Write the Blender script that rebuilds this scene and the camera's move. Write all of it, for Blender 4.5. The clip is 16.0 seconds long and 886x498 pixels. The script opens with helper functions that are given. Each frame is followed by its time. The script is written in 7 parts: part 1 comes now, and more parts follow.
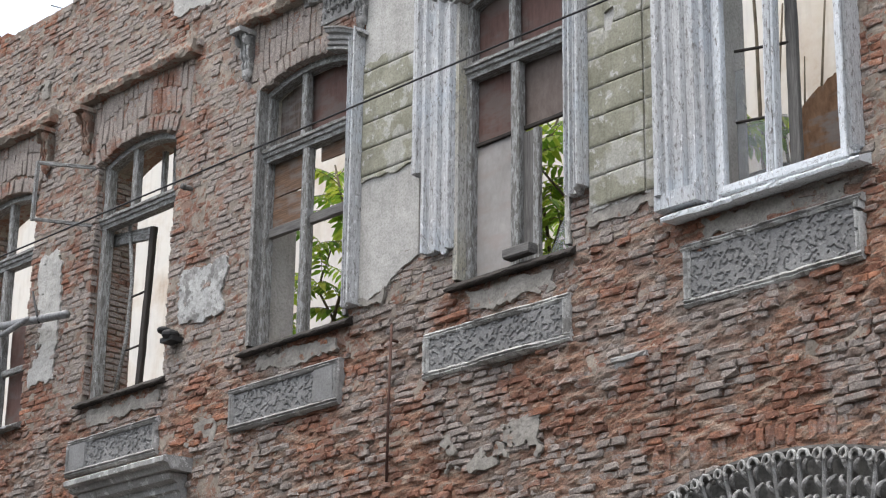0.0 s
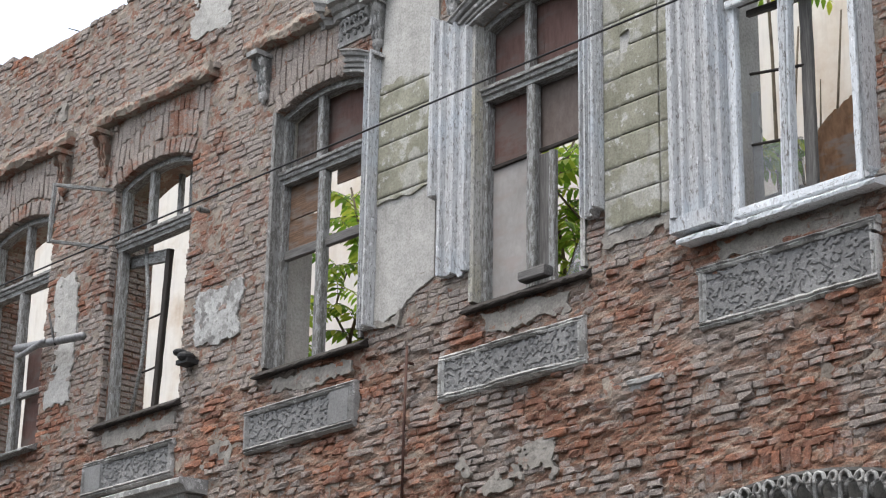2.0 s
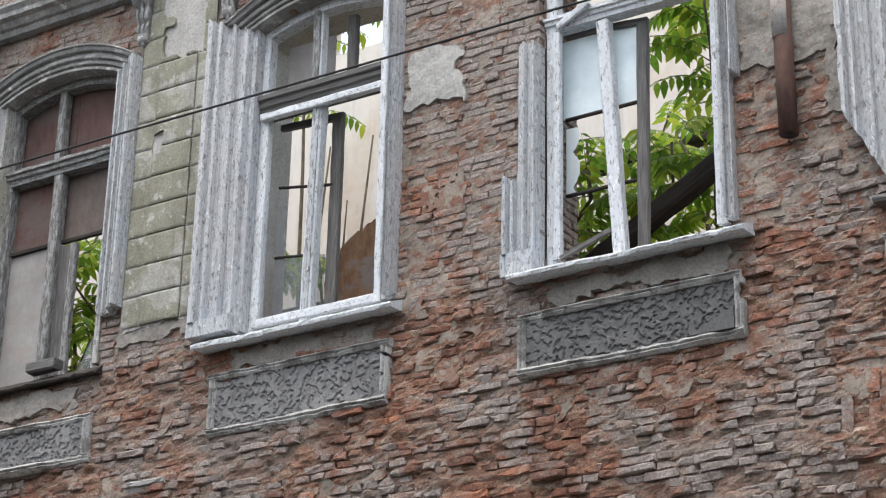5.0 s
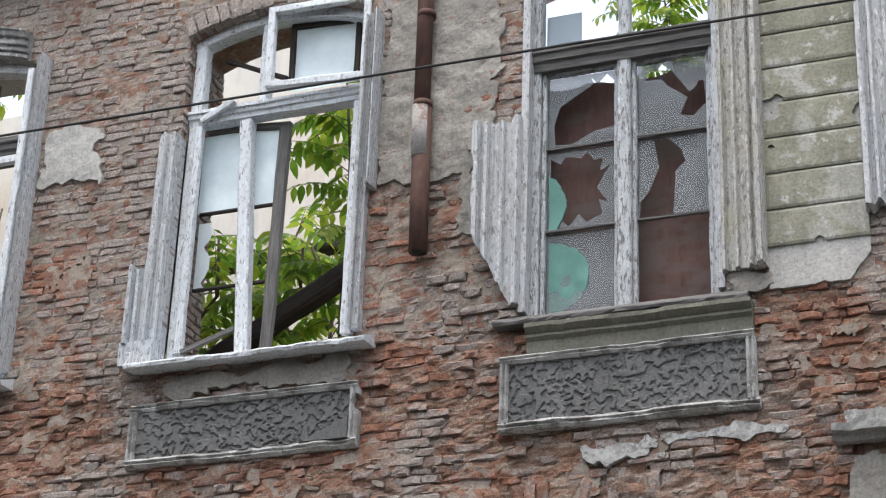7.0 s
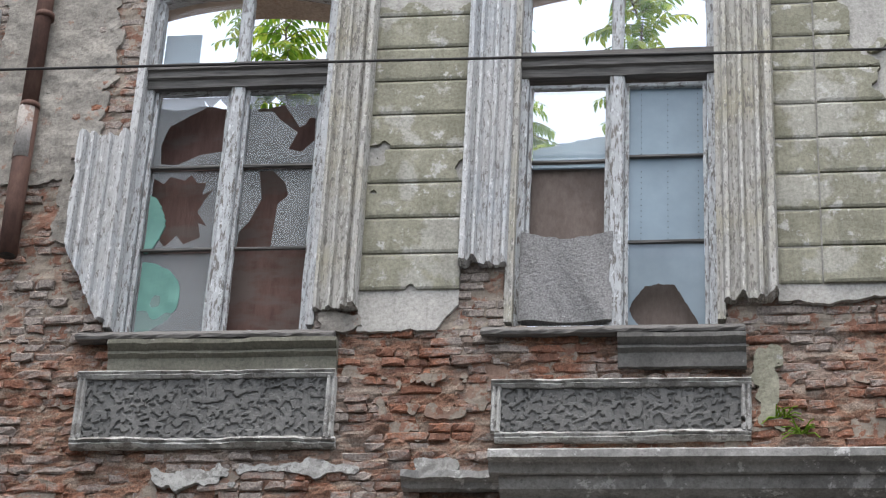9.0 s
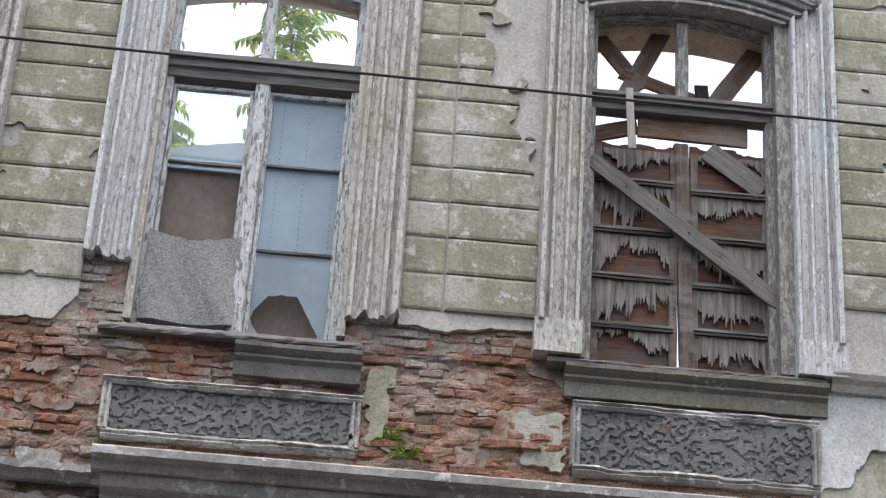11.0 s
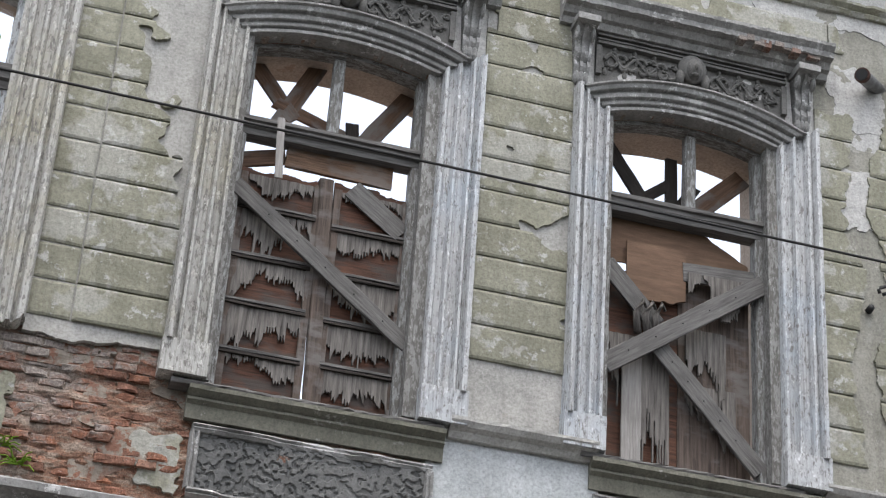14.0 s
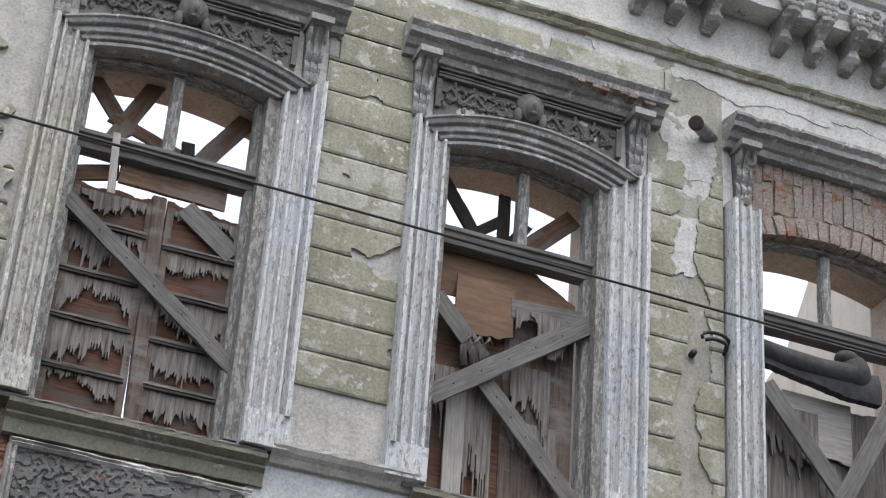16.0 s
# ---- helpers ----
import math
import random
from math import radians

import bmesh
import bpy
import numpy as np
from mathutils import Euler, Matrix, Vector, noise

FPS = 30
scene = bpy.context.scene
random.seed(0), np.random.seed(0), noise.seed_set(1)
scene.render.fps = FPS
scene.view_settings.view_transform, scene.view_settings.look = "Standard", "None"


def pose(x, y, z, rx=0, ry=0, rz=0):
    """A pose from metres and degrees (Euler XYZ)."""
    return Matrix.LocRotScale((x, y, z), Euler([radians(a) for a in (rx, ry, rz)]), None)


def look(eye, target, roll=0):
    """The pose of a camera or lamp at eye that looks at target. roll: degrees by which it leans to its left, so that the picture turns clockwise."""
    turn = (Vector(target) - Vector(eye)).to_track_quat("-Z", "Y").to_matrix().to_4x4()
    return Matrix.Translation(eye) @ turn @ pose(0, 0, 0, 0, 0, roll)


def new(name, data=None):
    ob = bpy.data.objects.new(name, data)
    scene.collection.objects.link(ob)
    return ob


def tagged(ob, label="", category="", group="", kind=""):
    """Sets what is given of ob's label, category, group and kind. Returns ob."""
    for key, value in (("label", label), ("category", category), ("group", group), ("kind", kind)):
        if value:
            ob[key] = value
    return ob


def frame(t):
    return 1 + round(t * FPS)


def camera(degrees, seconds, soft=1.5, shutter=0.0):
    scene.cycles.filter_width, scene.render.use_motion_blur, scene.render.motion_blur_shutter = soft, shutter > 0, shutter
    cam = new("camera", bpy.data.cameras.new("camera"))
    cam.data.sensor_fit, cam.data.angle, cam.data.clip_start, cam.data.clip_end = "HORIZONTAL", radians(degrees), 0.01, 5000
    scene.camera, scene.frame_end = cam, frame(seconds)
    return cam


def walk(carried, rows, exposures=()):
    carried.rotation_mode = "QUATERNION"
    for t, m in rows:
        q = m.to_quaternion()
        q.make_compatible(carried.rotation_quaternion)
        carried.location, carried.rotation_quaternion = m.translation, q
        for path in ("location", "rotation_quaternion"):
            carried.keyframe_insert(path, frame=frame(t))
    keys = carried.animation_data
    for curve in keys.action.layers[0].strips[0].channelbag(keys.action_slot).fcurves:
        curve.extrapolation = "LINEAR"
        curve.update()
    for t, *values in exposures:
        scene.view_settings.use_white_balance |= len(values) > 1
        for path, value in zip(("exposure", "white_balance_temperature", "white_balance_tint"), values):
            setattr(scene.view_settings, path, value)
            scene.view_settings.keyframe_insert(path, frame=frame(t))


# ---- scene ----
cam = camera(24.346, 16.0, soft=1.2)
ROWS = [
    (0, -0.0096, 0.0014, 1.6141, 109.269, -0.746, 46.466),
    (0.5, -0.0062, 0.0017, 1.6129, 109.389, -0.716, 46.510),
    (1, -0.0029, 0.0026, 1.6092, 109.728, -0.649, 46.902),
    (1.5, -0.0019, 0.0038, 1.6037, 109.735, -0.742, 47.040),
    (2, -0.0042, 0.0078, 1.5977, 109.944, -0.983, 46.876),
    (2.5, -0.0075, 0.0113, 1.5920, 110.067, -1.220, 44.735),
    (3, -0.0065, 0.0115, 1.5938, 110.350, -1.240, 41.374),
    (3.2, -0.0063, 0.0122, 1.5981, 110.580, -1.196, 40.628),
    (5.3, -0.0038, 0.0141, 1.6027, 113.705, -1.255, 30.891),
    (5.5, 0.0045, 0.0124, 1.6037, 114.089, -1.349, 29.823),
    (6, 0.0040, 0.0114, 1.6042, 115.003, -1.568, 26.985),
    (6.5, 0.0056, 0.0118, 1.6014, 115.647, -1.821, 24.039),
    (7, 0.0084, 0.0099, 1.6033, 116.275, -2.022, 20.674),
    (7.5, 0.0092, 0.0086, 1.6036, 116.727, -2.262, 17.382),
    (8, 0.0101, 0.0062, 1.6060, 117.130, -2.493, 13.712),
    (8.5, 0.0060, 0.0042, 1.6089, 117.380, -2.650, 10.704),
    (9, 0.0053, -0.0014, 1.6099, 117.589, -2.784, 7.626),
    (9.5, 0.0046, -0.0010, 1.6142, 117.798, -2.910, 4.860),
    (10, 0.0064, -0.0088, 1.6073, 118.075, -3.118, 1.615),
    (10.2, 0.0082, -0.0095, 1.6055, 118.175, -3.131, 0.346),
    (12.3, 0.0103, -0.0097, 1.6045, 119.090, -3.591, -10.679),
    (12.5, 0.0097, -0.0131, 1.5986, 119.205, -3.523, -11.442),
    (13, 0.0073, -0.0116, 1.5958, 119.454, -3.555, -13.105),
    (13.5, 0.0028, -0.0129, 1.5927, 119.708, -3.610, -14.601),
    (14, -0.0054, -0.0118, 1.5871, 120.037, -3.618, -16.212),
    (14.5, -0.0091, -0.0079, 1.5872, 120.268, -3.682, -17.542),
    (15, -0.0113, -0.0064, 1.5835, 120.563, -3.668, -18.837),
    (15.5, -0.0124, -0.0060, 1.5810, 120.899, -3.719, -20.197),
    (16, -0.0154, -0.0099, 1.5774, 121.219, -3.696, -21.788),
]
walk(cam, [(t, pose(x, y, z, rx, ry, rz)) for t, x, y, z, rx, ry, rz in ROWS])

# ---- sky and sun: bright overcast ----
world = bpy.data.worlds.new("sky")
scene.world = world
world.use_nodes = True
wn, wl = world.node_tree.nodes, world.node_tree.links
sky = wn.new("ShaderNodeTexSky")
sky.sky_type = "NISHITA"
sky.sun_disc = False
sky.sun_elevation, sky.sun_rotation = radians(74), radians(185)
sky.air_density, sky.dust_density = 1.0, 4.0
pale = wn.new("ShaderNodeHueSaturation")
pale.inputs["Saturation"].default_value = 0.42
wl.new(sky.outputs[0], pale.inputs["Color"])
wl.new(pale.outputs[0], wn["Background"].inputs["Color"])
wn["Background"].inputs["Strength"].default_value = 0.42
sun = new("sun", bpy.data.lights.new("sun", "SUN"))
sun.data.energy, sun.data.angle, sun.data.color = 0.7, radians(25), (1.0, 0.97, 0.93)
sun.matrix_world = look((0.5, 4.3, 27), (0, 10, 7))
scene.view_settings.exposure = 0.2


# ---- helpers for shapes ----
def hash2(ix, iz, seed):
    v = np.sin(ix * 127.1 + iz * 311.7 + seed * 74.7) * 43758.5453
    return v - np.floor(v)


def vnoise(x, z, seed=0):
    x, z = np.asarray(x, float), np.asarray(z, float)
    ix, iz = np.floor(x), np.floor(z)
    fx, fz = x - ix, z - iz
    fx, fz = fx * fx * (3 - 2 * fx), fz * fz * (3 - 2 * fz)
    a, b = hash2(ix, iz, seed), hash2(ix + 1, iz, seed)
    c, d = hash2(ix, iz + 1, seed), hash2(ix + 1, iz + 1, seed)
    return (a * (1 - fx) + b * fx) * (1 - fz) + (c * (1 - fx) + d * fx) * fz


def fbm(x, z, seed=0, octaves=4):
    s, amp, tot = 0, 0.5, 0
    for k in range(octaves):
        s, tot = s + amp * vnoise(np.asarray(x) * 2 ** k, np.asarray(z) * 2 ** k, seed + k * 7), tot + amp
        amp *= 0.55
    return s / tot


def cells(x, z, seed=0):
    """Rounded lumps: the gap between the nearest and second nearest of scattered points, and a value for each lump."""
    x, z = np.asarray(x, float), np.asarray(z, float)
    ix, iz = np.floor(x), np.floor(z)
    f1, f2, val = np.full(x.shape, 9.0), np.full(x.shape, 9.0), np.zeros(x.shape)
    for dx in (-1, 0, 1):
        for dz in (-1, 0, 1):
            cx, cz = ix + dx, iz + dz
            d = np.hypot(cx + hash2(cx, cz, seed) - x, cz + hash2(cx, cz, seed + 1) - z)
            near = d < f1
            f2 = np.where(near, f1, np.minimum(f2, d))
            val = np.where(near, hash2(cx, cz, seed + 2), val)
            f1 = np.where(near, d, f1)
    return f2 - f1, val


def mesh_of(name, verts, faces, mat, smooth=False):
    me = bpy.data.meshes.new(name)
    me.from_pydata([tuple(map(float, v)) for v in verts], [], [tuple(map(int, f)) for f in faces])
    me.materials.append(mat)
    if smooth:
        me.polygons.foreach_set("use_smooth", [True] * len(me.polygons))
    me.update()
    return me


WORLD = {}


def put(ob, parent, m):
    """Parent ob and place it at the world pose m."""
    WORLD[ob] = m
    if parent is None:
        ob.matrix_basis = m
    else:
        ob.parent = parent
        ob.matrix_basis = WORLD[parent].inverted() @ m
    return ob


def base(name, x, y, z, label="", category="", group="", kind=""):
    """An empty at the foot of a thing, which parents its parts."""
    ob = put(new(name), None, pose(x, y, z))
    ob.empty_display_size = 0.2
    return tagged(ob, label, category, group, kind)


def part(name, verts, faces, mat, parent, label="", m=None, smooth=False):
    ob = put(new(name, mesh_of(name, verts, faces, mat, smooth)), parent, m or Matrix())
    return tagged(ob, label) if label else ob


def boxes(*spans):
    """Plain boxes (x0, x1, y0, y1, z0, z1) as one list of vertices and faces."""
    vs, fs = [], []
    for x0, x1, y0, y1, z0, z1 in spans:
        n = len(vs)
        vs += [(x0, y0, z0), (x1, y0, z0), (x1, y1, z0), (x0, y1, z0), (x0, y0, z1), (x1, y0, z1), (x1, y1, z1), (x0, y1, z1)]
        fs += [tuple(n + i for i in f) for f in ((3, 2, 1, 0), (4, 5, 6, 7), (0, 1, 5, 4), (1, 2, 6, 5), (2, 3, 7, 6), (3, 0, 4, 7))]
    return vs, fs


def sheet(name, u0, u1, v0, v1, du, dv, y, thick, mat, parent, keep=None, depth=None, warp=None, label="", jit=0.35, kind="", soft=3):
    """A slab on the wall, of cells du x dv between u0..u1 and v0..v1, with its face at y - depth(u, v); cells where keep is false are broken away."""
    nu, nv = max(1, round((u1 - u0) / du)), max(1, round((v1 - v0) / dv))
    U, V = [g.copy() for g in np.meshgrid(np.linspace(u0, u1, nu + 1), np.linspace(v0, v1, nv + 1), indexing="ij")]
    cu, cv = (U[:-1, :-1] + U[1:, 1:]) / 2, (V[:-1, :-1] + V[1:, 1:]) / 2
    ok = np.ones(cu.shape, bool) if keep is None else np.broadcast_to(keep(cu, cv), cu.shape)
    if not ok.any():
        return None
    D = np.zeros(U.shape) if depth is None else np.broadcast_to(depth(U, V), U.shape)
    if keep is not None:
        ju = (hash2(U * 991, V * 577, 3) - 0.5) * du * 2 * jit
        jv = (hash2(U * 613, V * 883, 5) - 0.5) * dv * 2 * jit
        inner = (U > u0 + 1e-6) & (U < u1 - 1e-6) & (V > v0 + 1e-6) & (V < v1 - 1e-6)
        eh, ev = np.zeros((nu, nv + 1), bool), np.zeros((nu + 1, nv), bool)
        eh[:, 1:-1] = ok[:, 1:] != ok[:, :-1]
        ev[1:-1, :] = ok[1:, :] != ok[:-1, :]
        for _ in range(soft):
            for A in (U, V):
                s, c = np.zeros(A.shape), np.zeros(A.shape)
                s[:-1] += eh * A[1:]
                s[1:] += eh * A[:-1]
                s[:, :-1] += ev * A[:, 1:]
                s[:, 1:] += ev * A[:, :-1]
                c[:-1] += eh
                c[1:] += eh
                c[:, :-1] += ev
                c[:, 1:] += ev
                m = inner & (c >= 2)
                A[m] = 0.4 * A[m] + 0.6 * s[m] / c[m]
        U, V = U + ju * inner * 0.6, V + jv * inner * 0.6
    X, Z = (U, V) if warp is None else warp(U, V)
    front = np.stack([X, y - D, Z], -1).reshape(-1, 3)
    back = np.stack([X, np.full(X.shape, y + thick), Z], -1).reshape(-1, 3)
    n = len(front)
    idx = np.arange(n).reshape(nu + 1, nv + 1)
    a, b, c, d = idx[:-1, :-1], idx[1:, :-1], idx[1:, 1:], idx[:-1, 1:]
    faces = np.stack([a[ok], b[ok], c[ok], d[ok]], 1).tolist()
    pad = np.zeros((nu + 2, nv + 2), bool)
    pad[1:-1, 1:-1] = ok
    for p, q, off in ((a, b, (0, -1)), (b, c, (1, 0)), (c, d, (0, 1)), (d, a, (-1, 0))):
        near = pad[1 + off[0]:nu + 1 + off[0], 1 + off[1]:nv + 1 + off[1]]
        e = ok & ~near
        faces += np.stack([p[e], p[e] + n, q[e] + n, q[e]], 1).tolist()
    allv = np.concatenate([front, back])
    used = np.unique(np.array(faces))
    remap = np.full(len(allv), -1)
    remap[used] = np.arange(len(used))
    ob = part(name, allv[used], remap[np.array(faces)], mat, parent, label)
    return tagged(ob, kind=kind) if kind else ob


def beam(name, p0, p1, w, t, mat, parent, face=(0, -1, 0), label="", ragged=0.0, wob=0.0025, seed=0, shape=None):
    """A worn timber from p0 to p1: w wide across the face, t thick; its grain runs along it."""
    p0, p1 = Vector(p0), Vector(p1)
    L = (p1 - p0).length
    ex = (p1 - p0).normalized()
    ey = (Vector(face) - ex * Vector(face).dot(ex)).normalized()
    ez = ex.cross(ey)
    m = Matrix(((ex.x, ey.x, ez.x, p0.x), (ex.y, ey.y, ez.y, p0.y), (ex.z, ey.z, ez.z, p0.z), (0, 0, 0, 1)))
    rnd = random.Random(seed + int(L * 1000) + int(p0.x * 77) + int(p0.z * 131))
    c = min(w, t) * 0.14
    ring = [(-t / 2 + c, -w / 2), (t / 2 - c, -w / 2), (t / 2, -w / 2 + c), (t / 2, w / 2 - c), (t / 2 - c, w / 2), (-t / 2 + c, w / 2), (-t / 2, w / 2 - c), (-t / 2, -w / 2 + c)]
    if shape:
        ring = shape
    n, k = max(2, int(L / 0.12)), len(ring)
    vs, fs = [], []
    for i in range(n + 1):
        x = L * i / n
        for j, (a, b) in enumerate(ring):
            q = wob
            e = rnd.uniform(-ragged, ragged) if i in (0, n) else 0
            vs.append((x + e, a + rnd.uniform(-q, q), b + rnd.uniform(-q, q)))
    for i in range(n):
        for j in range(k):
            fs.append((i * k + j, i * k + (j + 1) % k, (i + 1) * k + (j + 1) % k, (i + 1) * k + j))
    fs += [tuple(range(k))[::-1], tuple(range(n * k, n * k + k))]
    return part(name, vs, fs, mat, parent, label, m)


def tube(name, pts, r, mat, parent, label="", sides=8, taper=1.0, smooth=True):
    """A round bar through the points."""
    vs, fs = [], []
    pts = [Vector(p) for p in pts]
    for i, p in enumerate(pts):
        d = (pts[min(i + 1, len(pts) - 1)] - pts[max(i - 1, 0)]).normalized()
        a = d.cross(Vector((0.13, 0.2, 1)) if abs(d.z) < 0.9 else Vector((1, 0.1, 0))).normalized()
        b = d.cross(a)
        rr = r * (1 + (taper - 1) * i / max(1, len(pts) - 1))
        vs += [tuple(p + (a * math.cos(2 * math.pi * j / sides) + b * math.sin(2 * math.pi * j / sides)) * rr) for j in range(sides)]
    for i in range(len(pts) - 1):
        for j in range(sides):
            fs.append((i * sides + j, i * sides + (j + 1) % sides, (i + 1) * sides + (j + 1) % sides, (i + 1) * sides + j))
    fs += [tuple(range(sides))[::-1], tuple(range((len(pts) - 1) * sides, len(pts) * sides))]
    return part(name, vs, fs, mat, parent, label, None, smooth)


# ---- materials ----
class Nodes:
    """A small wrapper round a material's nodes."""

    def __init__(self, name, rough=0.85, metal=0.0):
        self.mat = bpy.data.materials.new(name)
        self.mat.use_nodes = True
        self.n, self.l = self.mat.node_tree.nodes, self.mat.node_tree.links
        self.p = self.n["Principled BSDF"]
        self.p.inputs["Roughness"].default_value, self.p.inputs["Metallic"].default_value = rough, metal
        self.p.inputs["Specular IOR Level"].default_value = 0.25
        self.geo, self.tex = self.n.new("ShaderNodeNewGeometry"), self.n.new("ShaderNodeTexCoord")

    def noise(self, scale, stretch=(1, 1, 1), detail=6.0, rough=0.6, space="world", kind="noise"):
        mp = self.n.new("ShaderNodeMapping")
        mp.inputs["Scale"].default_value = stretch
        self.l.new(self.geo.outputs["Position"] if space == "world" else self.tex.outputs["Object"], mp.inputs["Vector"])
        if kind == "voronoi":
            t = self.n.new("ShaderNodeTexVoronoi")
            t.inputs["Scale"].default_value = scale
            self.l.new(mp.outputs[0], t.inputs["Vector"])
            return t.outputs["Distance"]
        t = self.n.new("ShaderNodeTexNoise")
        t.inputs["Scale"].default_value, t.inputs["Detail"].default_value, t.inputs["Roughness"].default_value = scale, detail, rough
        self.l.new(mp.outputs[0], t.inputs["Vector"])
        return t.outputs["Fac"]

    def ramp(self, fac, *stops):
        r = self.n.new("ShaderNodeValToRGB")
        while len(r.color_ramp.elements) < len(stops):
            r.color_ramp.elements.new(0.5)
        for e, (pos, col) in zip(r.color_ramp.elements, stops):
            e.position, e.color = pos, (*col, 1) if len(col) == 3 else col
        self.l.new(fac, r.inputs[0])
        return r.outputs[0]

    def step(self, fac, lo, hi):
        return self.ramp(fac, (lo, (0, 0, 0)), (hi, (1, 1, 1)))

    def mix(self, fac, a, b, mode="MIX"):
        m = self.n.new("ShaderNodeMix")
        m.data_type, m.blend_type = "RGBA", mode
        for sock, v in ((m.inputs["Factor"], fac), (m.inputs["A"], a), (m.inputs["B"], b)):
            if isinstance(v, (int, float)):
                sock.default_value = v
            elif isinstance(v, tuple):
                sock.default_value = (*v, 1)
            else:
                self.l.new(v, sock)
        return m.outputs["Result"]

    def mul(self, a, b):
        m = self.n.new("ShaderNodeMath")
        m.operation = "MULTIPLY"
        for i, v in enumerate((a, b)):
            if isinstance(v, (int, float)):
                m.inputs[i].default_value = v
            else:
                self.l.new(v, m.inputs[i])
        return m.outputs[0]

    def bump(self, height, strength, dist, prev=None):
        b = self.n.new("ShaderNodeBump")
        b.inputs["Strength"].default_value, b.inputs["Distance"].default_value = strength, dist
        self.l.new(height, b.inputs["Height"])
        if prev is not None:
            self.l.new(prev, b.inputs["Normal"])
        return b.outputs[0]

    def done(self, color, normal=None, rough=None):
        if isinstance(color, tuple):
            self.p.inputs["Base Color"].default_value = (*color, 1)
        else:
            self.l.new(color, self.p.inputs["Base Color"])
        if normal is not None:
            self.l.new(normal, self.p.inputs["Normal"])
        if rough is not None:
            self.l.new(rough, self.p.inputs["Roughness"])
        return self.mat


def brick_material(name, single, grime):
    k = Nodes(name, 0.92)
    if single:
        info = k.n.new("ShaderNodeObjectInfo")
        rnd = info.outputs["Random"]
    else:
        rnd = k.geo.outputs["Random Per Island"]
    body = k.ramp(rnd, (0.0, (0.15, 0.080, 0.058)), (0.2, (0.20, 0.098, 0.066)), (0.4, (0.24, 0.112, 0.072)), (0.6, (0.175, 0.100, 0.076)), (0.8, (0.30, 0.134, 0.078)), (1.0, (0.215, 0.138, 0.108)))
    fine = k.noise(34, detail=8, rough=0.7)
    grit = k.noise(85, detail=6, rough=0.75)
    body = k.mix(0.85, body, k.ramp(fine, (0.28, (0.38, 0.38, 0.38)), (0.72, (1.5, 1.45, 1.4))), "MULTIPLY")
    wash = k.ramp(k.noise(60, detail=5), (0.3, (0.165, 0.140, 0.123)), (0.7, (0.325, 0.287, 0.260)))
    big, mid = k.noise(1.3, detail=3), k.noise(19, (0.6, 0.6, 1.4), detail=9, rough=0.78)
    both = k.n.new("ShaderNodeMath")
    both.operation = "MULTIPLY_ADD"
    k.l.new(big, both.inputs[0])
    both.inputs[1].default_value = 1.6
    k.l.new(mid, both.inputs[2])
    add = k.n.new("ShaderNodeMath")
    add.operation = "MULTIPLY_ADD"
    k.l.new(rnd, add.inputs[0])
    add.inputs[1].default_value = 0.16
    k.l.new(both.outputs[0], add.inputs[2])
    cover = k.step(k.mul(add.outputs[0], 0.5), 0.63 - grime, 0.73 - grime)
    col = k.mix(cover, body, wash)
    fleck = k.step(k.noise(48, (0.7, 0.7, 1.5), detail=6, rough=0.75), 0.60, 0.66)
    col = k.mix(k.mul(fleck, 0.65), col, (0.40, 0.36, 0.32))
    soot = k.step(k.noise(5, detail=6, rough=0.7), 0.56, 0.74)
    col = k.mix(k.mul(soot, 0.5), col, (0.075, 0.065, 0.058))
    col = k.mix(0.9, col, k.ramp(grit, (0.30, (0.5, 0.5, 0.5)), (0.5, (1.0, 1.0, 1.0)), (0.70, (1.6, 1.58, 1.55))), "MULTIPLY")
    n = k.bump(fine, 0.8, 0.012)
    n = k.bump(grit, 0.5, 0.004, n)
    return k.done(col, n)


BRICK_RED, BRICK_GREY = brick_material("weathered_brick", False, 0.0), brick_material("grimy_brick", False, 0.08)
BRICK_ONE = brick_material("single_brick", True, -0.06)


def plaster_material(name, a, b, stain, dirt=0.35, bare=(0.42, 0.40, 0.36), bare_at=0.66, worn=0.0):
    k = Nodes(name, 0.93)
    mid = k.noise(3.2, detail=8, rough=0.62)
    col = k.ramp(mid, (0.3, a), (0.7, b))
    scab = k.step(k.noise(4.2, detail=9, rough=0.66), bare_at - 0.005, bare_at + 0.02)
    col = k.mix(k.mul(scab, 0.6), col, bare)
    if worn:
        thin = k.step(k.noise(1.5, detail=9, rough=0.6), 0.55, 0.575)
        col = k.mix(k.mul(thin, worn), col, bare)
    chips = k.step(k.noise(9, detail=9, rough=0.72), bare_at, bare_at + 0.03)
    col = k.mix(chips, col, bare)
    streak = k.step(k.noise(3.5, (3.0, 3.0, 0.35), detail=7, rough=0.7), 0.5, 0.78)
    col = k.mix(k.mul(streak, dirt), col, stain)
    speck = k.noise(55, detail=7, rough=0.75)
    col = k.mix(0.8, col, k.ramp(speck, (0.3, (0.55, 0.55, 0.55)), (0.5, (1.0, 1.0, 1.0)), (0.7, (1.35, 1.35, 1.35))), "MULTIPLY")
    pit = k.step(k.noise(38, detail=5, rough=0.7), 0.64, 0.69)
    col = k.mix(k.mul(pit, 0.6), col, stain)
    n = k.bump(k.noise(9, detail=9, rough=0.72), 0.6, 0.012)
    n = k.bump(speck, 0.4, 0.003, n)
    return k.done(col, n)


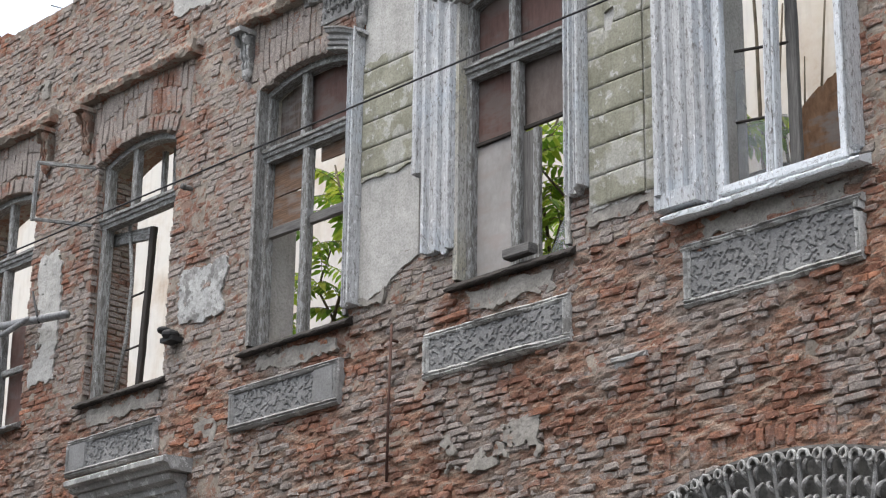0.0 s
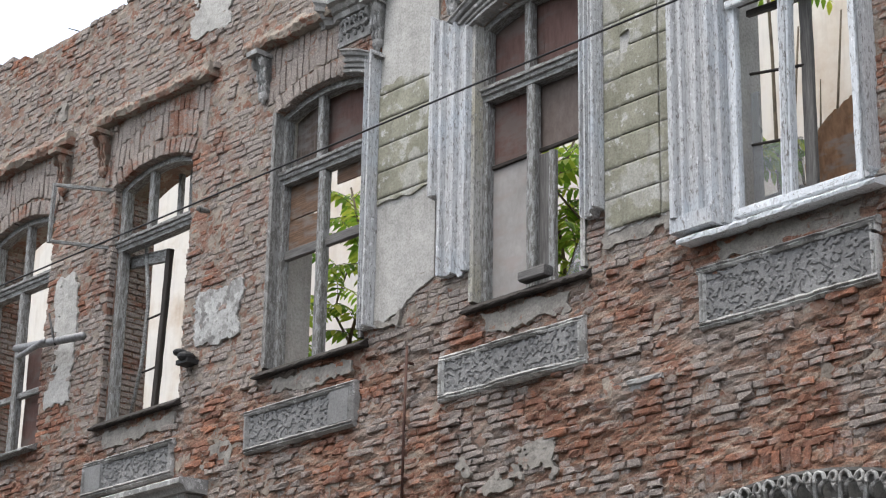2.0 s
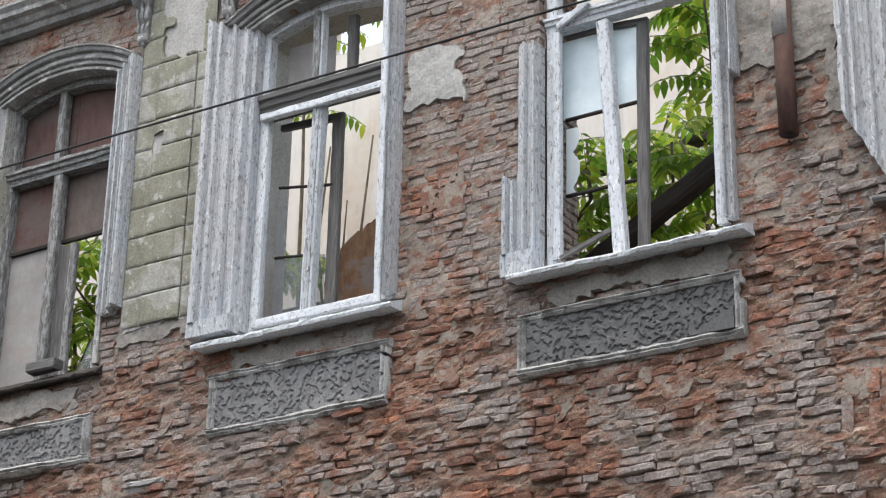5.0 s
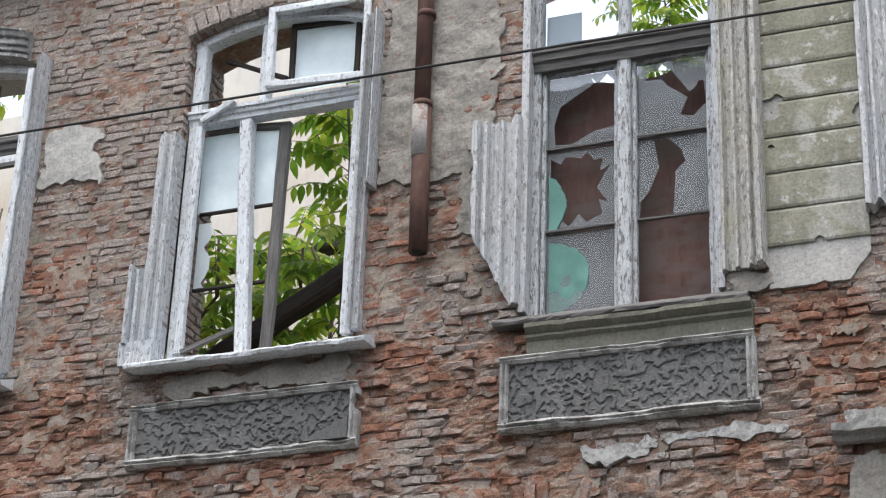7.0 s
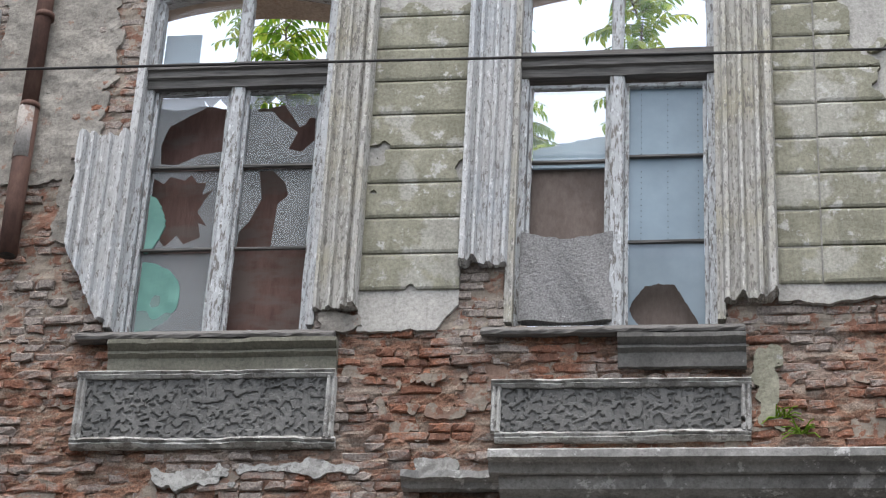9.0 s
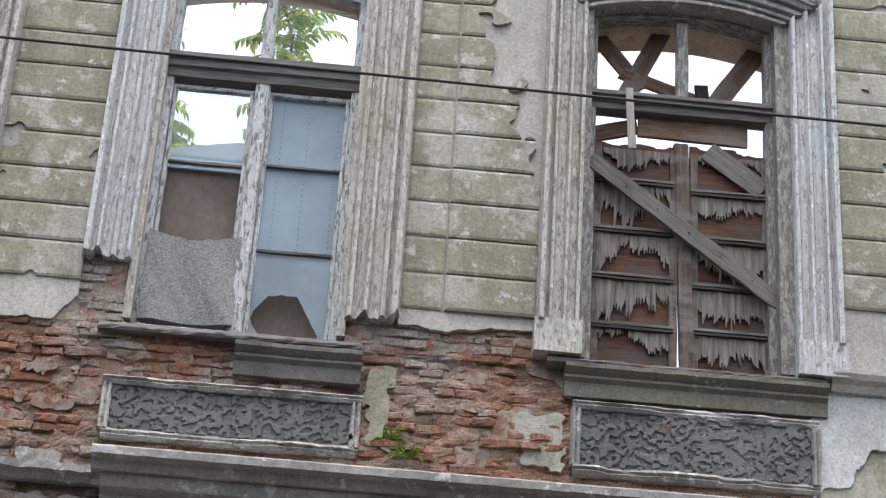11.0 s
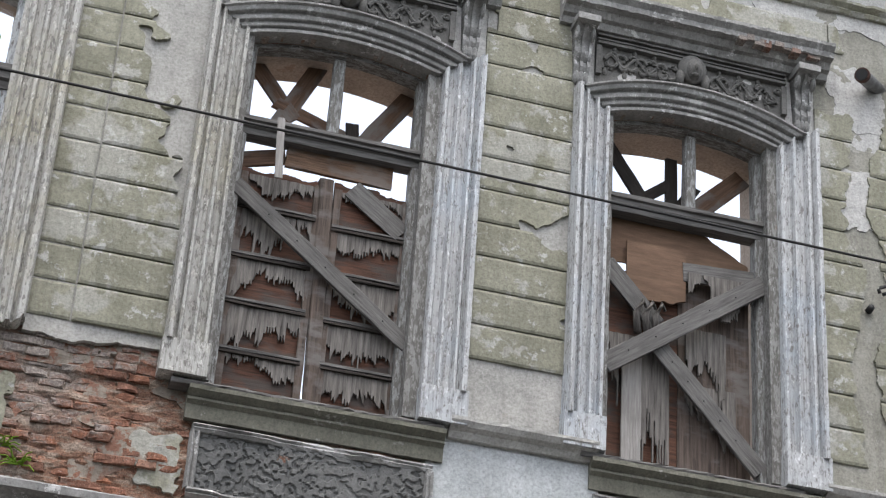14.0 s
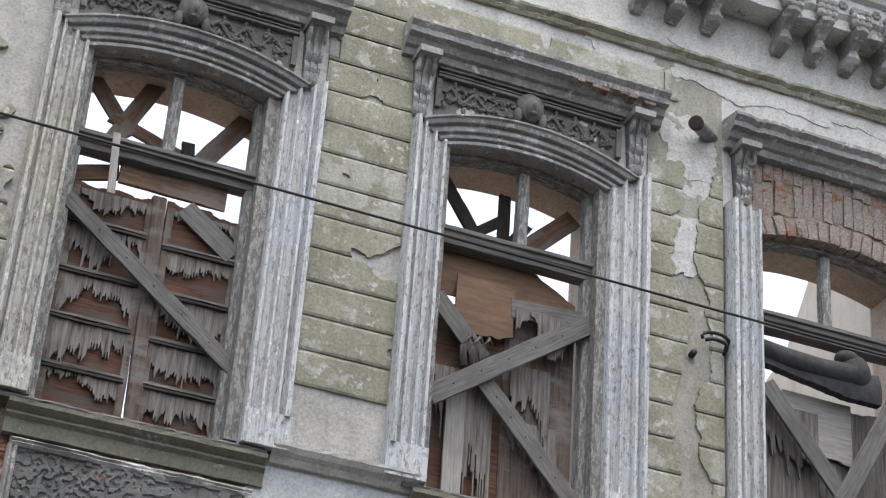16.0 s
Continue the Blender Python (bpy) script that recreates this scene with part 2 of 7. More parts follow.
PLASTER_GREEN = plaster_material("olive_plaster", (0.185, 0.181, 0.136), (0.28, 0.274, 0.216), (0.12, 0.117, 0.098), 0.55, (0.40, 0.395, 0.37), 0.585, 0.5)
PLASTER_PALE = plaster_material("pale_plaster", (0.30, 0.295, 0.275), (0.42, 0.41, 0.385), (0.17, 0.16, 0.145), 0.45, (0.30, 0.28, 0.25))
PLASTER_LIGHT = plaster_material("light_grey_plaster", (0.36, 0.357, 0.345), (0.49, 0.482, 0.462), (0.20, 0.19, 0.175), 0.5, (0.29, 0.28, 0.26), 0.64)
PLASTER_ROUGH = plaster_material("rough_grey_plaster", (0.195, 0.182, 0.162), (0.30, 0.282, 0.252), (0.11, 0.10, 0.088), 0.55, (0.25, 0.16, 0.12), 0.62)
# olive plaster with the shade under the sills put into its colour
APRON_SHADED = plaster_material("shaded_olive_plaster", (0.12, 0.118, 0.094), (0.185, 0.18, 0.146), (0.07, 0.068, 0.058), 0.5, (0.32, 0.31, 0.29), 0.64)
PLASTER_SCAR = plaster_material("scarred_plaster", (0.20, 0.195, 0.165), (0.31, 0.30, 0.262), (0.12, 0.112, 0.095), 0.5, (0.37, 0.36, 0.33), 0.62)
CEMENT_MID = plaster_material("grey_cement", (0.15, 0.15, 0.147), (0.235, 0.235, 0.23), (0.08, 0.08, 0.077), 0.3, (0.28, 0.28, 0.27), 0.68)
CEMENT_DARK = plaster_material("dark_cement", (0.095, 0.096, 0.094), (0.155, 0.155, 0.150), (0.05, 0.05, 0.048), 0.3, (0.20, 0.20, 0.19), 0.7)
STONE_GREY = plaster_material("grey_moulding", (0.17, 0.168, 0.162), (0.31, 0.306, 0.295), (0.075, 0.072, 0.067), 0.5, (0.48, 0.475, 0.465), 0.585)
STONE_DARK = plaster_material("dark_moulding", (0.095, 0.093, 0.088), (0.17, 0.165, 0.155), (0.05, 0.048, 0.045), 0.4, (0.33, 0.32, 0.30), 0.66)
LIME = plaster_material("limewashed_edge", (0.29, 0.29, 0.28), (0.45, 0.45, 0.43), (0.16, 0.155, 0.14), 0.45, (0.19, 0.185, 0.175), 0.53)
WHITEWASH = plaster_material("flaking_whitewash", (0.44, 0.44, 0.425), (0.60, 0.60, 0.58), (0.20, 0.195, 0.18), 0.5, (0.25, 0.24, 0.225), 0.58)


def eroded_material():
    """Bricks and mortar worn into one crumbling mass."""
    k = Nodes("crumbled_brick", 0.95)
    n = k.noise(9, (0.5, 0.5, 1.7), detail=9, rough=0.7)
    col = k.ramp(n, (0.30, (0.075, 0.055, 0.045)), (0.40, (0.145, 0.095, 0.072)), (0.48, (0.21, 0.118, 0.082)), (0.55, (0.20, 0.158, 0.128)), (0.70, (0.38, 0.32, 0.27)))
    fine = k.noise(60, detail=7, rough=0.75)
    col = k.mix(0.8, col, k.ramp(fine, (0.3, (0.42, 0.42, 0.42)), (0.7, (1.7, 1.62, 1.55))), "MULTIPLY")
    col = k.mix(0.9, col, k.ramp(k.noise(110, detail=5, rough=0.75), (0.3, (0.5, 0.5, 0.5)), (0.7, (1.6, 1.55, 1.5))), "MULTIPLY")
    grey = k.step(k.noise(1.3, detail=3), 0.48, 0.64)
    col = k.mix(k.mul(grey, 0.75), col, k.ramp(fine, (0.3, (0.11, 0.098, 0.088)), (0.7, (0.27, 0.24, 0.21))))
    return k.done(col, k.bump(fine, 0.8, 0.012, k.bump(n, 0.6, 0.02)))


ERODED = eroded_material()
MORTAR = plaster_material("mortar", (0.17, 0.145, 0.12), (0.30, 0.26, 0.215), (0.10, 0.085, 0.07), 0.4, (0.19, 0.10, 0.07), 0.53)


def paint_material(name, paint, under, at, space="world", vertical=True, tint=None):
    """Old paint peeling off wood in strips along the grain."""
    k = Nodes(name, 0.75)
    st = (2.6, 2.6, 0.8) if vertical else (0.6, 3.2, 3.2)
    flake = k.noise(19, st, detail=9, rough=0.72, space=space)
    cover = k.step(flake, at, at + 0.035)
    wood = k.mix(k.noise(22, st, detail=6, space=space), tuple(c * 0.55 for c in under), tuple(c * 1.35 for c in under))
    coat = k.mix(k.noise(2.4, detail=5), tuple(c * 0.78 for c in paint), tuple(min(1, c * 1.12) for c in paint))
    if tint:
        coat = k.mix(k.step(k.noise(1.6, detail=4), 0.48, 0.66), coat, tint)
    col = k.mix(cover, coat, wood)
    dirt = k.step(k.noise(42, (1, 1, 0.5), detail=7, rough=0.75), 0.53, 0.60)
    col = k.mix(k.mul(dirt, 0.45), col, (0.11, 0.10, 0.092))
    # dark streaks along the grain: rain dirt that also paints the grooves' shade
    groove_streak = k.step(k.noise(13, (6, 6, 0.10) if vertical else (0.10, 6, 6), detail=5, rough=0.6, space=space), 0.50, 0.60)
    col = k.mix(k.mul(groove_streak, 0.32 if vertical else 0.12), col, (0.12, 0.112, 0.104))
    bright = k.step(k.noise(44, (1, 1, 0.42), detail=7, rough=0.78), 0.575, 0.62)
    col = k.mix(k.mul(bright, 0.85), col, tuple(min(0.8, c * 1.5) for c in paint))
    n = k.bump(flake, 0.7, 0.006)
    n = k.bump(k.noise(45, st, detail=5, space=space), 0.35, 0.003, n)
    return k.done(col, n)


CASING = paint_material("peeling_white_casing", (0.46, 0.468, 0.472), (0.21, 0.204, 0.195), 0.56, tint=(0.42, 0.455, 0.49))
CASING_WARM = paint_material("peeling_cream_casing", (0.41, 0.405, 0.38), (0.20, 0.193, 0.178), 0.54, tint=(0.36, 0.34, 0.26))
WORN_WOOD = paint_material("worn_white_wood", (0.42, 0.44, 0.455), (0.15, 0.14, 0.13), 0.53, "object", False)
WHITE_WOOD = paint_material("peeling_white_wood", (0.60, 0.63, 0.655), (0.17, 0.155, 0.14), 0.585, "object", False)
LINING = paint_material("grey_lining", (0.25, 0.25, 0.24), (0.13, 0.125, 0.115), 0.48)
GREY_WOOD = paint_material("weathered_grey_wood", (0.26, 0.265, 0.26), (0.13, 0.125, 0.115), 0.48, "object", False)


def wood_material(name, dark, light, patch=None, along=None):
    k = Nodes(name, 0.8)
    grain = k.noise(14 if not along else 9, along or (0.35, 6, 6), detail=9, rough=0.7, space="object" if not along else "world")
    col = k.ramp(grain, (0.28, dark), (0.72, light))
    if patch:
        col = k.mix(k.step(k.noise(3, (1, 2.5, 2.5), detail=6, space="object" if not along else "world"), 0.48, 0.6), col, patch)
    wear = k.noise(2.0, detail=6)
    col = k.mix(0.5, col, k.ramp(wear, (0.3, (0.6, 0.6, 0.6)), (0.7, (1.25, 1.25, 1.25))), "MULTIPLY")
    return k.done(col, k.bump(grain, 0.6, 0.006))


BOARD_GREY = wood_material("silvered_board", (0.05, 0.047, 0.045), (0.185, 0.178, 0.17))
BOARD_BROWN = wood_material("brown_board", (0.060, 0.036, 0.025), (0.19, 0.115, 0.075), (0.16, 0.14, 0.125))
BOARD_TAN = wood_material("tan_plywood", (0.045, 0.026, 0.018), (0.24, 0.15, 0.095), (0.17, 0.14, 0.12))
BOARD_DARK = wood_material("charred_beam", (0.012, 0.010, 0.009), (0.05, 0.042, 0.036))
BOARD_DULL_V = wood_material("dull_brown_sheet", (0.10, 0.078, 0.068), (0.16, 0.13, 0.115), None, (3, 3, 1.5))
BOARD_PALE_V = wood_material("pale_grey_sheet", (0.25, 0.235, 0.225), (0.33, 0.315, 0.30), (0.28, 0.25, 0.235), (2, 2, 1.2))
BOARD_GREY_L = wood_material("bleached_board", (0.16, 0.15, 0.14), (0.33, 0.315, 0.30))
BOARD_TAN_D = wood_material("dull_tan_sheet", (0.09, 0.056, 0.036), (0.175, 0.108, 0.07), None, (0.5, 3, 3))
BOARD_DARK_F = wood_material("dark_felt", (0.022, 0.022, 0.023), (0.06, 0.06, 0.061), None, (2, 2, 2))
RUST_ORANGE = wood_material("orange_rust_sheet", (0.17, 0.095, 0.055), (0.40, 0.235, 0.135), (0.29, 0.25, 0.22), (2, 2, 0.8))

# ---- the plan of the street front ----
FACE = 10.0  # the bricks' face; the street lies at smaller y
SILL, TRANSOM, SPRING, RISE, TOP = 6.43, 8.15, 8.70, 0.13, 10.72
OPEN = [(-17.62, -16.44), (-15.38, -14.16), (-12.98, -11.73), (-10.50, -9.33), (-8.10, -6.90), (-5.78, -4.52),
        (-3.48, -2.30), (-1.23, -0.05), (1.23, 2.38), (3.50, 4.59), (5.71, 6.85)]


def arch_z(i, x):
    """The height of the soffit of opening i at x."""
    a, b = OPEN[i]
    half, rise, spring = (b - a) / 2, RISE if i < 6 else 0.09, SPRING if i < 6 else SPRING + 0.02
    r = (half * half + rise * rise) / (2 * rise)
    d = np.clip(np.asarray(x) - (a + b) / 2, -half - 0.3, half + 0.3)
    return spring + np.sqrt(r * r - d * d) - (r - rise)


# ---- ground ----
def ground_sheet():
    k = Nodes("worn_asphalt", 0.9)
    col = k.ramp(k.noise(0.8, detail=8), (0.3, (0.04, 0.04, 0.04)), (0.7, (0.07, 0.068, 0.065)))
    asphalt = k.done(col, k.bump(k.noise(80), 0.5, 0.01))
    k = Nodes("concrete_slab", 0.9)
    slab = k.done(k.ramp(k.noise(2, detail=8), (0.3, (0.20, 0.195, 0.185)), (0.7, (0.30, 0.29, 0.275))), k.bump(k.noise(60), 0.4, 0.006))
    vs, fs = boxes((-400, 400, -400, 400, -0.5, 0.0))
    tagged(part("ground", vs, fs, asphalt, None, "dark worn asphalt street running along the ruined house"), category="ground", kind="structure")
    vs, fs = boxes((-30, 30, 8.0, 10.06, 0.0, 0.14))
    tagged(part("pavement", vs, fs, slab, None, "grey concrete pavement along the foot of the wall"), category="pavement", kind="structure")
    vs, fs = boxes((-30, 30, 7.86, 7.998, 0.0, 0.16))
    tagged(part("kerb", vs, fs, STONE_GREY, None, "grey stone kerb at the edge of the pavement"), category="kerb", kind="structure")


ground_sheet()


# ---- the street wall ----
def street_wall():
    x0, x1, y0, y1 = -18.6, 8.2, FACE + 0.07, FACE + 0.48
    vs, fs = [], []

    def add(v, f):
        n = len(vs)
        vs.extend(v)
        fs.extend([tuple(n + i for i in q) for q in f])

    edges = [x0] + [e for o in OPEN for e in o] + [x1]
    add(*boxes((x0, x1, y0, y1, 0.0, SILL - 0.03)))
    for a, b in zip(edges[0::2], edges[1::2]):
        add(*boxes((a, b, y0, y1, SILL - 0.03, TOP - 0.05)))
    for i, (a, b) in enumerate(OPEN):
        xs = np.linspace(a, b, 13)
        zs = arch_z(i, xs)
        for p, q, zp, zq in zip(xs, xs[1:], zs, zs[1:]):
            t = TOP - 0.05
            v = [(p, y0, zp), (q, y0, zq), (q, y1, zq), (p, y1, zp), (p, y0, t), (q, y0, t), (q, y1, t), (p, y1, t)]
            add(v, [(3, 2, 1, 0), (4, 5, 6, 7), (0, 1, 5, 4), (1, 2, 6, 5), (2, 3, 7, 6), (3, 0, 4, 7)])
    ob = part("wall_street", vs, fs, MORTAR, None, "ruined brick street wall with tall arched window openings and broken plaster")
    return tagged(ob, category="wall", kind="structure")


WALL = street_wall()


# ---- timber windows ----
PANE_Y = FACE + 0.15


def glass_material(name, tint, rough):
    k = Nodes(name, rough)
    k.p.inputs["Transmission Weight"].default_value = 1.0
    k.p.inputs["Specular IOR Level"].default_value = 0.5
    k.p.inputs["IOR"].default_value = 1.45
    dust = k.noise(3, detail=7)
    return k.done(tint, None, k.ramp(dust, (0.3, (rough, rough, rough)), (0.75, (min(1, rough * 1.5 + 0.01),) * 3)))


GLASS = glass_material("dusty_glass", (0.86, 0.90, 0.90), 0.0)


def arch_frame(name, i, inset, width, y0, y1, mat, parent, z_lo=None):
    """The curved head of a window's frame: a strip that follows the soffit."""
    a, b = OPEN[i]
    xs = np.linspace(a, b, 17)
    top = arch_z(i, xs) - inset
    vs, fs = [], []
    for x, t in zip(xs, top):
        vs += [(x, y0, t - width), (x, y0, t), (x, y1, t), (x, y1, t - width)]
    for j in range(16):
        n = j * 4
        fs += [(n, n + 4, n + 5, n + 1), (n + 1, n + 5, n + 6, n + 2), (n + 2, n + 6, n + 7, n + 3), (n + 3, n + 7, n + 4, n)]
    fs += [(0, 1, 2, 3), (64, 67, 66, 65)]
    return part(name, vs, fs, mat, parent)


def moulding(name, x0, x1, prof, mat, parent, label="", wear=0.004, chip=0.0, seed=0, step=0.05, y=None):
    """A profile of (out, height) points run along the wall from x0 to x1; chipped where chip is above 0."""
    y = FACE if y is None else y
    n = max(2, int((x1 - x0) / step))
    rng = np.random.default_rng(seed + int(abs(x0) * 100))
    xs = np.linspace(x0, x1, n + 1)
    k = len(prof)
    P = np.array(prof)
    vs = []
    for i, x in enumerate(xs):
        gone = min(1.0, max(0.0, (float(fbm(x * 3.2, seed, 9, 5)) - 0.60 + 0.16 * min(chip, 1.0)) * 14))
        eat = 1.0 - chip * gone
        o = P[:, 0] * np.clip(eat + rng.normal(0, 0.10, k) * chip * gone, 0.05, 1.05) + rng.normal(0, wear, k)
        o[P[:, 0] <= 0] = P[P[:, 0] <= 0, 0]
        h = P[:, 1] + rng.normal(0, wear * 0.5, k)
        dx = rng.normal(0, 0.01) if i in (0, n) else 0
        vs += [(x + dx, y - a, b) for a, b in zip(o, h)]
    fs = [(i * k + j, (i + 1) * k + j, (i + 1) * k + (j + 1) % k, i * k + (j + 1) % k) for i in range(n) for j in range(k)]
    fs += [tuple(range(k)), tuple(range(n * k, n * k + k))[::-1]]
    return part(name, vs, fs, mat, parent, label)


def timber_window(i, label, mat, rail=None, sill_right=None, mullion=0.5, lower=True, upper=True, sill_mat=None, sill_out=0.10, box=0.10, sash=True, transom_mat=None, sill_over=0.06, sill_label="", upper_at=None, skew=0.0, sill_drop=0.0, thin=0.02, transom_h=1.0):
    """Frame, arched head, moulded transom, mullions and sill board of window i."""
    a, b = OPEN[i]
    w = base("window_%d" % i, (a + b) / 2, FACE, SILL, label, "window", "windows of the upper storey", "structure")
    y = FACE + 0.13
    f = 0.075
    up = Vector((0, 0, 1))
    for x in (a + f / 2, b - f / 2):
        beam("frame_post", (x, y, SILL), (x, y, SPRING + 0.02), f, box, mat, w)
    arch_frame("frame_head", i, 0.0, 0.028 if i > 7 else 0.06, y - box / 2, y + box / 2, mat, w)
    t = [(-0.05, 0.07), (0.06, 0.07), (0.065, 0.02), (0.085, 0.01), (0.085, -0.03), (0.105, -0.04), (0.105, -0.075), (-0.05, -0.075)][::-1]
    t = [(o * (0.5 + transom_h / 2), h * transom_h) for o, h in t]
    tm = transom_mat or mat
    tz = TRANSOM - (0.0 if i > 7 else 0.03)
    beam("transom", (a + 0.002, y, tz), (b - 0.002, y, tz), 0.14, 0.12, tm, w, shape=t)
    m = a + (b - a) * mullion
    if upper:
        mu = m if upper_at is None else upper_at
        beam("upper_mullion", (mu, y, TRANSOM + 0.04), (mu, y, float(arch_z(i, mu)) - 0.05), 0.07, 0.08, mat, w)
    if lower:
        beam("mullion", (m, y - 0.01, SILL), (m + skew, y - 0.01, TRANSOM - 0.09), 0.085, 0.09, mat, w)
    lip = SILL - 0.072 - sill_drop
    prof = [(-0.14, SILL - 0.002), (0.0, SILL - 0.02), (sill_out, lip), (sill_out + 0.004, lip - thin * 0.4), (sill_out - 0.002, lip - thin), (sill_out - 0.03, lip - thin + 0.006), (-0.14, SILL - 0.09)]
    moulding("sill", a - sill_over, b + (sill_over if sill_right is None else sill_right), prof[::-1], sill_mat or mat, w, sill_label, wear=0.003, chip=0.12, seed=i, step=0.04)
    return w


def sash_bars(w, i, side, z0, z1, mat, bars=(), y=None, rail=0.024):
    """A closed casement beside the mullion: stiles, rails and glazing bars."""
    a, b = OPEN[i]
    m = (a + b) / 2
    x0, x1 = (a + 0.078, m - 0.043) if side < 0 else (m + 0.043, b - 0.078)
    y = y or FACE + 0.135
    for x in (x0 + rail / 2, x1 - rail / 2):
        beam("sash_stile", (x, y, z0), (x, y, z1), rail, 0.04, mat, w)
    for z in (z0 + rail / 2, z1 - rail / 2):
        beam("sash_rail", (x0 + rail, y, z), (x1 - rail, y, z), rail, 0.04, mat, w)
    for z in bars:
        beam("glazing_bar", (x0 + rail, y, z), (x1 - rail, y, z), 0.014, 0.03, BOARD_GREY, w)
    return x0 + rail, x1 - rail


def pane(w, x0, x1, z0, z1, y=PANE_Y, mat=None, label="", name="pane", keep=None, step=0.008):
    """A sheet of glass, whole or broken."""
    if keep is None:
        vs, fs = boxes((x0, x1, y, y + 0.004, z0, z1))
        ob = part(name, vs, fs, mat or GLASS, w, label)
    else:
        ob = sheet(name, x0, x1, z0, z1, step, step, y, 0.004, mat or GLASS, w, keep, None, None, label, 0.15, "", 1)
    if ob:
        ob.visible_shadow = False
    return ob


def board(w, x0, x1, z0, z1, y, mat, name="board", label="", thick=0.018, tilt=0.0, vertical=False):
    """A flat sheet of wood, its grain along or upright."""
    if vertical:
        m = (x0 + x1) / 2
        return beam(name, (m, y, z0), (m + tilt, y, z1), x1 - x0, thick, mat, w, ragged=0.004, label=label)
    m = (z0 + z1) / 2
    return beam(name, (x0, y, m), (x1, y, m + tilt), z1 - z0, thick, mat, w, ragged=0.004, label=label)


W = {}
W[0] = timber_window(0, "dark weathered timber window, empty of glass", GREY_WOOD, transom_h=0.75)
W[1] = timber_window(1, "grey timber window, empty, one casement hanging open", GREY_WOOD, lower=False, mullion=0.38, sill_mat=BOARD_DARK, sill_out=0.07, transom_h=0.75)
W[2] = timber_window(2, "grey timber window boarded with brown plywood in its upper lights", GREY_WOOD, mullion=0.46, upper_at=-12.47, sill_mat=BOARD_DARK, sill_out=0.07, transom_h=0.75)
W[3] = timber_window(3, "grey timber window blocked with flat brown and grey panels", GREY_WOOD, mullion=0.465, upper_at=-10.0, sill_mat=BOARD_DARK, sill_out=0.07, transom_h=0.75)
W[4] = timber_window(4, "white peeling timber window, open to the plants behind", WHITE_WOOD, sill_out=0.14, sill_over=0.26, sill_right=0.11, transom_mat=BOARD_GREY, mullion=0.405, sill_drop=0.01, thin=0.034, skew=0.03)
W[5] = timber_window(5, "white peeling timber window with a pale blue pane and leaves behind", WHITE_WOOD, sill_out=0.15, sill_over=0.14, mullion=0.40, skew=-0.10, sill_drop=0.012, thin=0.03, transom_h=0.62)
W[6] = timber_window(6, "peeling grey-white timber window with smashed panes and boards behind", WORN_WOOD, transom_mat=BOARD_GREY, sill_mat=BOARD_GREY, sill_over=0.13, sill_out=0.08, thin=0.024)
W[7] = timber_window(7, "peeling white timber window with a hanging cloth and plastic film", WORN_WOOD, transom_mat=BOARD_GREY, sill_mat=BOARD_GREY, sill_over=0.12, sill_out=0.08, thin=0.024)
W[8] = timber_window(8, "glassless window closed with broken wooden shutters and a slanting plank", GREY_WOOD, transom_mat=BOARD_GREY, lower=False, sill_mat=BOARD_GREY, sill_over=0.18, upper_at=1.815, sill_drop=-0.035, thin=0.028, sill_out=0.075, transom_h=0.72)
W[9] = timber_window(9, "glassless window closed with splintered plywood and crossed planks", GREY_WOOD, transom_mat=BOARD_GREY, lower=False, sill_mat=BOARD_GREY, sill_over=0.15, upper_at=4.09, sill_drop=-0.035, thin=0.028, sill_out=0.075, transom_h=0.72)
W[10] = timber_window(10, "glassless window with rotten boards under crossed planks", GREY_WOOD, transom_mat=BOARD_GREY, lower=False, sill_mat=BOARD_GREY, sill_over=0.15, upper_at=6.27, sill_drop=-0.035, thin=0.028, sill_out=0.075, transom_h=0.72)



# ---- mortar bed, plaster and mouldings of the street wall ----
def lean(x, z):
    """How far the brick face is worn back at a place (minus: it stands proud)."""
    low = 1 / (1 + np.exp((np.asarray(z) - 6.36) * 25))
    return (fbm(np.asarray(x) * 0.9, np.asarray(z) * 2.2, 11, 3) - 0.5) * (0.030 + 0.045 * low) + 0.004


def clear_of_openings(x, z, grow=0.0):
    ok = np.ones(np.broadcast(x, z).shape, bool)
    for i, (a, b) in enumerate(OPEN):
        ok &= ~((x > a - grow) & (x < b + grow) & (z > SILL - 0.03) & (z < arch_z(i, np.clip(x, a, b)) + grow))
    return ok


sheet("mortar_bed", -18.5, 8.1, 6.38, TOP - 0.06, 0.032, 0.021, FACE, 0.06, MORTAR, WALL, lambda x, z: clear_of_openings(x, z, 0.01),
      lambda x, z: -np.clip(lean(x, z) + 0.006 + (fbm(x * 13, z * 20, 5, 3) - 0.5) * 0.03, -0.03, 0.066), label="crumbling grey lime mortar between the bricks", jit=0.0, kind="stuff", soft=0)
sheet("crumbled_face", -18.5, 2.6, 4.28, 6.40, 0.022, 0.017, FACE, 0.06, ERODED, WALL, lambda x, z: clear_of_openings(x, z, 0.01),
      lambda x, z: -np.clip(lean(x, z) + 0.009 + (fbm(x * 9, z * 19, 5, 5) - 0.5) * 0.060, -0.05, 0.066), label="brick and mortar crumbled into one rough face", jit=0.0, kind="stuff", soft=0)
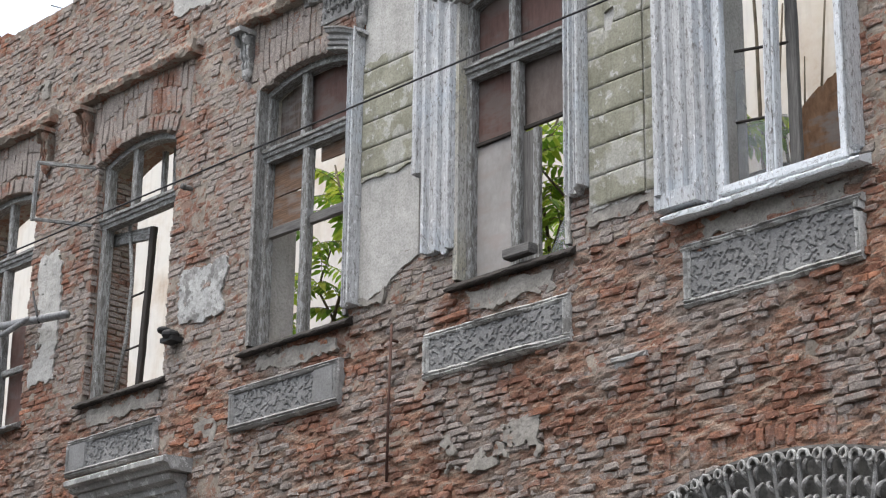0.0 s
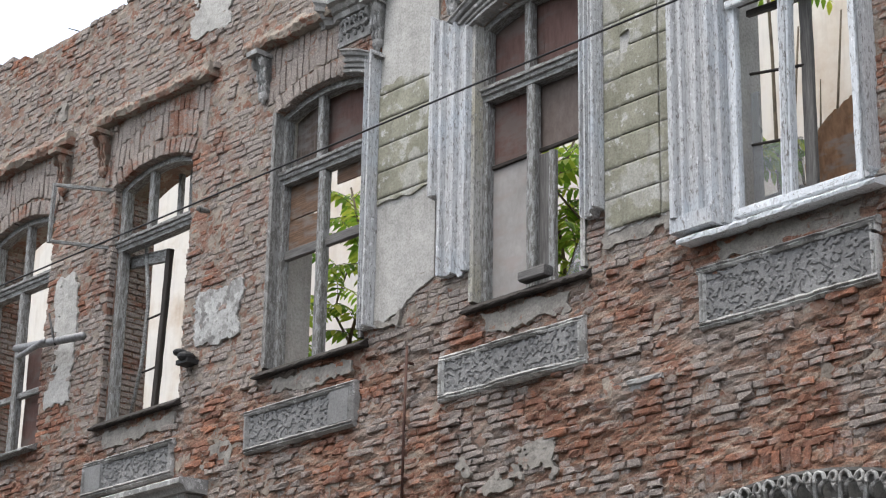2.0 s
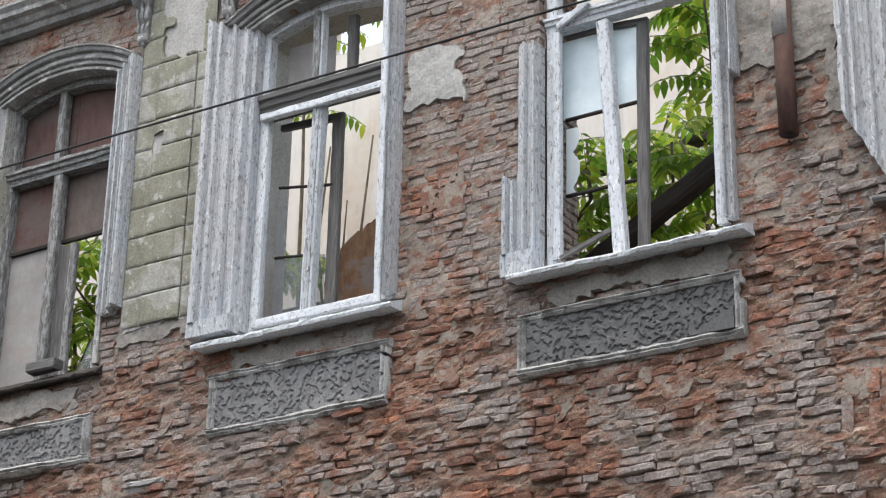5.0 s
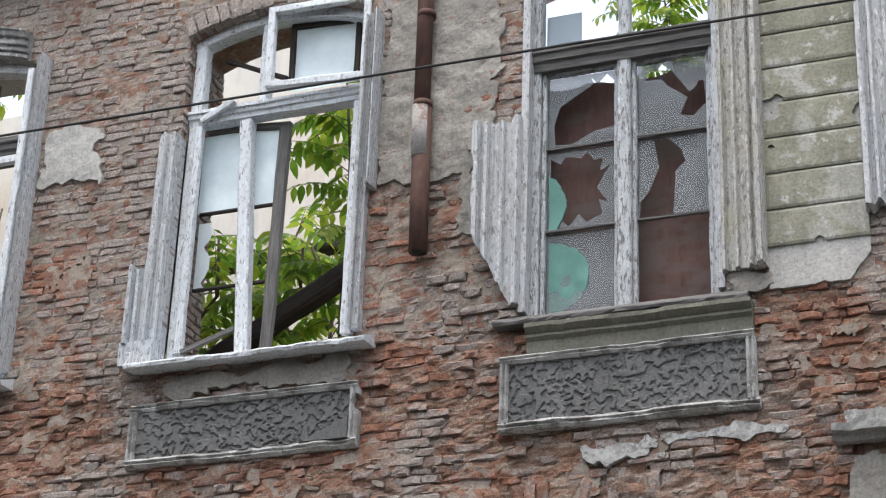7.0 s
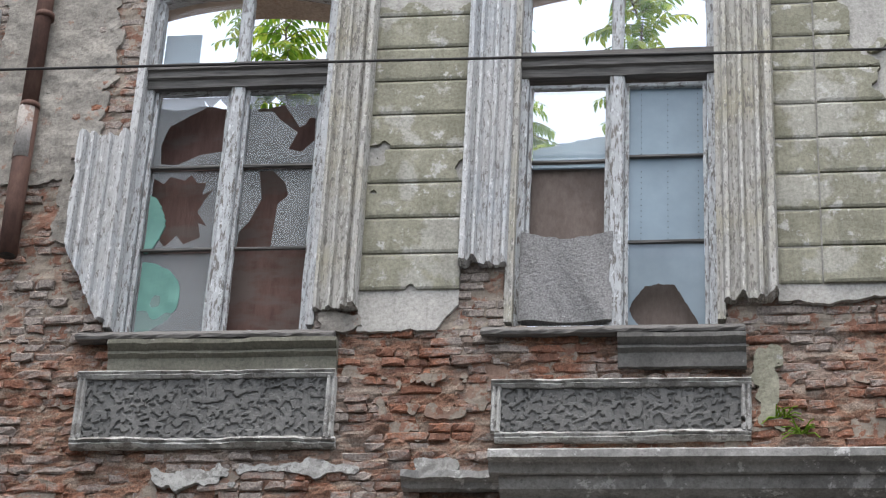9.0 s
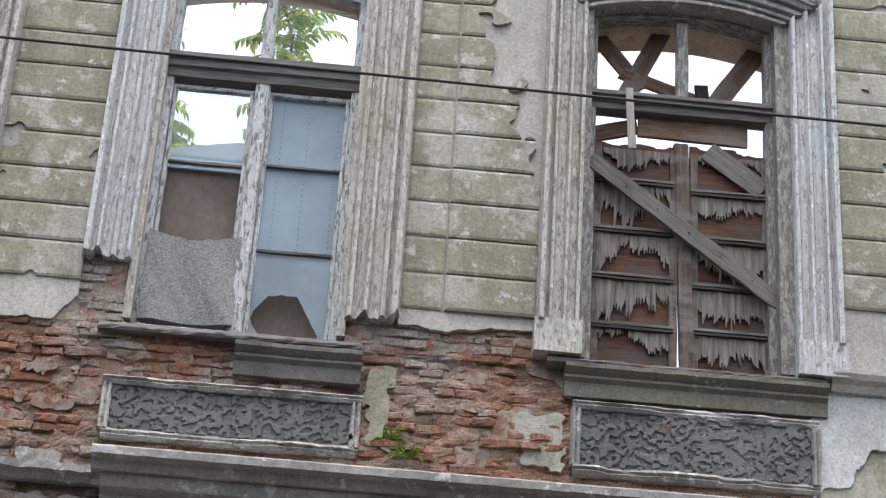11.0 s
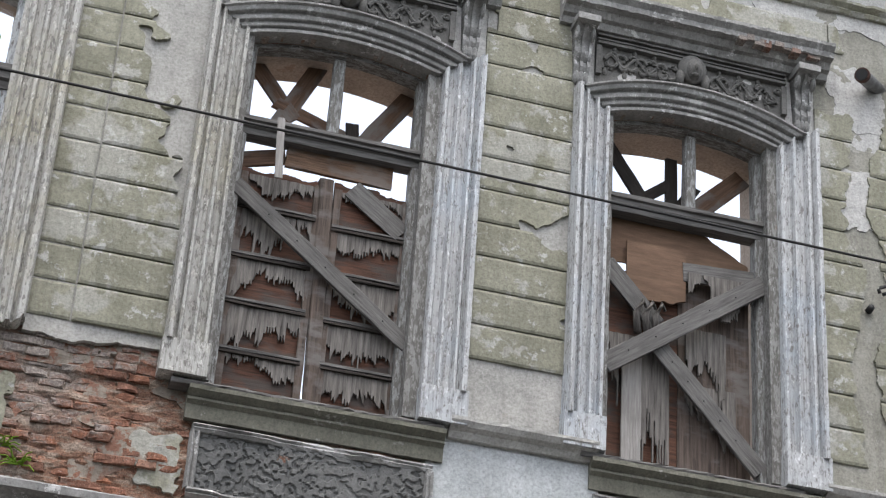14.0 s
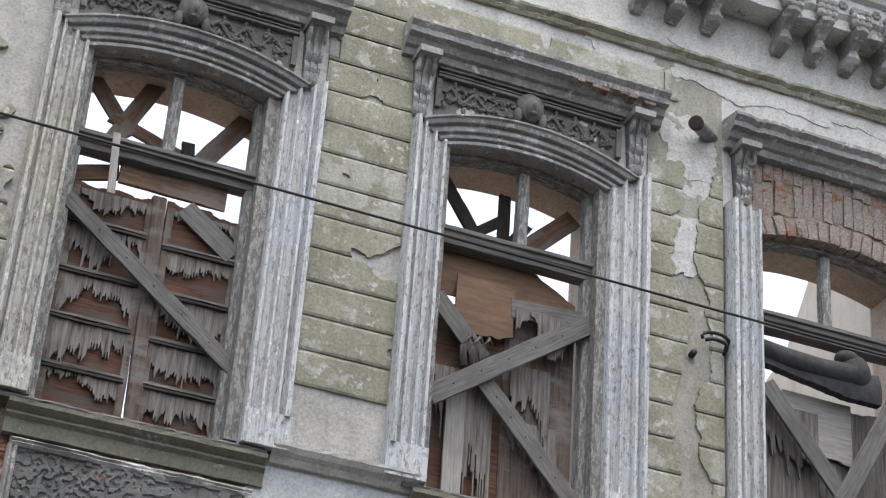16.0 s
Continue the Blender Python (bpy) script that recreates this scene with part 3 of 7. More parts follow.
sheet("mortar_smear", -18.4, 2.4, 5.2, TOP - 0.1, 0.021, 0.019, FACE, 0.03, MORTAR, WALL,
      lambda x, z: (fbm(x * 4.5, z * 6.0, 301, 5) + 0.10 * (fbm(x * 0.6, z * 0.6, 305, 2) - 0.5) + np.where(x < -11, 0.035, 0.0) > np.where(z < 6.36, 0.645, 0.63)) & clear_of_openings(x, z, 0.01),
      lambda x, z: -lean(x, z) - 0.002 + (fbm(x * 11, z * 11, 302, 4) - 0.5) * 0.022, label="old mortar smeared over the bricks in scabs", kind="stuff")
GROOVES = [6.63 + 0.2265 * k for k in range(15)]


def ragged(x, z, seed, amp=0.08, scale=6.0):
    return (fbm(x * scale, z * scale, seed, 4) - 0.5) * 2 * amp


def pilaster(cols, z0, z1, keep, peel, label, under=None, coat=None, proud=0.0, lowest=6.6):
    """Plaster between two windows: an undercoat and rows of rusticated blocks; peel is where a block's coat is gone."""
    under, coat = under or PLASTER_PALE, coat or PLASTER_GREEN
    x0, x1 = min(c[0] for c in cols), max(c[1] for c in cols)
    body = sheet("pilaster", x0, x1, z0, z1, 0.022, 0.022, FACE - 0.014 - proud, 0.06, under, WALL, keep, lambda x, z: (fbm(x * 9, z * 9, 2, 3) - 0.5) * 0.008, label=label)
    for c0, c1, out in cols:
        for lo, hi in zip(GROOVES, GROOVES[1:]):
            lo, hi = lo + 0.006, hi - 0.006
            if lo < max(z0, lowest) - 0.02 or hi > z1:
                continue

            def bevel(x, z, lo=lo, hi=hi, c0=c0, c1=c1, out=out):
                d = np.minimum(np.minimum(z - lo, hi - z), np.minimum(x - c0, c1 - x))
                return out + 0.006 * np.clip(d / 0.006, 0, 1) + (fbm(x * 12, z * 12, 8, 3) - 0.5) * 0.005

            sheet("block", c0, c1, lo, hi, 0.02, 0.0155, FACE - 0.02 - proud, 0.012, coat, body, lambda x, z: keep(x, z) & ~peel(x, z), bevel, jit=0.4)
    return body


pilaster([(-11.57, -10.89, 0.004)], 6.4, 9.6,
         lambda x, z: z > 6.50 + np.clip((x + 11.5) * 0.36, 0, 0.2) + ragged(x, z, 31, 0.10),
         lambda x, z: (z < 7.50 + ragged(x, z, 32, 0.05)) | (z > 8.52 + ragged(x, z, 33, 0.12)), "olive plaster pier, grey and pitted where the coat has fallen")
pilaster([(-9.12, -8.96, 0.0), (-8.95, -8.60, 0.012), (-8.59, -8.45, 0.0)], 6.5, 9.7,
         lambda x, z: z > 6.60 + ragged(x, z, 34, 0.06), lambda x, z: (fbm(x * 3, z * 2, 35, 4) + (z - 8.3) * 0.35 > 0.60) & (x > -8.97) & (x < -8.55), "olive plaster pier with rusticated blocks, pale where it has peeled")
pilaster([(-2.045, -1.49, 0.006)], 6.3, 9.2, lambda x, z: z > 6.38 + ragged(x, z, 36, 0.05) + np.clip(x + 1.62, 0, 1) * 1.2,
         lambda x, z: (z < 6.62 + ragged(x, z, 37, 0.025)) | (fbm(x * 4, z * 4, 38, 4) > 0.76) | (z > 8.5 + ragged(x, z, 39, 0.1)), "olive plaster pier of neat rusticated blocks over a bare pale foot")
pilaster([(0.24, 0.475, 0.0), (0.485, 0.985, 0.014)], 6.45, 9.9, lambda x, z: z > 6.55 + ragged(x, z, 40, 0.06),
         lambda x, z: x > 0.985 - np.clip((z - 7.45) * 0.30, 0, 0.36) + ragged(x, z, 41, 0.20, 7) + np.where(z < 7.5, 0.3, 0), "two-step olive plaster pier with large pale peeled patches")
pilaster([(2.69, 3.265, 0.006)], 6.44, 9.9, lambda x, z: z > 6.40,
         lambda x, z: (z < 6.86 + ragged(x, z, 42, 0.015)) | (np.abs(fbm(x * 4, z * 5, 43, 4) - 0.5 - 0.3 * np.exp(-((z - 7.75) / 0.2) ** 2) * (x > 2.95)) > 0.27), "yellow-green plaster pier of rusticated blocks with scabbed paint")
pilaster([(4.89, 5.44, 0.004)], 6.3, 9.98, lambda x, z: z > 6.3,
         lambda x, z: (np.abs(x - 5.21 - 0.05 * np.sin(z * 5)) < 0.09 + ragged(x, z, 44, 0.08, 7)) | (z > 9.1 + ragged(x, z, 45, 0.1)), "olive plaster pier with a rough scar running down it", PLASTER_SCAR)


def patch(x0, x1, z0, z1, mat, label, seed, cut=0.42, proud=0.02, name="plaster_patch"):
    """An irregular remnant of plaster on the bricks."""
    def keep(x, z):
        e = np.minimum(np.minimum(x - x0, x1 - x) / 0.16, np.minimum(z - z0, z1 - z) / 0.12)
        return np.clip(e, 0, 1) * 0.5 + fbm(x * 5, z * 5, seed, 4) * 0.6 + (fbm(x * 24, z * 24, seed + 9, 3) - 0.5) * 0.3 > cut
    return sheet(name, x0, x1, z0, z1, 0.0125, 0.0125, FACE - proud * 0.7, 0.05, mat, WALL, lambda x, z: keep(x, z) & clear_of_openings(x, z, 0.0), lambda x, z: (fbm(x * 8, z * 8, seed + 3, 5) - 0.5) * (0.035 if mat is PLASTER_ROUGH else 0.02), label=label)


patch(-6.82, -6.28, 7.70, 8.20, PLASTER_PALE, "pale square remnant of plaster", 51, 0.5)
patch(-16.38, -15.78, 6.65, 8.10, PLASTER_PALE, "long pale remnant of plaster between two windows", 52, 0.66)
patch(-14.06, -13.22, 6.74, 7.36, LIME, "grey flaking remnant of plaster", 53, 0.60, 0.012)
patch(-4.50, -3.55, 7.30, 9.6, PLASTER_ROUGH, "rough grey plaster behind the drain pipe", 54, 0.6, 0.016)
patch(-3.95, -3.70, 6.95, 7.6, PLASTER_ROUGH, "tongue of rough grey plaster", 55, 0.6)
patch(-10.75, -9.5, 4.85, 5.36, PLASTER_ROUGH, "smear of grey mortar over the bricks", 56, 0.80, 0.004)
patch(-14.45, -13.55, 9.75, 10.45, PLASTER_PALE, "pale scrap of plaster high on the wall", 57, 0.76)
patch(-13.9, -13.2, 5.60, 6.0, PLASTER_ROUGH, "grey scrap of plaster", 58, 0.76)
patch(0.86, 1.20, 5.72, 6.12, PLASTER_GREEN, "olive scrap of plaster at the edge of the bare bricks", 59, 0.5)
patch(0.05, 0.28, 5.78, 6.30, PLASTER_GREEN, "olive curl of plaster beside a relief panel", 60, 0.55)
patch(-0.5, 0.25, 6.46, 6.66, PLASTER_ROUGH, "crumbled render under the casing", 61, 0.72, 0.03)
patch(-2.35, -1.95, 6.30, 6.56, PLASTER_ROUGH, "crumbled render under the casing", 62, 0.7, 0.03)
patch(-9.25, -8.4, 6.42, 6.72, PLASTER_ROUGH, "crumbled edge of the plaster", 63, 0.74, 0.02)
patch(-2.05, -1.28, 5.78, 6.25, MORTAR, "mortar smeared over the bricks", 64, 0.80, 0.006)
patch(-1.75, -1.2, 4.95, 5.46, PLASTER_ROUGH, "grey plaster under the stump of string course", 68, 0.6, 0.012)
patch(-6.9, -6.2, 6.85, 7.35, MORTAR, "mortar smeared over the bricks", 66, 0.78, 0.008)
for x0, x1, z0, z1, s in ((4.95, 5.45, 8.95, 9.45, 601), (5.0, 5.62, 9.72, 10.2, 606), (5.35, 6.3, 9.7, 10.05, 611), (6.0, 7.2, 9.72, 10.1, 616), (4.4, 5.0, 9.7, 10.1, 621), (5.0, 5.4, 8.2, 8.75, 626)):
    patch(x0, x1, z0, z1, PLASTER_LIGHT, "loose pale plate of plaster", s, 0.5, 0.026)
patch(-17.0, -15.7, 9.62, 10.0, PLASTER_ROUGH, "pale rest of plaster over the hood", 67, 0.8, 0.03)

# plaster field over the three right-hand windows and below them
PEEL = lambda x, z: (fbm(x * 1.6, z * 1.9, 71, 5) + np.clip((x - 4.2) * 0.12, -0.2, 0.14) > 0.56) & (x > 3.2)
sheet("plaster_field", -1.4, 8.1, 8.86, 10.60, 0.03, 0.03, FACE - 0.012, 0.05, PLASTER_LIGHT, WALL,
      lambda x, z: clear_of_openings(x, z, 0.03) & (z > 9.42 * np.ones_like(x) - np.where((x > 0.9), 0.9, 0)) & ((x > 5.62) & (z > 9.42) | (x <= 5.62)),
      lambda x, z: (fbm(x * 5, z * 5, 3, 4) - 0.5) * 0.014, label="grey-white plaster, cracked and blistered, over the arched windows")
for lo, hi in zip(GROOVES[9:14], GROOVES[10:15]):
    for c0, c1 in ((-1.3, 0.95), (2.75, 3.1), (3.1, 5.0), (5.0, 5.6), (6.0, 8.0)):
        if hi < 9.62 and c1 - c0 > 0.4 or lo > 9.8:
            continue
        if lo < 9.0 and c0 > 0.9:
            continue
        sheet("block", c0 + 0.006, c1 - 0.006, lo + 0.006, min(hi, 9.99) - 0.006, 0.025, 0.018, FACE - 0.02, 0.012, PLASTER_GREEN, WALL, lambda x, z: clear_of_openings(x, z, 0.03) & ~PEEL(x, z),
              lambda x, z, lo=lo, hi=hi: 0.006 + 0.006 * np.clip(np.minimum(z - lo - 0.006, min(hi, 9.99) - 0.006 - z) / 0.006, 0, 1), jit=0.4)
sheet("lower_plaster", 2.50, 3.50, 5.2, 6.37, 0.025, 0.025, FACE - 0.012, 0.05, plaster_material("blue_grey_plaster", (0.36, 0.38, 0.38), (0.50, 0.52, 0.52), (0.22, 0.21, 0.19), 0.4), WALL,
      lambda x, z: fbm(x * 3, z * 3, 81, 5) + (z - 6.05) * 0.5 > 0.42, lambda x, z: (fbm(x * 5, z * 5, 3, 4) - 0.5) * 0.014, label="blue-grey plaster peeling in large flakes")
sheet("lower_undercoat", 2.46, 8.0, 4.6, 6.37, 0.05, 0.05, FACE + 0.006, 0.04, PLASTER_GREEN, WALL, None, lambda x, z: (fbm(x * 5, z * 5, 6, 4) - 0.5) * 0.012, label="worn olive undercoat")


# ---- casings of moulded plaster and wood beside the windows ----
PROFILE_T = np.array([0, 0.03, 0.12, 0.14, 0.30, 0.33, 0.40, 0.44, 0.62, 0.65, 0.72, 0.75, 0.80, 0.84, 0.96, 1.0])
PROFILE_D = np.array([0.01, 0.046, 0.048, 0.022, 0.028, 0.056, 0.058, 0.034, 0.038, 0.070, 0.072, 0.050, 0.054, 0.086, 0.086, 0.02])


def casing(i, x0, x1, z0, z1, mat, outer_left, keep=None, plinth=None, label=""):
    """A fluted upright beside window i; its tallest ridge is at the outer side."""
    def depth(x, z):
        t = (x - x0) / (x1 - x0)
        t = 1 - t if outer_left else t
        return np.interp(t, PROFILE_T, PROFILE_D) * 1.45 + (fbm(x * 40, z * 12, 7, 4) - 0.5) * 0.007
    if i in (3, 8, 9) or (i == 4 and outer_left):
        a, b = OPEN[i]
        rule = keep or (lambda x, z: np.ones(x.shape, bool))
        keep, z1 = (lambda x, z: rule(x, z) & (z < arch_z(i, x) + np.clip(np.abs(x - (a + b) / 2) - (b - a) / 2, 0, 1))), 9.02
    ob = sheet("casing", x0, x1, z0, z1, 0.0068, 0.035, FACE, 0.09, mat, W[i], keep, depth, label=label, jit=0.25)
    if plinth:
        sheet("plinth", x0 - 0.008, x1 + 0.008, plinth[0], plinth[1], 0.02, 0.02, FACE, 0.05, mat, W[i], None, lambda x, z: 0.104 + (fbm(x * 10, z * 10, 4, 3) - 0.5) * 0.01)
    return ob


casing(2, -11.73, -11.575, 6.48, 8.84, CASING, False)
casing(3, -10.885, -10.50, 6.58, 8.95, CASING, True, lambda x, z: (z > 6.66 + ragged(x, z, 91, 0.05)) & ((x > -10.80 + ragged(x, z, 92, 0.05)) | (z > 7.35)))
casing(3, -9.33, -9.125, 6.70, 8.95, CASING, False, lambda x, z: z > 6.77 + ragged(x, z, 93, 0.05, 12))
casing(4, -8.45, -8.10, 6.52, 8.95, CASING, True, None, (6.42, 6.53))
casing(4, -6.90, -6.82, 6.45, 8.72, CASING, False)
casing(5, -5.99, -5.78, 6.50, 8.0, CASING, True, lambda x, z: (x > -5.90) & (z < 7.98) | (z < 7.02 + ragged(x, z, 94, 0.1)) & (x > -5.98), (6.36, 6.51))
casing(5, -4.52, -4.41, 6.45, 8.6, CASING, False, lambda x, z: (x < -4.46) | (z > 7.35 + ragged(x, z, 95, 0.05)))
casing(6, -3.77, -3.48, 6.44, 7.70, CASING, True, lambda x, z: (z > 6.46) & (x > -3.75 + np.clip(6.95 - z, 0, 1) * 0.45 + ragged(x, z, 96, 0.03)) & (z < 7.68 + ragged(x, z, 97, 0.02)))
casing(6, -2.30, -2.045, 6.48, 9.0, CASING_WARM, False, lambda x, z: z > 6.5 + ragged(x, z, 98, 0.05))
casing(7, -1.50, -1.23, 6.60, 9.0, CASING, True, lambda x, z: (z > 6.76 + ragged(x, z, 99, 0.05, 12)))
casing(7, -0.05, 0.245, 6.50, 9.0, CASING_WARM, False, lambda x, z: z > 6.56 + ragged(x, z, 100, 0.06))
casing(8, 0.985, 1.23, 6.60, 8.95, CASING_WARM, True, None, (6.41, 6.61))
casing(8, 2.43, 2.69, 6.60, 8.80, CASING, False, None, (6.405, 6.61))
casing(9, 3.265, 3.50, 6.60, 8.90, CASING, True, None, (6.405, 6.61))
casing(9, 4.62, 4.885, 6.60, 8.80, CASING, False, None, (6.405, 6.61))
casing(10, 5.46, 5.71, 6.60, 8.88, CASING, True, None, (6.405, 6.61))
casing(10, 6.85, 7.10, 6.60, 8.80, CASING, False, None, (6.405, 6.61))


for i in range(2, 10):
    for x, q in ((OPEN[i][0] + 0.012, 0), (OPEN[i][1] - 0.012, 1)):
        if i == 5 and q == 0:
            continue
        part("lining", *boxes((x - 0.022, x + (0.068 if q and i in (8, 9) else 0.022), FACE - 0.012, FACE + 0.17, SILL + 0.005, SPRING + 0.03)), LINING if i >= 8 or i == 2 else CASING_WARM if i in (3, 7) else CASING, W[i])


for x in (-6.975, -6.87):
    beam("stile", (x, FACE + 0.02, SILL), (x, FACE + 0.02, 8.68), 0.055, 0.06, WHITE_WOOD, W[4])


# ---- hoods over the windows ----
HOOD_T = np.array([0, 0.005, 0.035, 0.04, 0.055, 0.06, 0.085, 0.09, 0.115, 0.12, 0.16, 0.165, 0.19, 0.195, 0.235, 0.24, 0.26, 0.27])
HOOD_D = np.array([0.02, 0.045, 0.048, 0.026, 0.026, 0.054, 0.058, 0.038, 0.040, 0.066, 0.070, 0.050, 0.054, 0.086, 0.096, 0.112, 0.112, 0.03])


def ellipsoid(c, r, nu=10, nv=7):
    vs, fs = [], []
    for j in range(nv + 1):
        th = math.pi * j / nv
        for i in range(nu):
            ph = 2 * math.pi * i / nu
            vs.append((c[0] + r[0] * math.sin(th) * math.cos(ph), c[1] + r[1] * math.sin(th) * math.sin(ph), c[2] + r[2] * math.cos(th)))
    for j in range(nv):
        for i in range(nu):
            fs.append((j * nu + i, j * nu + (i + 1) % nu, (j + 1) * nu + (i + 1) % nu, (j + 1) * nu + i))
    return vs, fs


def merge(*meshes):
    vs, fs = [], []
    for v, f in meshes:
        n = len(vs)
        vs += list(v)
        fs += [tuple(n + i for i in q) for q in f]
    return vs, fs


def ribbon(pts, r):
    """A tapering carved stroke through the points, as vertices and faces."""
    vs, fs, k = [], [], 6
    pts = [Vector(p) for p in pts]
    for i, p in enumerate(pts):
        d = (pts[min(i + 1, len(pts) - 1)] - pts[max(i - 1, 0)]).normalized()
        a = Vector((0, 1, 0))
        b = d.cross(a).normalized()
        rr = r * (1 - 0.6 * i / len(pts))
        vs += [tuple(p + (a * math.cos(2 * math.pi * j / k) + b * math.sin(2 * math.pi * j / k)) * rr) for j in range(k)]
    fs = [(i * k + j, i * k + (j + 1) % k, (i + 1) * k + (j + 1) % k, (i + 1) * k + j) for i in range(len(pts) - 1) for j in range(k)]
    return vs, fs


def scrollwork(x0, x1, zc, h, y, flip=1):
    """Carved tendrils: a waving stem with curled shoots and leaves."""
    out = []
    n = 7
    stem = [(x0 + (x1 - x0) * t, y - 0.008, zc + h * 0.28 * math.sin(t * math.pi * n * 0.8)) for t in np.linspace(0, 1, 28)]
    out.append(ribbon(stem, 0.013))
    for j in range(n):
        t = (j + 0.5) / n
        cx, s = x0 + (x1 - x0) * t, 1 if j % 2 else -1
        cz = zc + s * h * 0.12
        out.append(ribbon([(cx + flip * (0.048 - 0.007 * k) * math.cos(0.7 * k), y - 0.012, cz + s * (0.048 - 0.007 * k) * math.sin(0.7 * k)) for k in range(7)], 0.012))
        out.append(ellipsoid((cx + 0.045, y, cz - s * 0.06), (0.026, 0.015, 0.016), 7, 5))
        out.append(ellipsoid((cx - 0.03, y, cz + s * 0.075), (0.016, 0.015, 0.026), 7, 5))
        out.append(ribbon([(cx + 0.03 - flip * (0.034 - 0.005 * k) * math.cos(0.75 * k), y - 0.010, cz - s * 0.055 - s * (0.034 - 0.005 * k) * math.sin(0.75 * k)) for k in range(7)], 0.011))
        for q in range(4):
            out.append(ellipsoid((cx - 0.045 + 0.026 * q, y + 0.002, cz + s * (0.035 - 0.03 * (q % 2)) - 0.01), (0.013, 0.014, 0.010 + 0.008 * (q % 2)), 6, 4))
    return merge(*out)


def console(parent, x, z0, z1, mat, w=0.125):
    """A scrolled bracket: a swelling S in profile with two ribs, a cap and a leaf drop."""
    h = z1 - z0
    t = np.linspace(0, 1, 15)
    d = 0.035 + 0.10 * t ** 1.6 + 0.022 * np.sin(t * 2 * math.pi) - 0.03 * np.exp(-((t - 0.28) / 0.09) ** 2)
    bits = []
    for xa, xb, more in ((-w / 2, w / 2, 0), (-w / 2, -w / 2 + 0.022, 0.016), (-0.013, 0.013, 0.012), (w / 2 - 0.022, w / 2, 0.016)):
        vs, fs = [], []
        for tt, dd in zip(t, d):
            zz = z0 + 0.09 + (h - 0.13) * tt
            sc = 0.8 + 0.2 * tt
            vs += [(x + xa * sc, FACE + 0.02, zz), (x + xa * sc, FACE - dd - more, zz), (x + xb * sc, FACE - dd - more, zz), (x + xb * sc, FACE + 0.02, zz)]
        for i in range(14):
            n = i * 4
            fs += [(n, n + 1, n + 5, n + 4), (n + 1, n + 2, n + 6, n + 5), (n + 2, n + 3, n + 7, n + 6)]
        fs += [(0, 3, 2, 1), (56, 57, 58, 59)]
        bits.append((vs, fs))
    drop = [ellipsoid((x + (k - 1) * 0.03, FACE - 0.035, z0 + 0.065), (0.022, 0.035, 0.05), 8, 6) for k in range(3)]
    drop.append(ellipsoid((x, FACE - 0.03, z0 + 0.02), (0.022, 0.025, 0.03), 8, 6))
    for s in (-1, 1):
        bits.append(ellipsoid((x + s * w * 0.42, FACE - 0.10, z1 - 0.10), (0.014, 0.05, 0.05), 8, 8))
    c = part("console", *merge(*bits), mat, parent)
    part("cap", *boxes((x - w / 2 - 0.012, x + w / 2 + 0.012, FACE - 0.19, FACE + 0.02, z1 - 0.045, z1)), mat, c)
    part("leaf_drop", *merge(*drop), mat, c)
    return c


CORNICE = [(-0.02, 9.43), (0.07, 9.43), (0.09, 9.47), (0.12, 9.48), (0.15, 9.52), (0.20, 9.53), (0.20, 9.57), (0.235, 9.60), (0.235, 9.625), (0.05, 9.66), (-0.02, 9.66)]
CORNICE = [(o * 0.92, z - 0.125) for o, z in CORNICE]


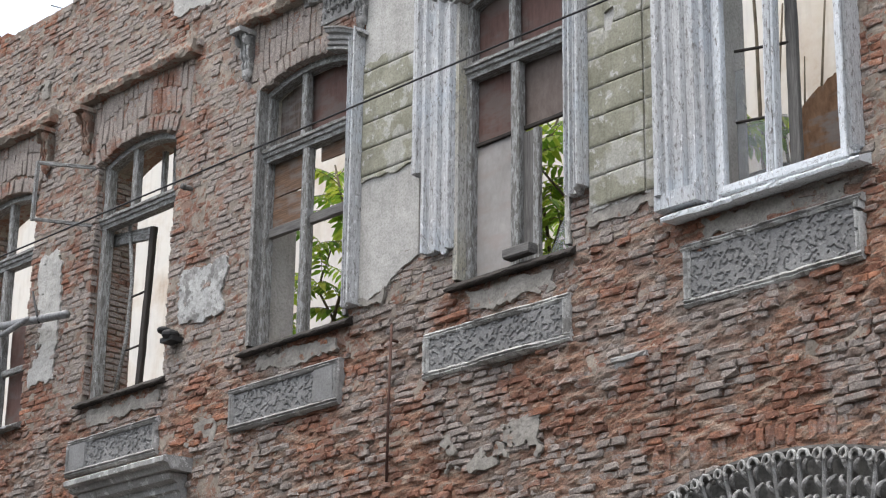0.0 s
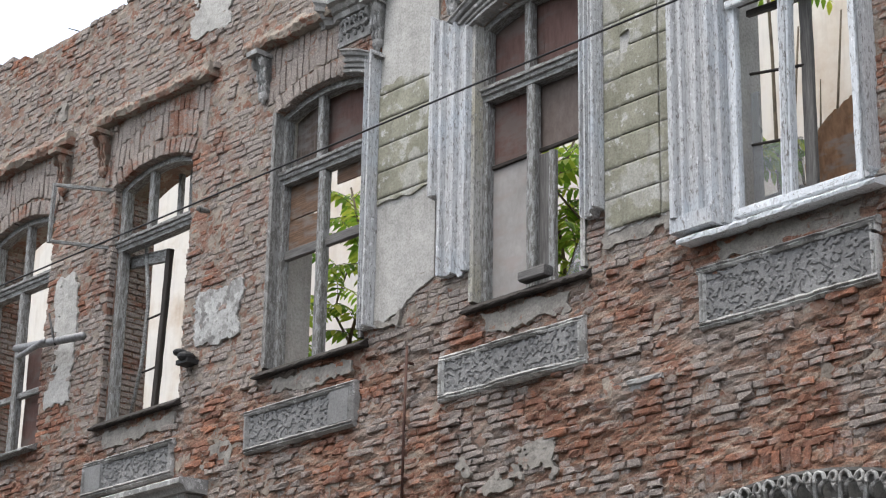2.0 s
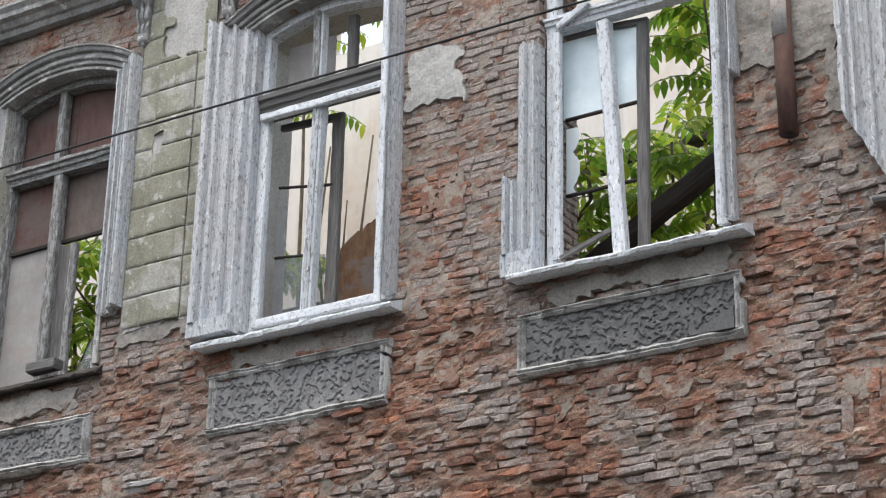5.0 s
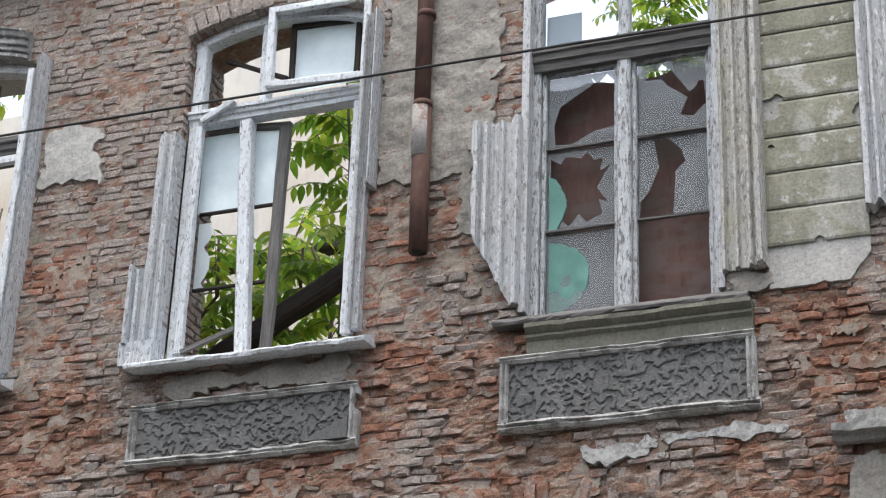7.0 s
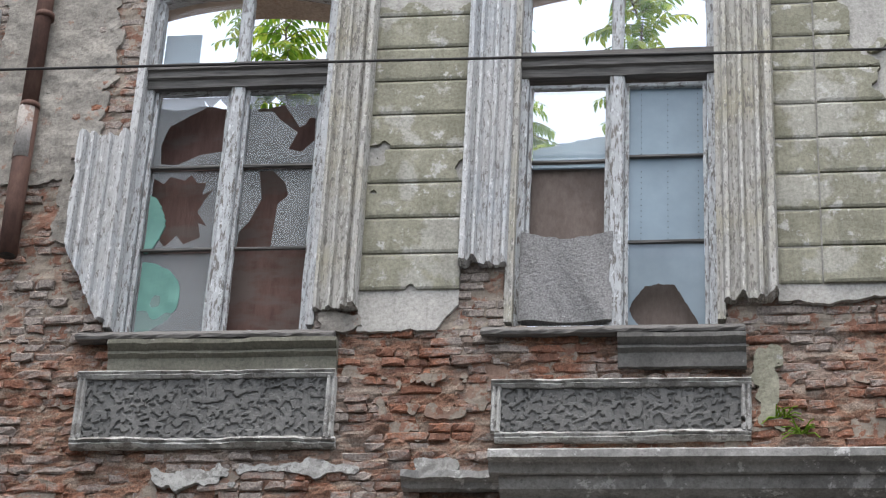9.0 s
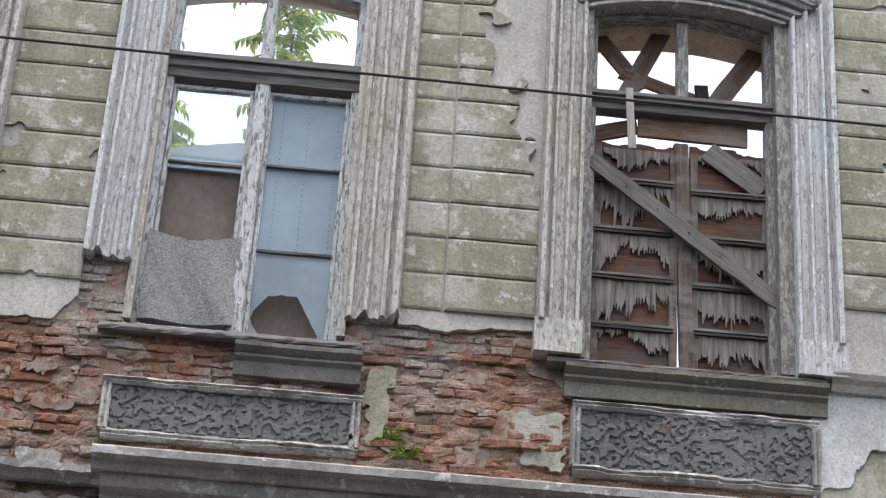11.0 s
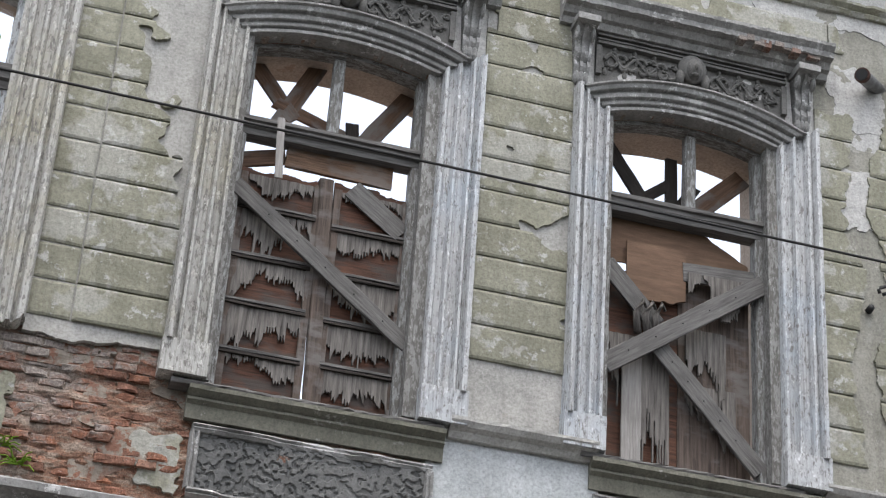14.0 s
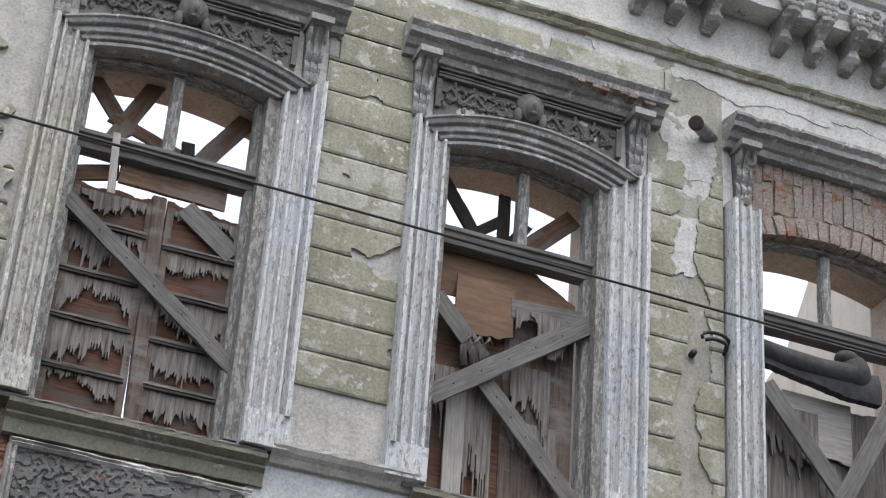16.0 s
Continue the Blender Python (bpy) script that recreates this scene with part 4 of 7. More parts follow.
def hood(i, label, mat, arch=True, part_of=(0, 1), frieze=False, consoles=(True, True), cornice=True, chip=0.0, dark=None, ext=0.25, corn_span=None):
    a, b = OPEN[i]
    h = base("window_hood", (a + b) / 2, FACE, 9.0, label, "window hood", "window hoods")
    lo, hi = a - ext, b + ext
    if arch:
        s0, s1 = lo + (hi - lo) * part_of[0], lo + (hi - lo) * part_of[1]
        sheet("arch_moulding", s0, s1, 0.0, 0.20, 0.03, 0.004, FACE, 0.08, mat, h, lambda x, v: (np.abs(x - (a + b) / 2) < (b - a) / 2 + v + 0.006) & ((x > s0 + 0.05 + ragged(x, v, 111, 0.06, 8)) | (part_of[0] == 0)),
              lambda x, v: np.interp(v / 0.74, HOOD_T, HOOD_D) + (fbm(x * 12, v * 20, 4, 3) - 0.5) * 0.006,
              lambda x, v: (x, arch_z(i, x) + v), jit=0.1)
    if frieze:
        x0, x1 = a - 0.10, b + 0.10
        sheet("frieze", x0, x1, 0, 1, 0.03, 0.05, FACE - 0.015, 0.04, dark or mat, h, None, lambda x, v: (fbm(x * 9, v * 9, 4, 3) - 0.5) * 0.006,
              lambda x, v: (x, (arch_z(i, x) + 0.175) * (1 - v) + 9.32 * v))
        for s, e in ((x0 + 0.06, (a + b) / 2 - 0.12), ((a + b) / 2 + 0.12, x1 - 0.06)):
            part("tendril_relief", *scrollwork(s, e, 9.115, 0.15, FACE - 0.02, 1 if s < (a + b) / 2 else -1), dark or mat, h)
        for z, t in ((9.215, 0.022), (9.25, 0.014), (9.28, 0.018)):
            moulding("fillet", x0, x1, [(0, z), (0.03 + t, z + 0.004), (0.03 + t, z + t), (0, z + t + 0.006)], dark or mat, h, wear=0.0015)
        for x in (x0, x1 - 0.035):
            vs, fs = boxes((x, x + 0.035, FACE - 0.045, FACE + 0.01, 8.99, 9.205))
            part("fillet", vs, fs, dark or mat, h)
        m = (a + b) / 2
        head = [ellipsoid((m, FACE - 0.05, 9.16), (0.062, 0.07, 0.082), 14, 10), ellipsoid((m, FACE - 0.035, 9.175), (0.098, 0.06, 0.105), 14, 8), ellipsoid((m, FACE - 0.115, 9.15), (0.014, 0.022, 0.028), 8, 6),
                ellipsoid((m, FACE - 0.095, 9.10), (0.03, 0.02, 0.014), 8, 5), ellipsoid((m - 0.085, FACE - 0.04, 9.09), (0.03, 0.04, 0.06), 8, 6), ellipsoid((m + 0.085, FACE - 0.04, 9.09), (0.03, 0.04, 0.06), 8, 6)]
        part("carved_boss", *merge(*head), dark or mat, h, "dark carved boss in the middle of the frieze", smooth=True)
    for on, x in zip(consoles, (lo + 0.07, hi - 0.07)):
        if on:
            console(h, x, 8.86, 9.315, mat)
    if cornice:
        c0, c1 = corn_span or (lo - 0.10, hi + 0.10)
        moulding("cornice", c0, c1, CORNICE, mat, h, chip=chip, seed=i, wear=0.0022, step=0.022)
    return h


def rubble_course(h, x0, x1, z, seed):
    """The broken bricks left of a hood's cornice."""
    sheet("rubble_course", x0, x1, z - 0.10, z + 0.16, 0.016, 0.014, FACE, 0.05, MORTAR, h,
          lambda x, v: (v > z - 0.03 + ragged(x, v, seed, 0.022, 7)) & (v < z + 0.10 + ragged(x, v, seed + 1, 0.03, 5)),
          lambda x, v: np.clip(0.12 - 0.4 * np.abs(v - z - 0.02), 0.0, 1) * (0.72 + 0.6 * fbm(x * 7, v * 9, seed + 2, 4)) + 0.02 * (fbm(x * 25, v * 25, seed + 3, 3) - 0.5), label="ragged course of broken bricks and mortar")
    rng = random.Random(seed)
    x, bits = x0 + 0.04, []
    while x < x1 - 0.12:
        w = rng.choice((0.12, 0.12, 0.24)) * rng.uniform(0.7, 1.0)
        if rng.random() < 0.75:
            d, lo = rng.uniform(0.05, 0.12), z + 0.05 + rng.uniform(-0.008, 0.008)
            bits.append((x, x + w, FACE - d, FACE + 0.02, lo, lo + 0.055))
        x += w + 0.012
    for b in bits:
        part("brick_stub", *boxes(b), BRICK_GREY, h)


RUINED = ((-18.0, -16.15), (-15.72, -13.86), (-13.35, -12.1))
rubble_course(hood(0, "broken window hood of brick and grey render", MORTAR, False, consoles=(False, True), cornice=False), *RUINED[0], 9.40, 501)
rubble_course(hood(1, "ruined window hood of jagged brick stubs on one carved bracket", MORTAR, False, consoles=(True, False), cornice=False), *RUINED[1], 9.40, 511)
hood2 = hood(2, "half-fallen window hood with a surviving end of carved arch moulding", STONE_GREY, True, (0.68, 1.0), False, (True, True), True, 0.6, ext=0.2, corn_span=(-12.35, -11.45))
rubble_course(hood2, *RUINED[2], 9.40, 521)
cp = base("carved_fragment", -11.95, FACE, 9.08, "surviving carved scrap of grey frieze over the window", "carving")
sheet("backing", -12.20, -11.72, 9.06, 9.40, 0.02, 0.02, FACE - 0.02, 0.05, STONE_GREY, cp, lambda x, z: x > -12.12 + ragged(x, z, 401, 0.08), None)
part("tendril_relief", *scrollwork(-12.08, -11.76, 9.23, 0.22, FACE - 0.03), STONE_GREY, cp)
hood(3, "grey moulded arch over the boarded window", STONE_GREY, True, ext=0.28)
hood(4, "grey moulded arch and brackets over the white window", STONE_GREY, True, (0, 0.78), consoles=(True, False), ext=0.30)
hood(8, "sooty window hood with carved frieze, brackets and moulded arch", STONE_GREY, True, frieze=True, dark=STONE_DARK, ext=0.27)
hood9 = hood(9, "sooty window hood with carved frieze, boss and chipped cornice", STONE_GREY, True, frieze=True, dark=STONE_DARK, ext=0.27, chip=0.12)
chunks = random.Random(9)
for k in range(9):
    x, z = 4.30 + 0.062 * k + chunks.uniform(-0.01, 0.01), 9.375 + chunks.uniform(-0.012, 0.03)
    part("bare_brick", *boxes((x, x + chunks.uniform(0.045, 0.09), FACE - chunks.uniform(0.165, 0.205), FACE, z, z + chunks.uniform(0.03, 0.055))), BRICK_GREY if k % 3 else BRICK_RED, hood9)
hood(10, "window hood stripped to its bricks under a chipped grey cornice", STONE_GREY, False, ext=0.21, chip=0.08, corn_span=(5.45, 7.11))


# ---- relief panels under the windows ----
def relief_panel(x0, x1, z0, z1, label, smooth=None, rim=None, gone=0.0):
    p = base("relief_panel", (x0 + x1) / 2, FACE, z0, label, "relief panel", "relief panels under the windows")
    f = 0.055

    def lumps(x, z):
        wx, wz = x + 0.022 * (vnoise(x * 30, z * 30, 5) - 0.5), z + 0.022 * (vnoise(x * 30, z * 30, 6) - 0.5)
        n = vnoise(wx * 44, wz * 50, 121) + 0.30 * vnoise(x * 85, z * 85, 122)
        d = np.clip((n - 0.55) / 0.11, 0, 1) * (0.0075 + 0.005 * vnoise(x * 9, z * 9, 7)) + 0.002 * vnoise(x * 90, z * 90, 3)
        if smooth:
            d = np.where((x > smooth[0] + ragged(x, z, 122, 0.03)) & (x < smooth[1]) & (z < smooth[2] + (x - smooth[0]) * smooth[3]), 0.03, d)
        return d
    sheet("field", x0 + f, x1 - f, z0 + f, z1 - f, 0.0062, 0.0062, FACE - 0.022, 0.05, CEMENT_MID if x0 < -6.5 else CEMENT_DARK, p, None, lumps, label="dark cement worked into worm-like lumps")
    rm = rim or LIME
    up = [(-0.02, -f), (0.045, -f), (0.06, -f * 0.7), (0.04, -f * 0.5), (0.055, -f * 0.3), (0.03, 0.0), (-0.02, 0.0)]
    moulding("rim", x0, x1, [(o, z1 + h) for o, h in up][::-1], rm, p, chip=0.3, wear=0.002, seed=3)
    moulding("rim", x0, x1, [(o, z0 - h) for o, h in up], rm, p, chip=0.4, wear=0.0025, seed=5)
    for xa in (x0, x1 - f):
        sheet("rim", xa, xa + f, z0 + f * 0.9, z1 - f * 0.9, 0.009, 0.02, FACE, 0.05, rm, p, lambda x, z: fbm(x * 9, z * 9, 123, 3) > 0.3, lambda x, z, xa=xa: np.interp((x - xa) / f, [0, 0.15, 0.4, 0.5, 0.8, 1], [0.03, 0.055, 0.05, 0.035, 0.055, 0.03]))
    return p


relief_panel(-15.50, -14.13, 5.71, 6.05, "small dark relief panel with a broken pale corner", (-15.5, -15.2, 6.2, 0), STONE_GREY)
relief_panel(-13.13, -11.755, 5.715, 6.09, "dark relief panel with a smooth mended end and pale rim", (-12.06, -11.7, 6.2, 0), STONE_GREY)
relief_panel(-10.79, -9.31, 5.715, 6.07, "dark relief panel with a thick whitish broken rim")
relief_panel(-8.27, -6.85, 5.72, 6.155, "dark relief panel with a thin pale rim")
relief_panel(-5.91, -4.43, 5.715, 6.125, "dark relief panel with a smooth patched corner", (-4.85, -4.4, 5.74, 0.45))
relief_panel(-3.58, -2.13, 5.705, 6.16, "dark relief panel with a whitish rim above ragged bricks")
relief_panel(-1.285, 0.085, 5.73, 6.085, "dark relief panel above the stone ledge")
relief_panel(1.20, 2.55, 5.74, 6.17, "dark relief panel set in olive plaster", None, STONE_GREY)
relief_panel(3.47, 4.80, 5.74, 6.17, "dark relief panel set in olive plaster", None, STONE_GREY)

for x0, x1, s in ((-15.3, -14.1, 201), (-12.95, -11.75, 202), (-10.4, -9.4, 203), (-8.2, -6.9, 204), (-5.8, -4.45, 205)):
    patch(x0, x1, 6.10, 6.35, PLASTER_ROUGH, "strip of dull grey plaster under the sill", s, 0.55, 0.012)
APRON = [(-0.02, 6.22), (0.03, 6.22), (0.035, 6.30), (0.06, 6.32), (0.05, 6.34), (0.09, 6.37), (0.09, 6.395), (-0.02, 6.395)]
for x0, x1, chip in ((-3.42, -2.15, 0.15), (-0.62, 0.06, 0.1), (1.15, 2.58, 0.0), (3.44, 4.85, 0.0), (5.62, 6.9, 0.0)):
    moulding("apron", x0, x1, [(o, z - (0.03 if x0 > 1 else 0.07)) for o, z in APRON], STONE_DARK if -1 < x0 < 0 else APRON_SHADED, WALL, "dull moulded strip under the sill", wear=0.0015, chip=chip, seed=int(x0 * 10) % 50)
for x0, x1 in ((2.60, 3.47), (4.86, 5.62)):
    moulding("string_course", x0, x1, [(-0.02, 6.34), (0.04, 6.345), (0.06, 6.38), (0.09, 6.40), (0.11, 6.43), (0.11, 6.45), (0.02, 6.47), (-0.02, 6.47)], PLASTER_PALE, WALL, "pale moulded string course at sill height", wear=0.002)

# ledges of the ground storey
LEDGE = [(-0.02, 5.605), (0.22, 5.605), (0.25, 5.65), (0.30, 5.66), (0.30, 5.70), (0.28, 5.715), (0.02, 5.73), (-0.02, 5.73)]
BED = [(-0.02, 5.40), (0.05, 5.40), (0.06, 5.45), (0.09, 5.46), (0.10, 5.52), (0.16, 5.54), (0.19, 5.60), (-0.02, 5.60)]
LEDGE, BED = [[(o, z - 0.13) for o, z in p] for p in (LEDGE, BED)]
for x0, x1 in ((-1.27, 3.4), (-15.12, -13.66)):
    led = tagged(moulding("ledge", x0, x1, LEDGE, STONE_GREY, None, "projecting grey stone ledge over the ground storey", wear=0.0015, seed=8), category="ledge", kind="structure")
    moulding("bed_moulding", x0 + 0.06, x1 - 0.04, BED, STONE_GREY, led, "dark moulding under the ledge", wear=0.0015)
    sheet("fascia", x0 + 0.08, x1 - 0.05, 4.3, 5.268, 0.05, 0.02, FACE, 0.04, STONE_GREY, led, None, lambda x, z: 0.02 + 0.02 * (np.floor(z / 0.35) % 2), label="dark stepped fascia under the ledge")
patch(-3.25, -2.55, 5.40, 5.68, LIME, "ragged whitish rest of a string course", 631, 0.64, 0.012)
patch(-2.80, -1.9, 5.50, 5.68, LIME, "ragged whitish rest of a string course", 637, 0.60, 0.014)
patch(-1.75, -1.35, 5.5, 5.7, LIME, "ragged whitish rest of a string course", 643, 0.62, 0.012)
moulding("string_fragment", -1.75, -1.22, [(-0.02, 5.46), (0.05, 5.46), (0.07, 5.49), (0.11, 5.50), (0.11, 5.54), (-0.02, 5.56)], STONE_GREY, WALL, "grey stump of a string course", chip=0.2)
moulding("string_fragment", -8.90, -8.60, [(-0.02, 5.43), (0.02, 5.43), (0.03, 5.46), (0.055, 5.47), (0.055, 5.495), (-0.02, 5.53)], STONE_GREY, WALL, "grey stump of a string course", chip=0.2)

# carved arch over the ground-storey doorway
def archivolt():
    cx, cz, r0, r1 = -7.54, 1.83, 2.28, 2.80
    th0, th1 = math.radians(52), math.radians(128)
    # the dark ground colour paints the shade in the deep gaps between leaves
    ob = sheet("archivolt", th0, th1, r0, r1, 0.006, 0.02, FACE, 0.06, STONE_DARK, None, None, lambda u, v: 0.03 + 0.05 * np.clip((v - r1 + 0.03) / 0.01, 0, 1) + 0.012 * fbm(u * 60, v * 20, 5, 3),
               lambda u, v: (cx + np.cos(math.pi - u) * v, cz + np.sin(u) * v), label="carved stone arch of curling leaves over a doorway, on a shade-dark ground")
    tagged(ob, category="arch", kind="structure")

    def at(th, rad, tan, out):
        return (cx + math.cos(th) * rad - math.sin(th) * tan, FACE - out, cz + math.sin(th) * rad + math.cos(th) * tan)
    n = 19
    for k in range(n):
        th = th0 + (th1 - th0) * (k + 0.5) / n
        rng = random.Random(k)
        bits = [ribbon([at(th, r0 + 0.05 + 0.42 * q, 0.0, 0.05 + 0.07 * q) for q in np.linspace(0, 1, 6)], 0.024)]
        tips = []
        for s in (-1, 1):
            for j, rad in enumerate((r0 + 0.12, r0 + 0.24, r0 + 0.36)):
                bits.append(ribbon([at(th, rad + 0.09 * q, s * (0.012 + 0.058 * q), 0.06 + 0.05 * math.sin(q * 2.6)) for q in np.linspace(0, 1, 5)], 0.022))
                bits.append(ellipsoid(at(th, rad + 0.085, s * 0.062, 0.075), (0.016, 0.022, 0.016), 7, 5))
            spiral = []
            for j in range(9):
                a, q = 0.72 * j, 0.058 - 0.0058 * j
                spiral.append(at(th, r1 - 0.075 + q * math.sin(a) + rng.uniform(-0.003, 0.003), s * (0.036 + q * math.cos(a) * 0.75), 0.115 + 0.005 * j))
            tips.append(ribbon(spiral, 0.015))
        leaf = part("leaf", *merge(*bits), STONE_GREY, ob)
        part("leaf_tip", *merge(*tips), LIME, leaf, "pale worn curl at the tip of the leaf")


archivolt()

# top cornice with brackets at the right-hand end, and the coping of the ruined end
def top_cornice():
    prof = [(-0.02, 10.36), (0.22, 10.36), (0.22, 10.44), (0.26, 10.47), (0.26, 10.60), (0.30, 10.62), (0.34, 10.70), (0.40, 10.76), (0.40, 10.82), (0.10, 10.90), (-0.02, 10.90)]
    c = tagged(moulding("top_cornice", 4.7, 8.1, prof, WHITEWASH, None, "crumbling whitish cornice on dark carved brackets", wear=0.004, chip=0.2), category="cornice", kind="structure")
    x = 4.78
    while x < 8.0:
        gone = random.Random(int(x * 100)).random() < 0.12
        if not gone:
            t = np.linspace(0, 1, 9)
            vs, fs = [], []
            for tt in t:
                d, zz, hw = 0.06 + 0.22 * tt ** 0.7 + 0.03 * math.sin(tt * 9), 10.12 + 0.24 * tt, 0.040 + 0.012 * math.sin(tt * 8)
                vs += [(x - hw, FACE + 0.01, zz), (x - hw, FACE - d, zz), (x, FACE - d - 0.02, zz), (x + hw, FACE - d, zz), (x + hw, FACE + 0.01, zz)]
            for j in range(8):
                n = j * 5
                fs += [(n + q, n + q + 1, n + q + 6, n + q + 5) for q in range(4)]
            fs += [(0, 4, 3, 2, 1), (40, 41, 42, 43, 44)]
            leaf = [ellipsoid((x + s * 0.05, FACE - 0.27, 10.40 + 0.05 * k), (0.035, 0.04, 0.04), 7, 5) for s in (-1, 0, 1) for k in range(3)]
            part("bracket", *merge((vs, fs), *leaf), STONE_GREY, c, "sooty carved bracket")
            part("rosette", *merge(*[ellipsoid((x + 0.135 + 0.022 * math.cos(a), FACE - 0.265, 10.535 + 0.022 * math.sin(a)), (0.018, 0.015, 0.018), 7, 5) for a in np.linspace(0, 5.2, 6)]), STONE_GREY, c)
        x += 0.27
    moulding("band", 3.5, 8.1, [(-0.02, 9.905), (0.045, 9.905), (0.06, 9.93), (0.045, 9.945), (0.08, 9.97), (0.08, 9.99), (-0.02, 10.005)], PLASTER_GREEN, WALL, "olive moulded band under the cornice", chip=0.25)
    c.location.z += 0.09


top_cornice()


for x0, x1, z0, z1, s in ((-4.0, -3.45, 6.26, 6.36, 411), (-2.2, -1.25, 6.30, 6.42, 412), (-8.62, -8.48, 6.05, 6.5, 413), (-11.65, -11.2, 6.35, 6.6, 414), (0.25, 1.0, 6.42, 6.56, 415)):
    patch(x0, x1, z0, z1, PLASTER_ROUGH, "grey scrap of render on the bricks", s, 0.62, 0.03)


def rooftop_stubs():
    """Loose bricks and a bent twig on the broken wall head."""
    tube("twig", [(-16.35, 10.15, 10.62), (-16.42, 10.1, 10.74), (-16.55, 10.05, 10.80)], 0.006, BOARD_DARK, WALL)


rooftop_stubs()

# ---- pipes, cable and iron ----
def rust_material():
    k = Nodes("rusty_iron", 0.8, 0.15)
    a = k.noise(6, (2, 2, 0.8), detail=8, rough=0.7)
    col = k.ramp(a, (0.3, (0.038, 0.022, 0.018)), (0.5, (0.075, 0.040, 0.031)), (0.7, (0.115, 0.068, 0.052)))
    col = k.mix(k.step(k.noise(2.6, (1, 1, 0.6), detail=5), 0.60, 0.68), col, (0.30, 0.27, 0.25))
    return k.done(col, k.bump(a, 0.4, 0.004))


RUST = rust_material()
k_ = Nodes("black_cable", 0.6)
CABLE = k_.done((0.02, 0.02, 0.02))
k_ = Nodes("grey_iron", 0.55, 0.6)
IRON = k_.done(k_.ramp(k_.noise(20), (0.3, (0.12, 0.12, 0.12)), (0.7, (0.28, 0.28, 0.28))))

dp = base("drain_pipe", -4.10, FACE - 0.08, 6.87, "rusty brown drain pipe broken off above the sill line", "drain pipe")
tube("pipe", [(-4.09, FACE - 0.07, 6.87), (-4.095, FACE - 0.07, 7.2), (-4.10, FACE - 0.07, 7.86)], 0.056, RUST, dp, sides=14)
tube("pipe", [(-4.105, FACE - 0.075, 7.84), (-4.11, FACE - 0.075, 8.6), (-4.12, FACE - 0.075, 10.4)], 0.050, RUST, dp, sides=14)
# the pipe is capped; a black disc paints the shade of its bore
tube("mouth", [(-4.09, FACE - 0.07, 6.868), (-4.09, FACE - 0.07, 6.872)], 0.044, CABLE, dp, "black end disc that paints the shade inside the pipe", sides=14)
ZINC = plaster_material("scuffed_zinc", (0.24, 0.22, 0.20), (0.36, 0.345, 0.33), (0.13, 0.075, 0.055), 0.7, (0.16, 0.085, 0.06), 0.57)
tube("worn_band", [(-4.10, FACE - 0.072, 7.50), (-4.105, FACE - 0.073, 7.85)], 0.0575, ZINC, dp, "pale scuffed length of the pipe", sides=14)
for z in (7.86, 8.5):
    tube("collar", [(-4.10, FACE - 0.073, z - 0.018), (-4.10, FACE - 0.073, z + 0.018)], 0.059, RUST, dp, sides=14)
    beam("clamp", (-4.10, FACE - 0.02, z), (-4.10, FACE + 0.05, z), 0.03, 0.02, RUST, dp)
cable = base("cable", -18.4, 9.6, 7.92, "thin black cable strung along the house front", "cable")
tube("strand", [(x, 9.6, float(np.interp(x, (-19, -9.5, -4, 0, 5.5, 9), (7.925, 7.944, 7.913, 7.872, 7.813, 7.79)))) for x in np.linspace(-19, 9, 50)], 0.0085, CABLE, cable, sides=6)
for x, z in ((-18.4, 7.926), (8.0, 7.797)):
    tube("holder", [(x, FACE + 0.1, z), (x, 9.6, z)], 0.012, IRON, cable)

rod = base("iron_rod", -11.15, FACE - 0.03, 5.1, "thin rusty rod fixed upright on the bricks", "rod")
tube("bar", [(-11.16, FACE - 0.045, 5.0), (-11.15, FACE - 0.05, 5.6), (-11.14, FACE - 0.045, 6.22)], 0.011, RUST, rod)
for z in (5.2, 6.1):
    tube("clip", [(-11.15, FACE - 0.05, z), (-11.15, FACE + 0.03, z)], 0.012, RUST, rod)

# short pipe stub through the wall and an iron hook
sp = base("pipe_stub", 5.3, FACE, 9.36, "short rusty pipe stub sticking out of the plaster", "pipe stub")
tube("sleeve", [(5.41, FACE + 0.05, 9.40), (5.15, FACE - 0.20, 9.31)], 0.046, IRON, sp, sides=20, smooth=False)
tube("collar", [(5.16, FACE - 0.19, 9.3136), (5.14, FACE - 0.21, 9.3064)], 0.050, RUST, sp, sides=20, smooth=False)
# black disc in place of the shade inside the stub
tube("mouth", [(5.141, FACE - 0.209, 9.3067), (5.137, FACE - 0.213, 9.3053)], 0.040, CABLE, sp, "black end disc that paints the shade inside the pipe", sides=20, smooth=False)
hk = base("wall_hook", 5.28, FACE, 7.78, "bent black iron hook in the scarred plaster", "hook")
for dz, rr in ((0.0, 0.10), (-0.045, 0.085)):
    arc = [(5.345 + rr * math.cos(t), FACE - 0.10 + 0.10 * max(0.0, 0.5 - t), 7.80 + dz + 0.045 * math.sin(t)) for t in np.linspace(0.0, 2.6 if dz else 3.5, 9)]
    tube("bar", [(5.45, FACE + 0.03, 7.79 + dz)] + arc, 0.012, CABLE, hk)
tube("stud", [(5.22, FACE + 0.03, 7.70), (5.205, FACE - 0.07, 7.69)], 0.022, CABLE, hk)
pl = base("metal_pole", -16.9, FACE, 7.35, "grey metal pole jutting out beside the dark window", "pole")
tube("rod", [(-16.95, FACE + 0.02, 7.46), (-15.08, 9.58, 7.08)], 0.038, IRON, pl, sides=12)
tube("rod", [(-16.9, FACE + 0.02, 7.36), (-16.0, 9.75, 7.27)], 0.028, IRON, pl, sides=12)
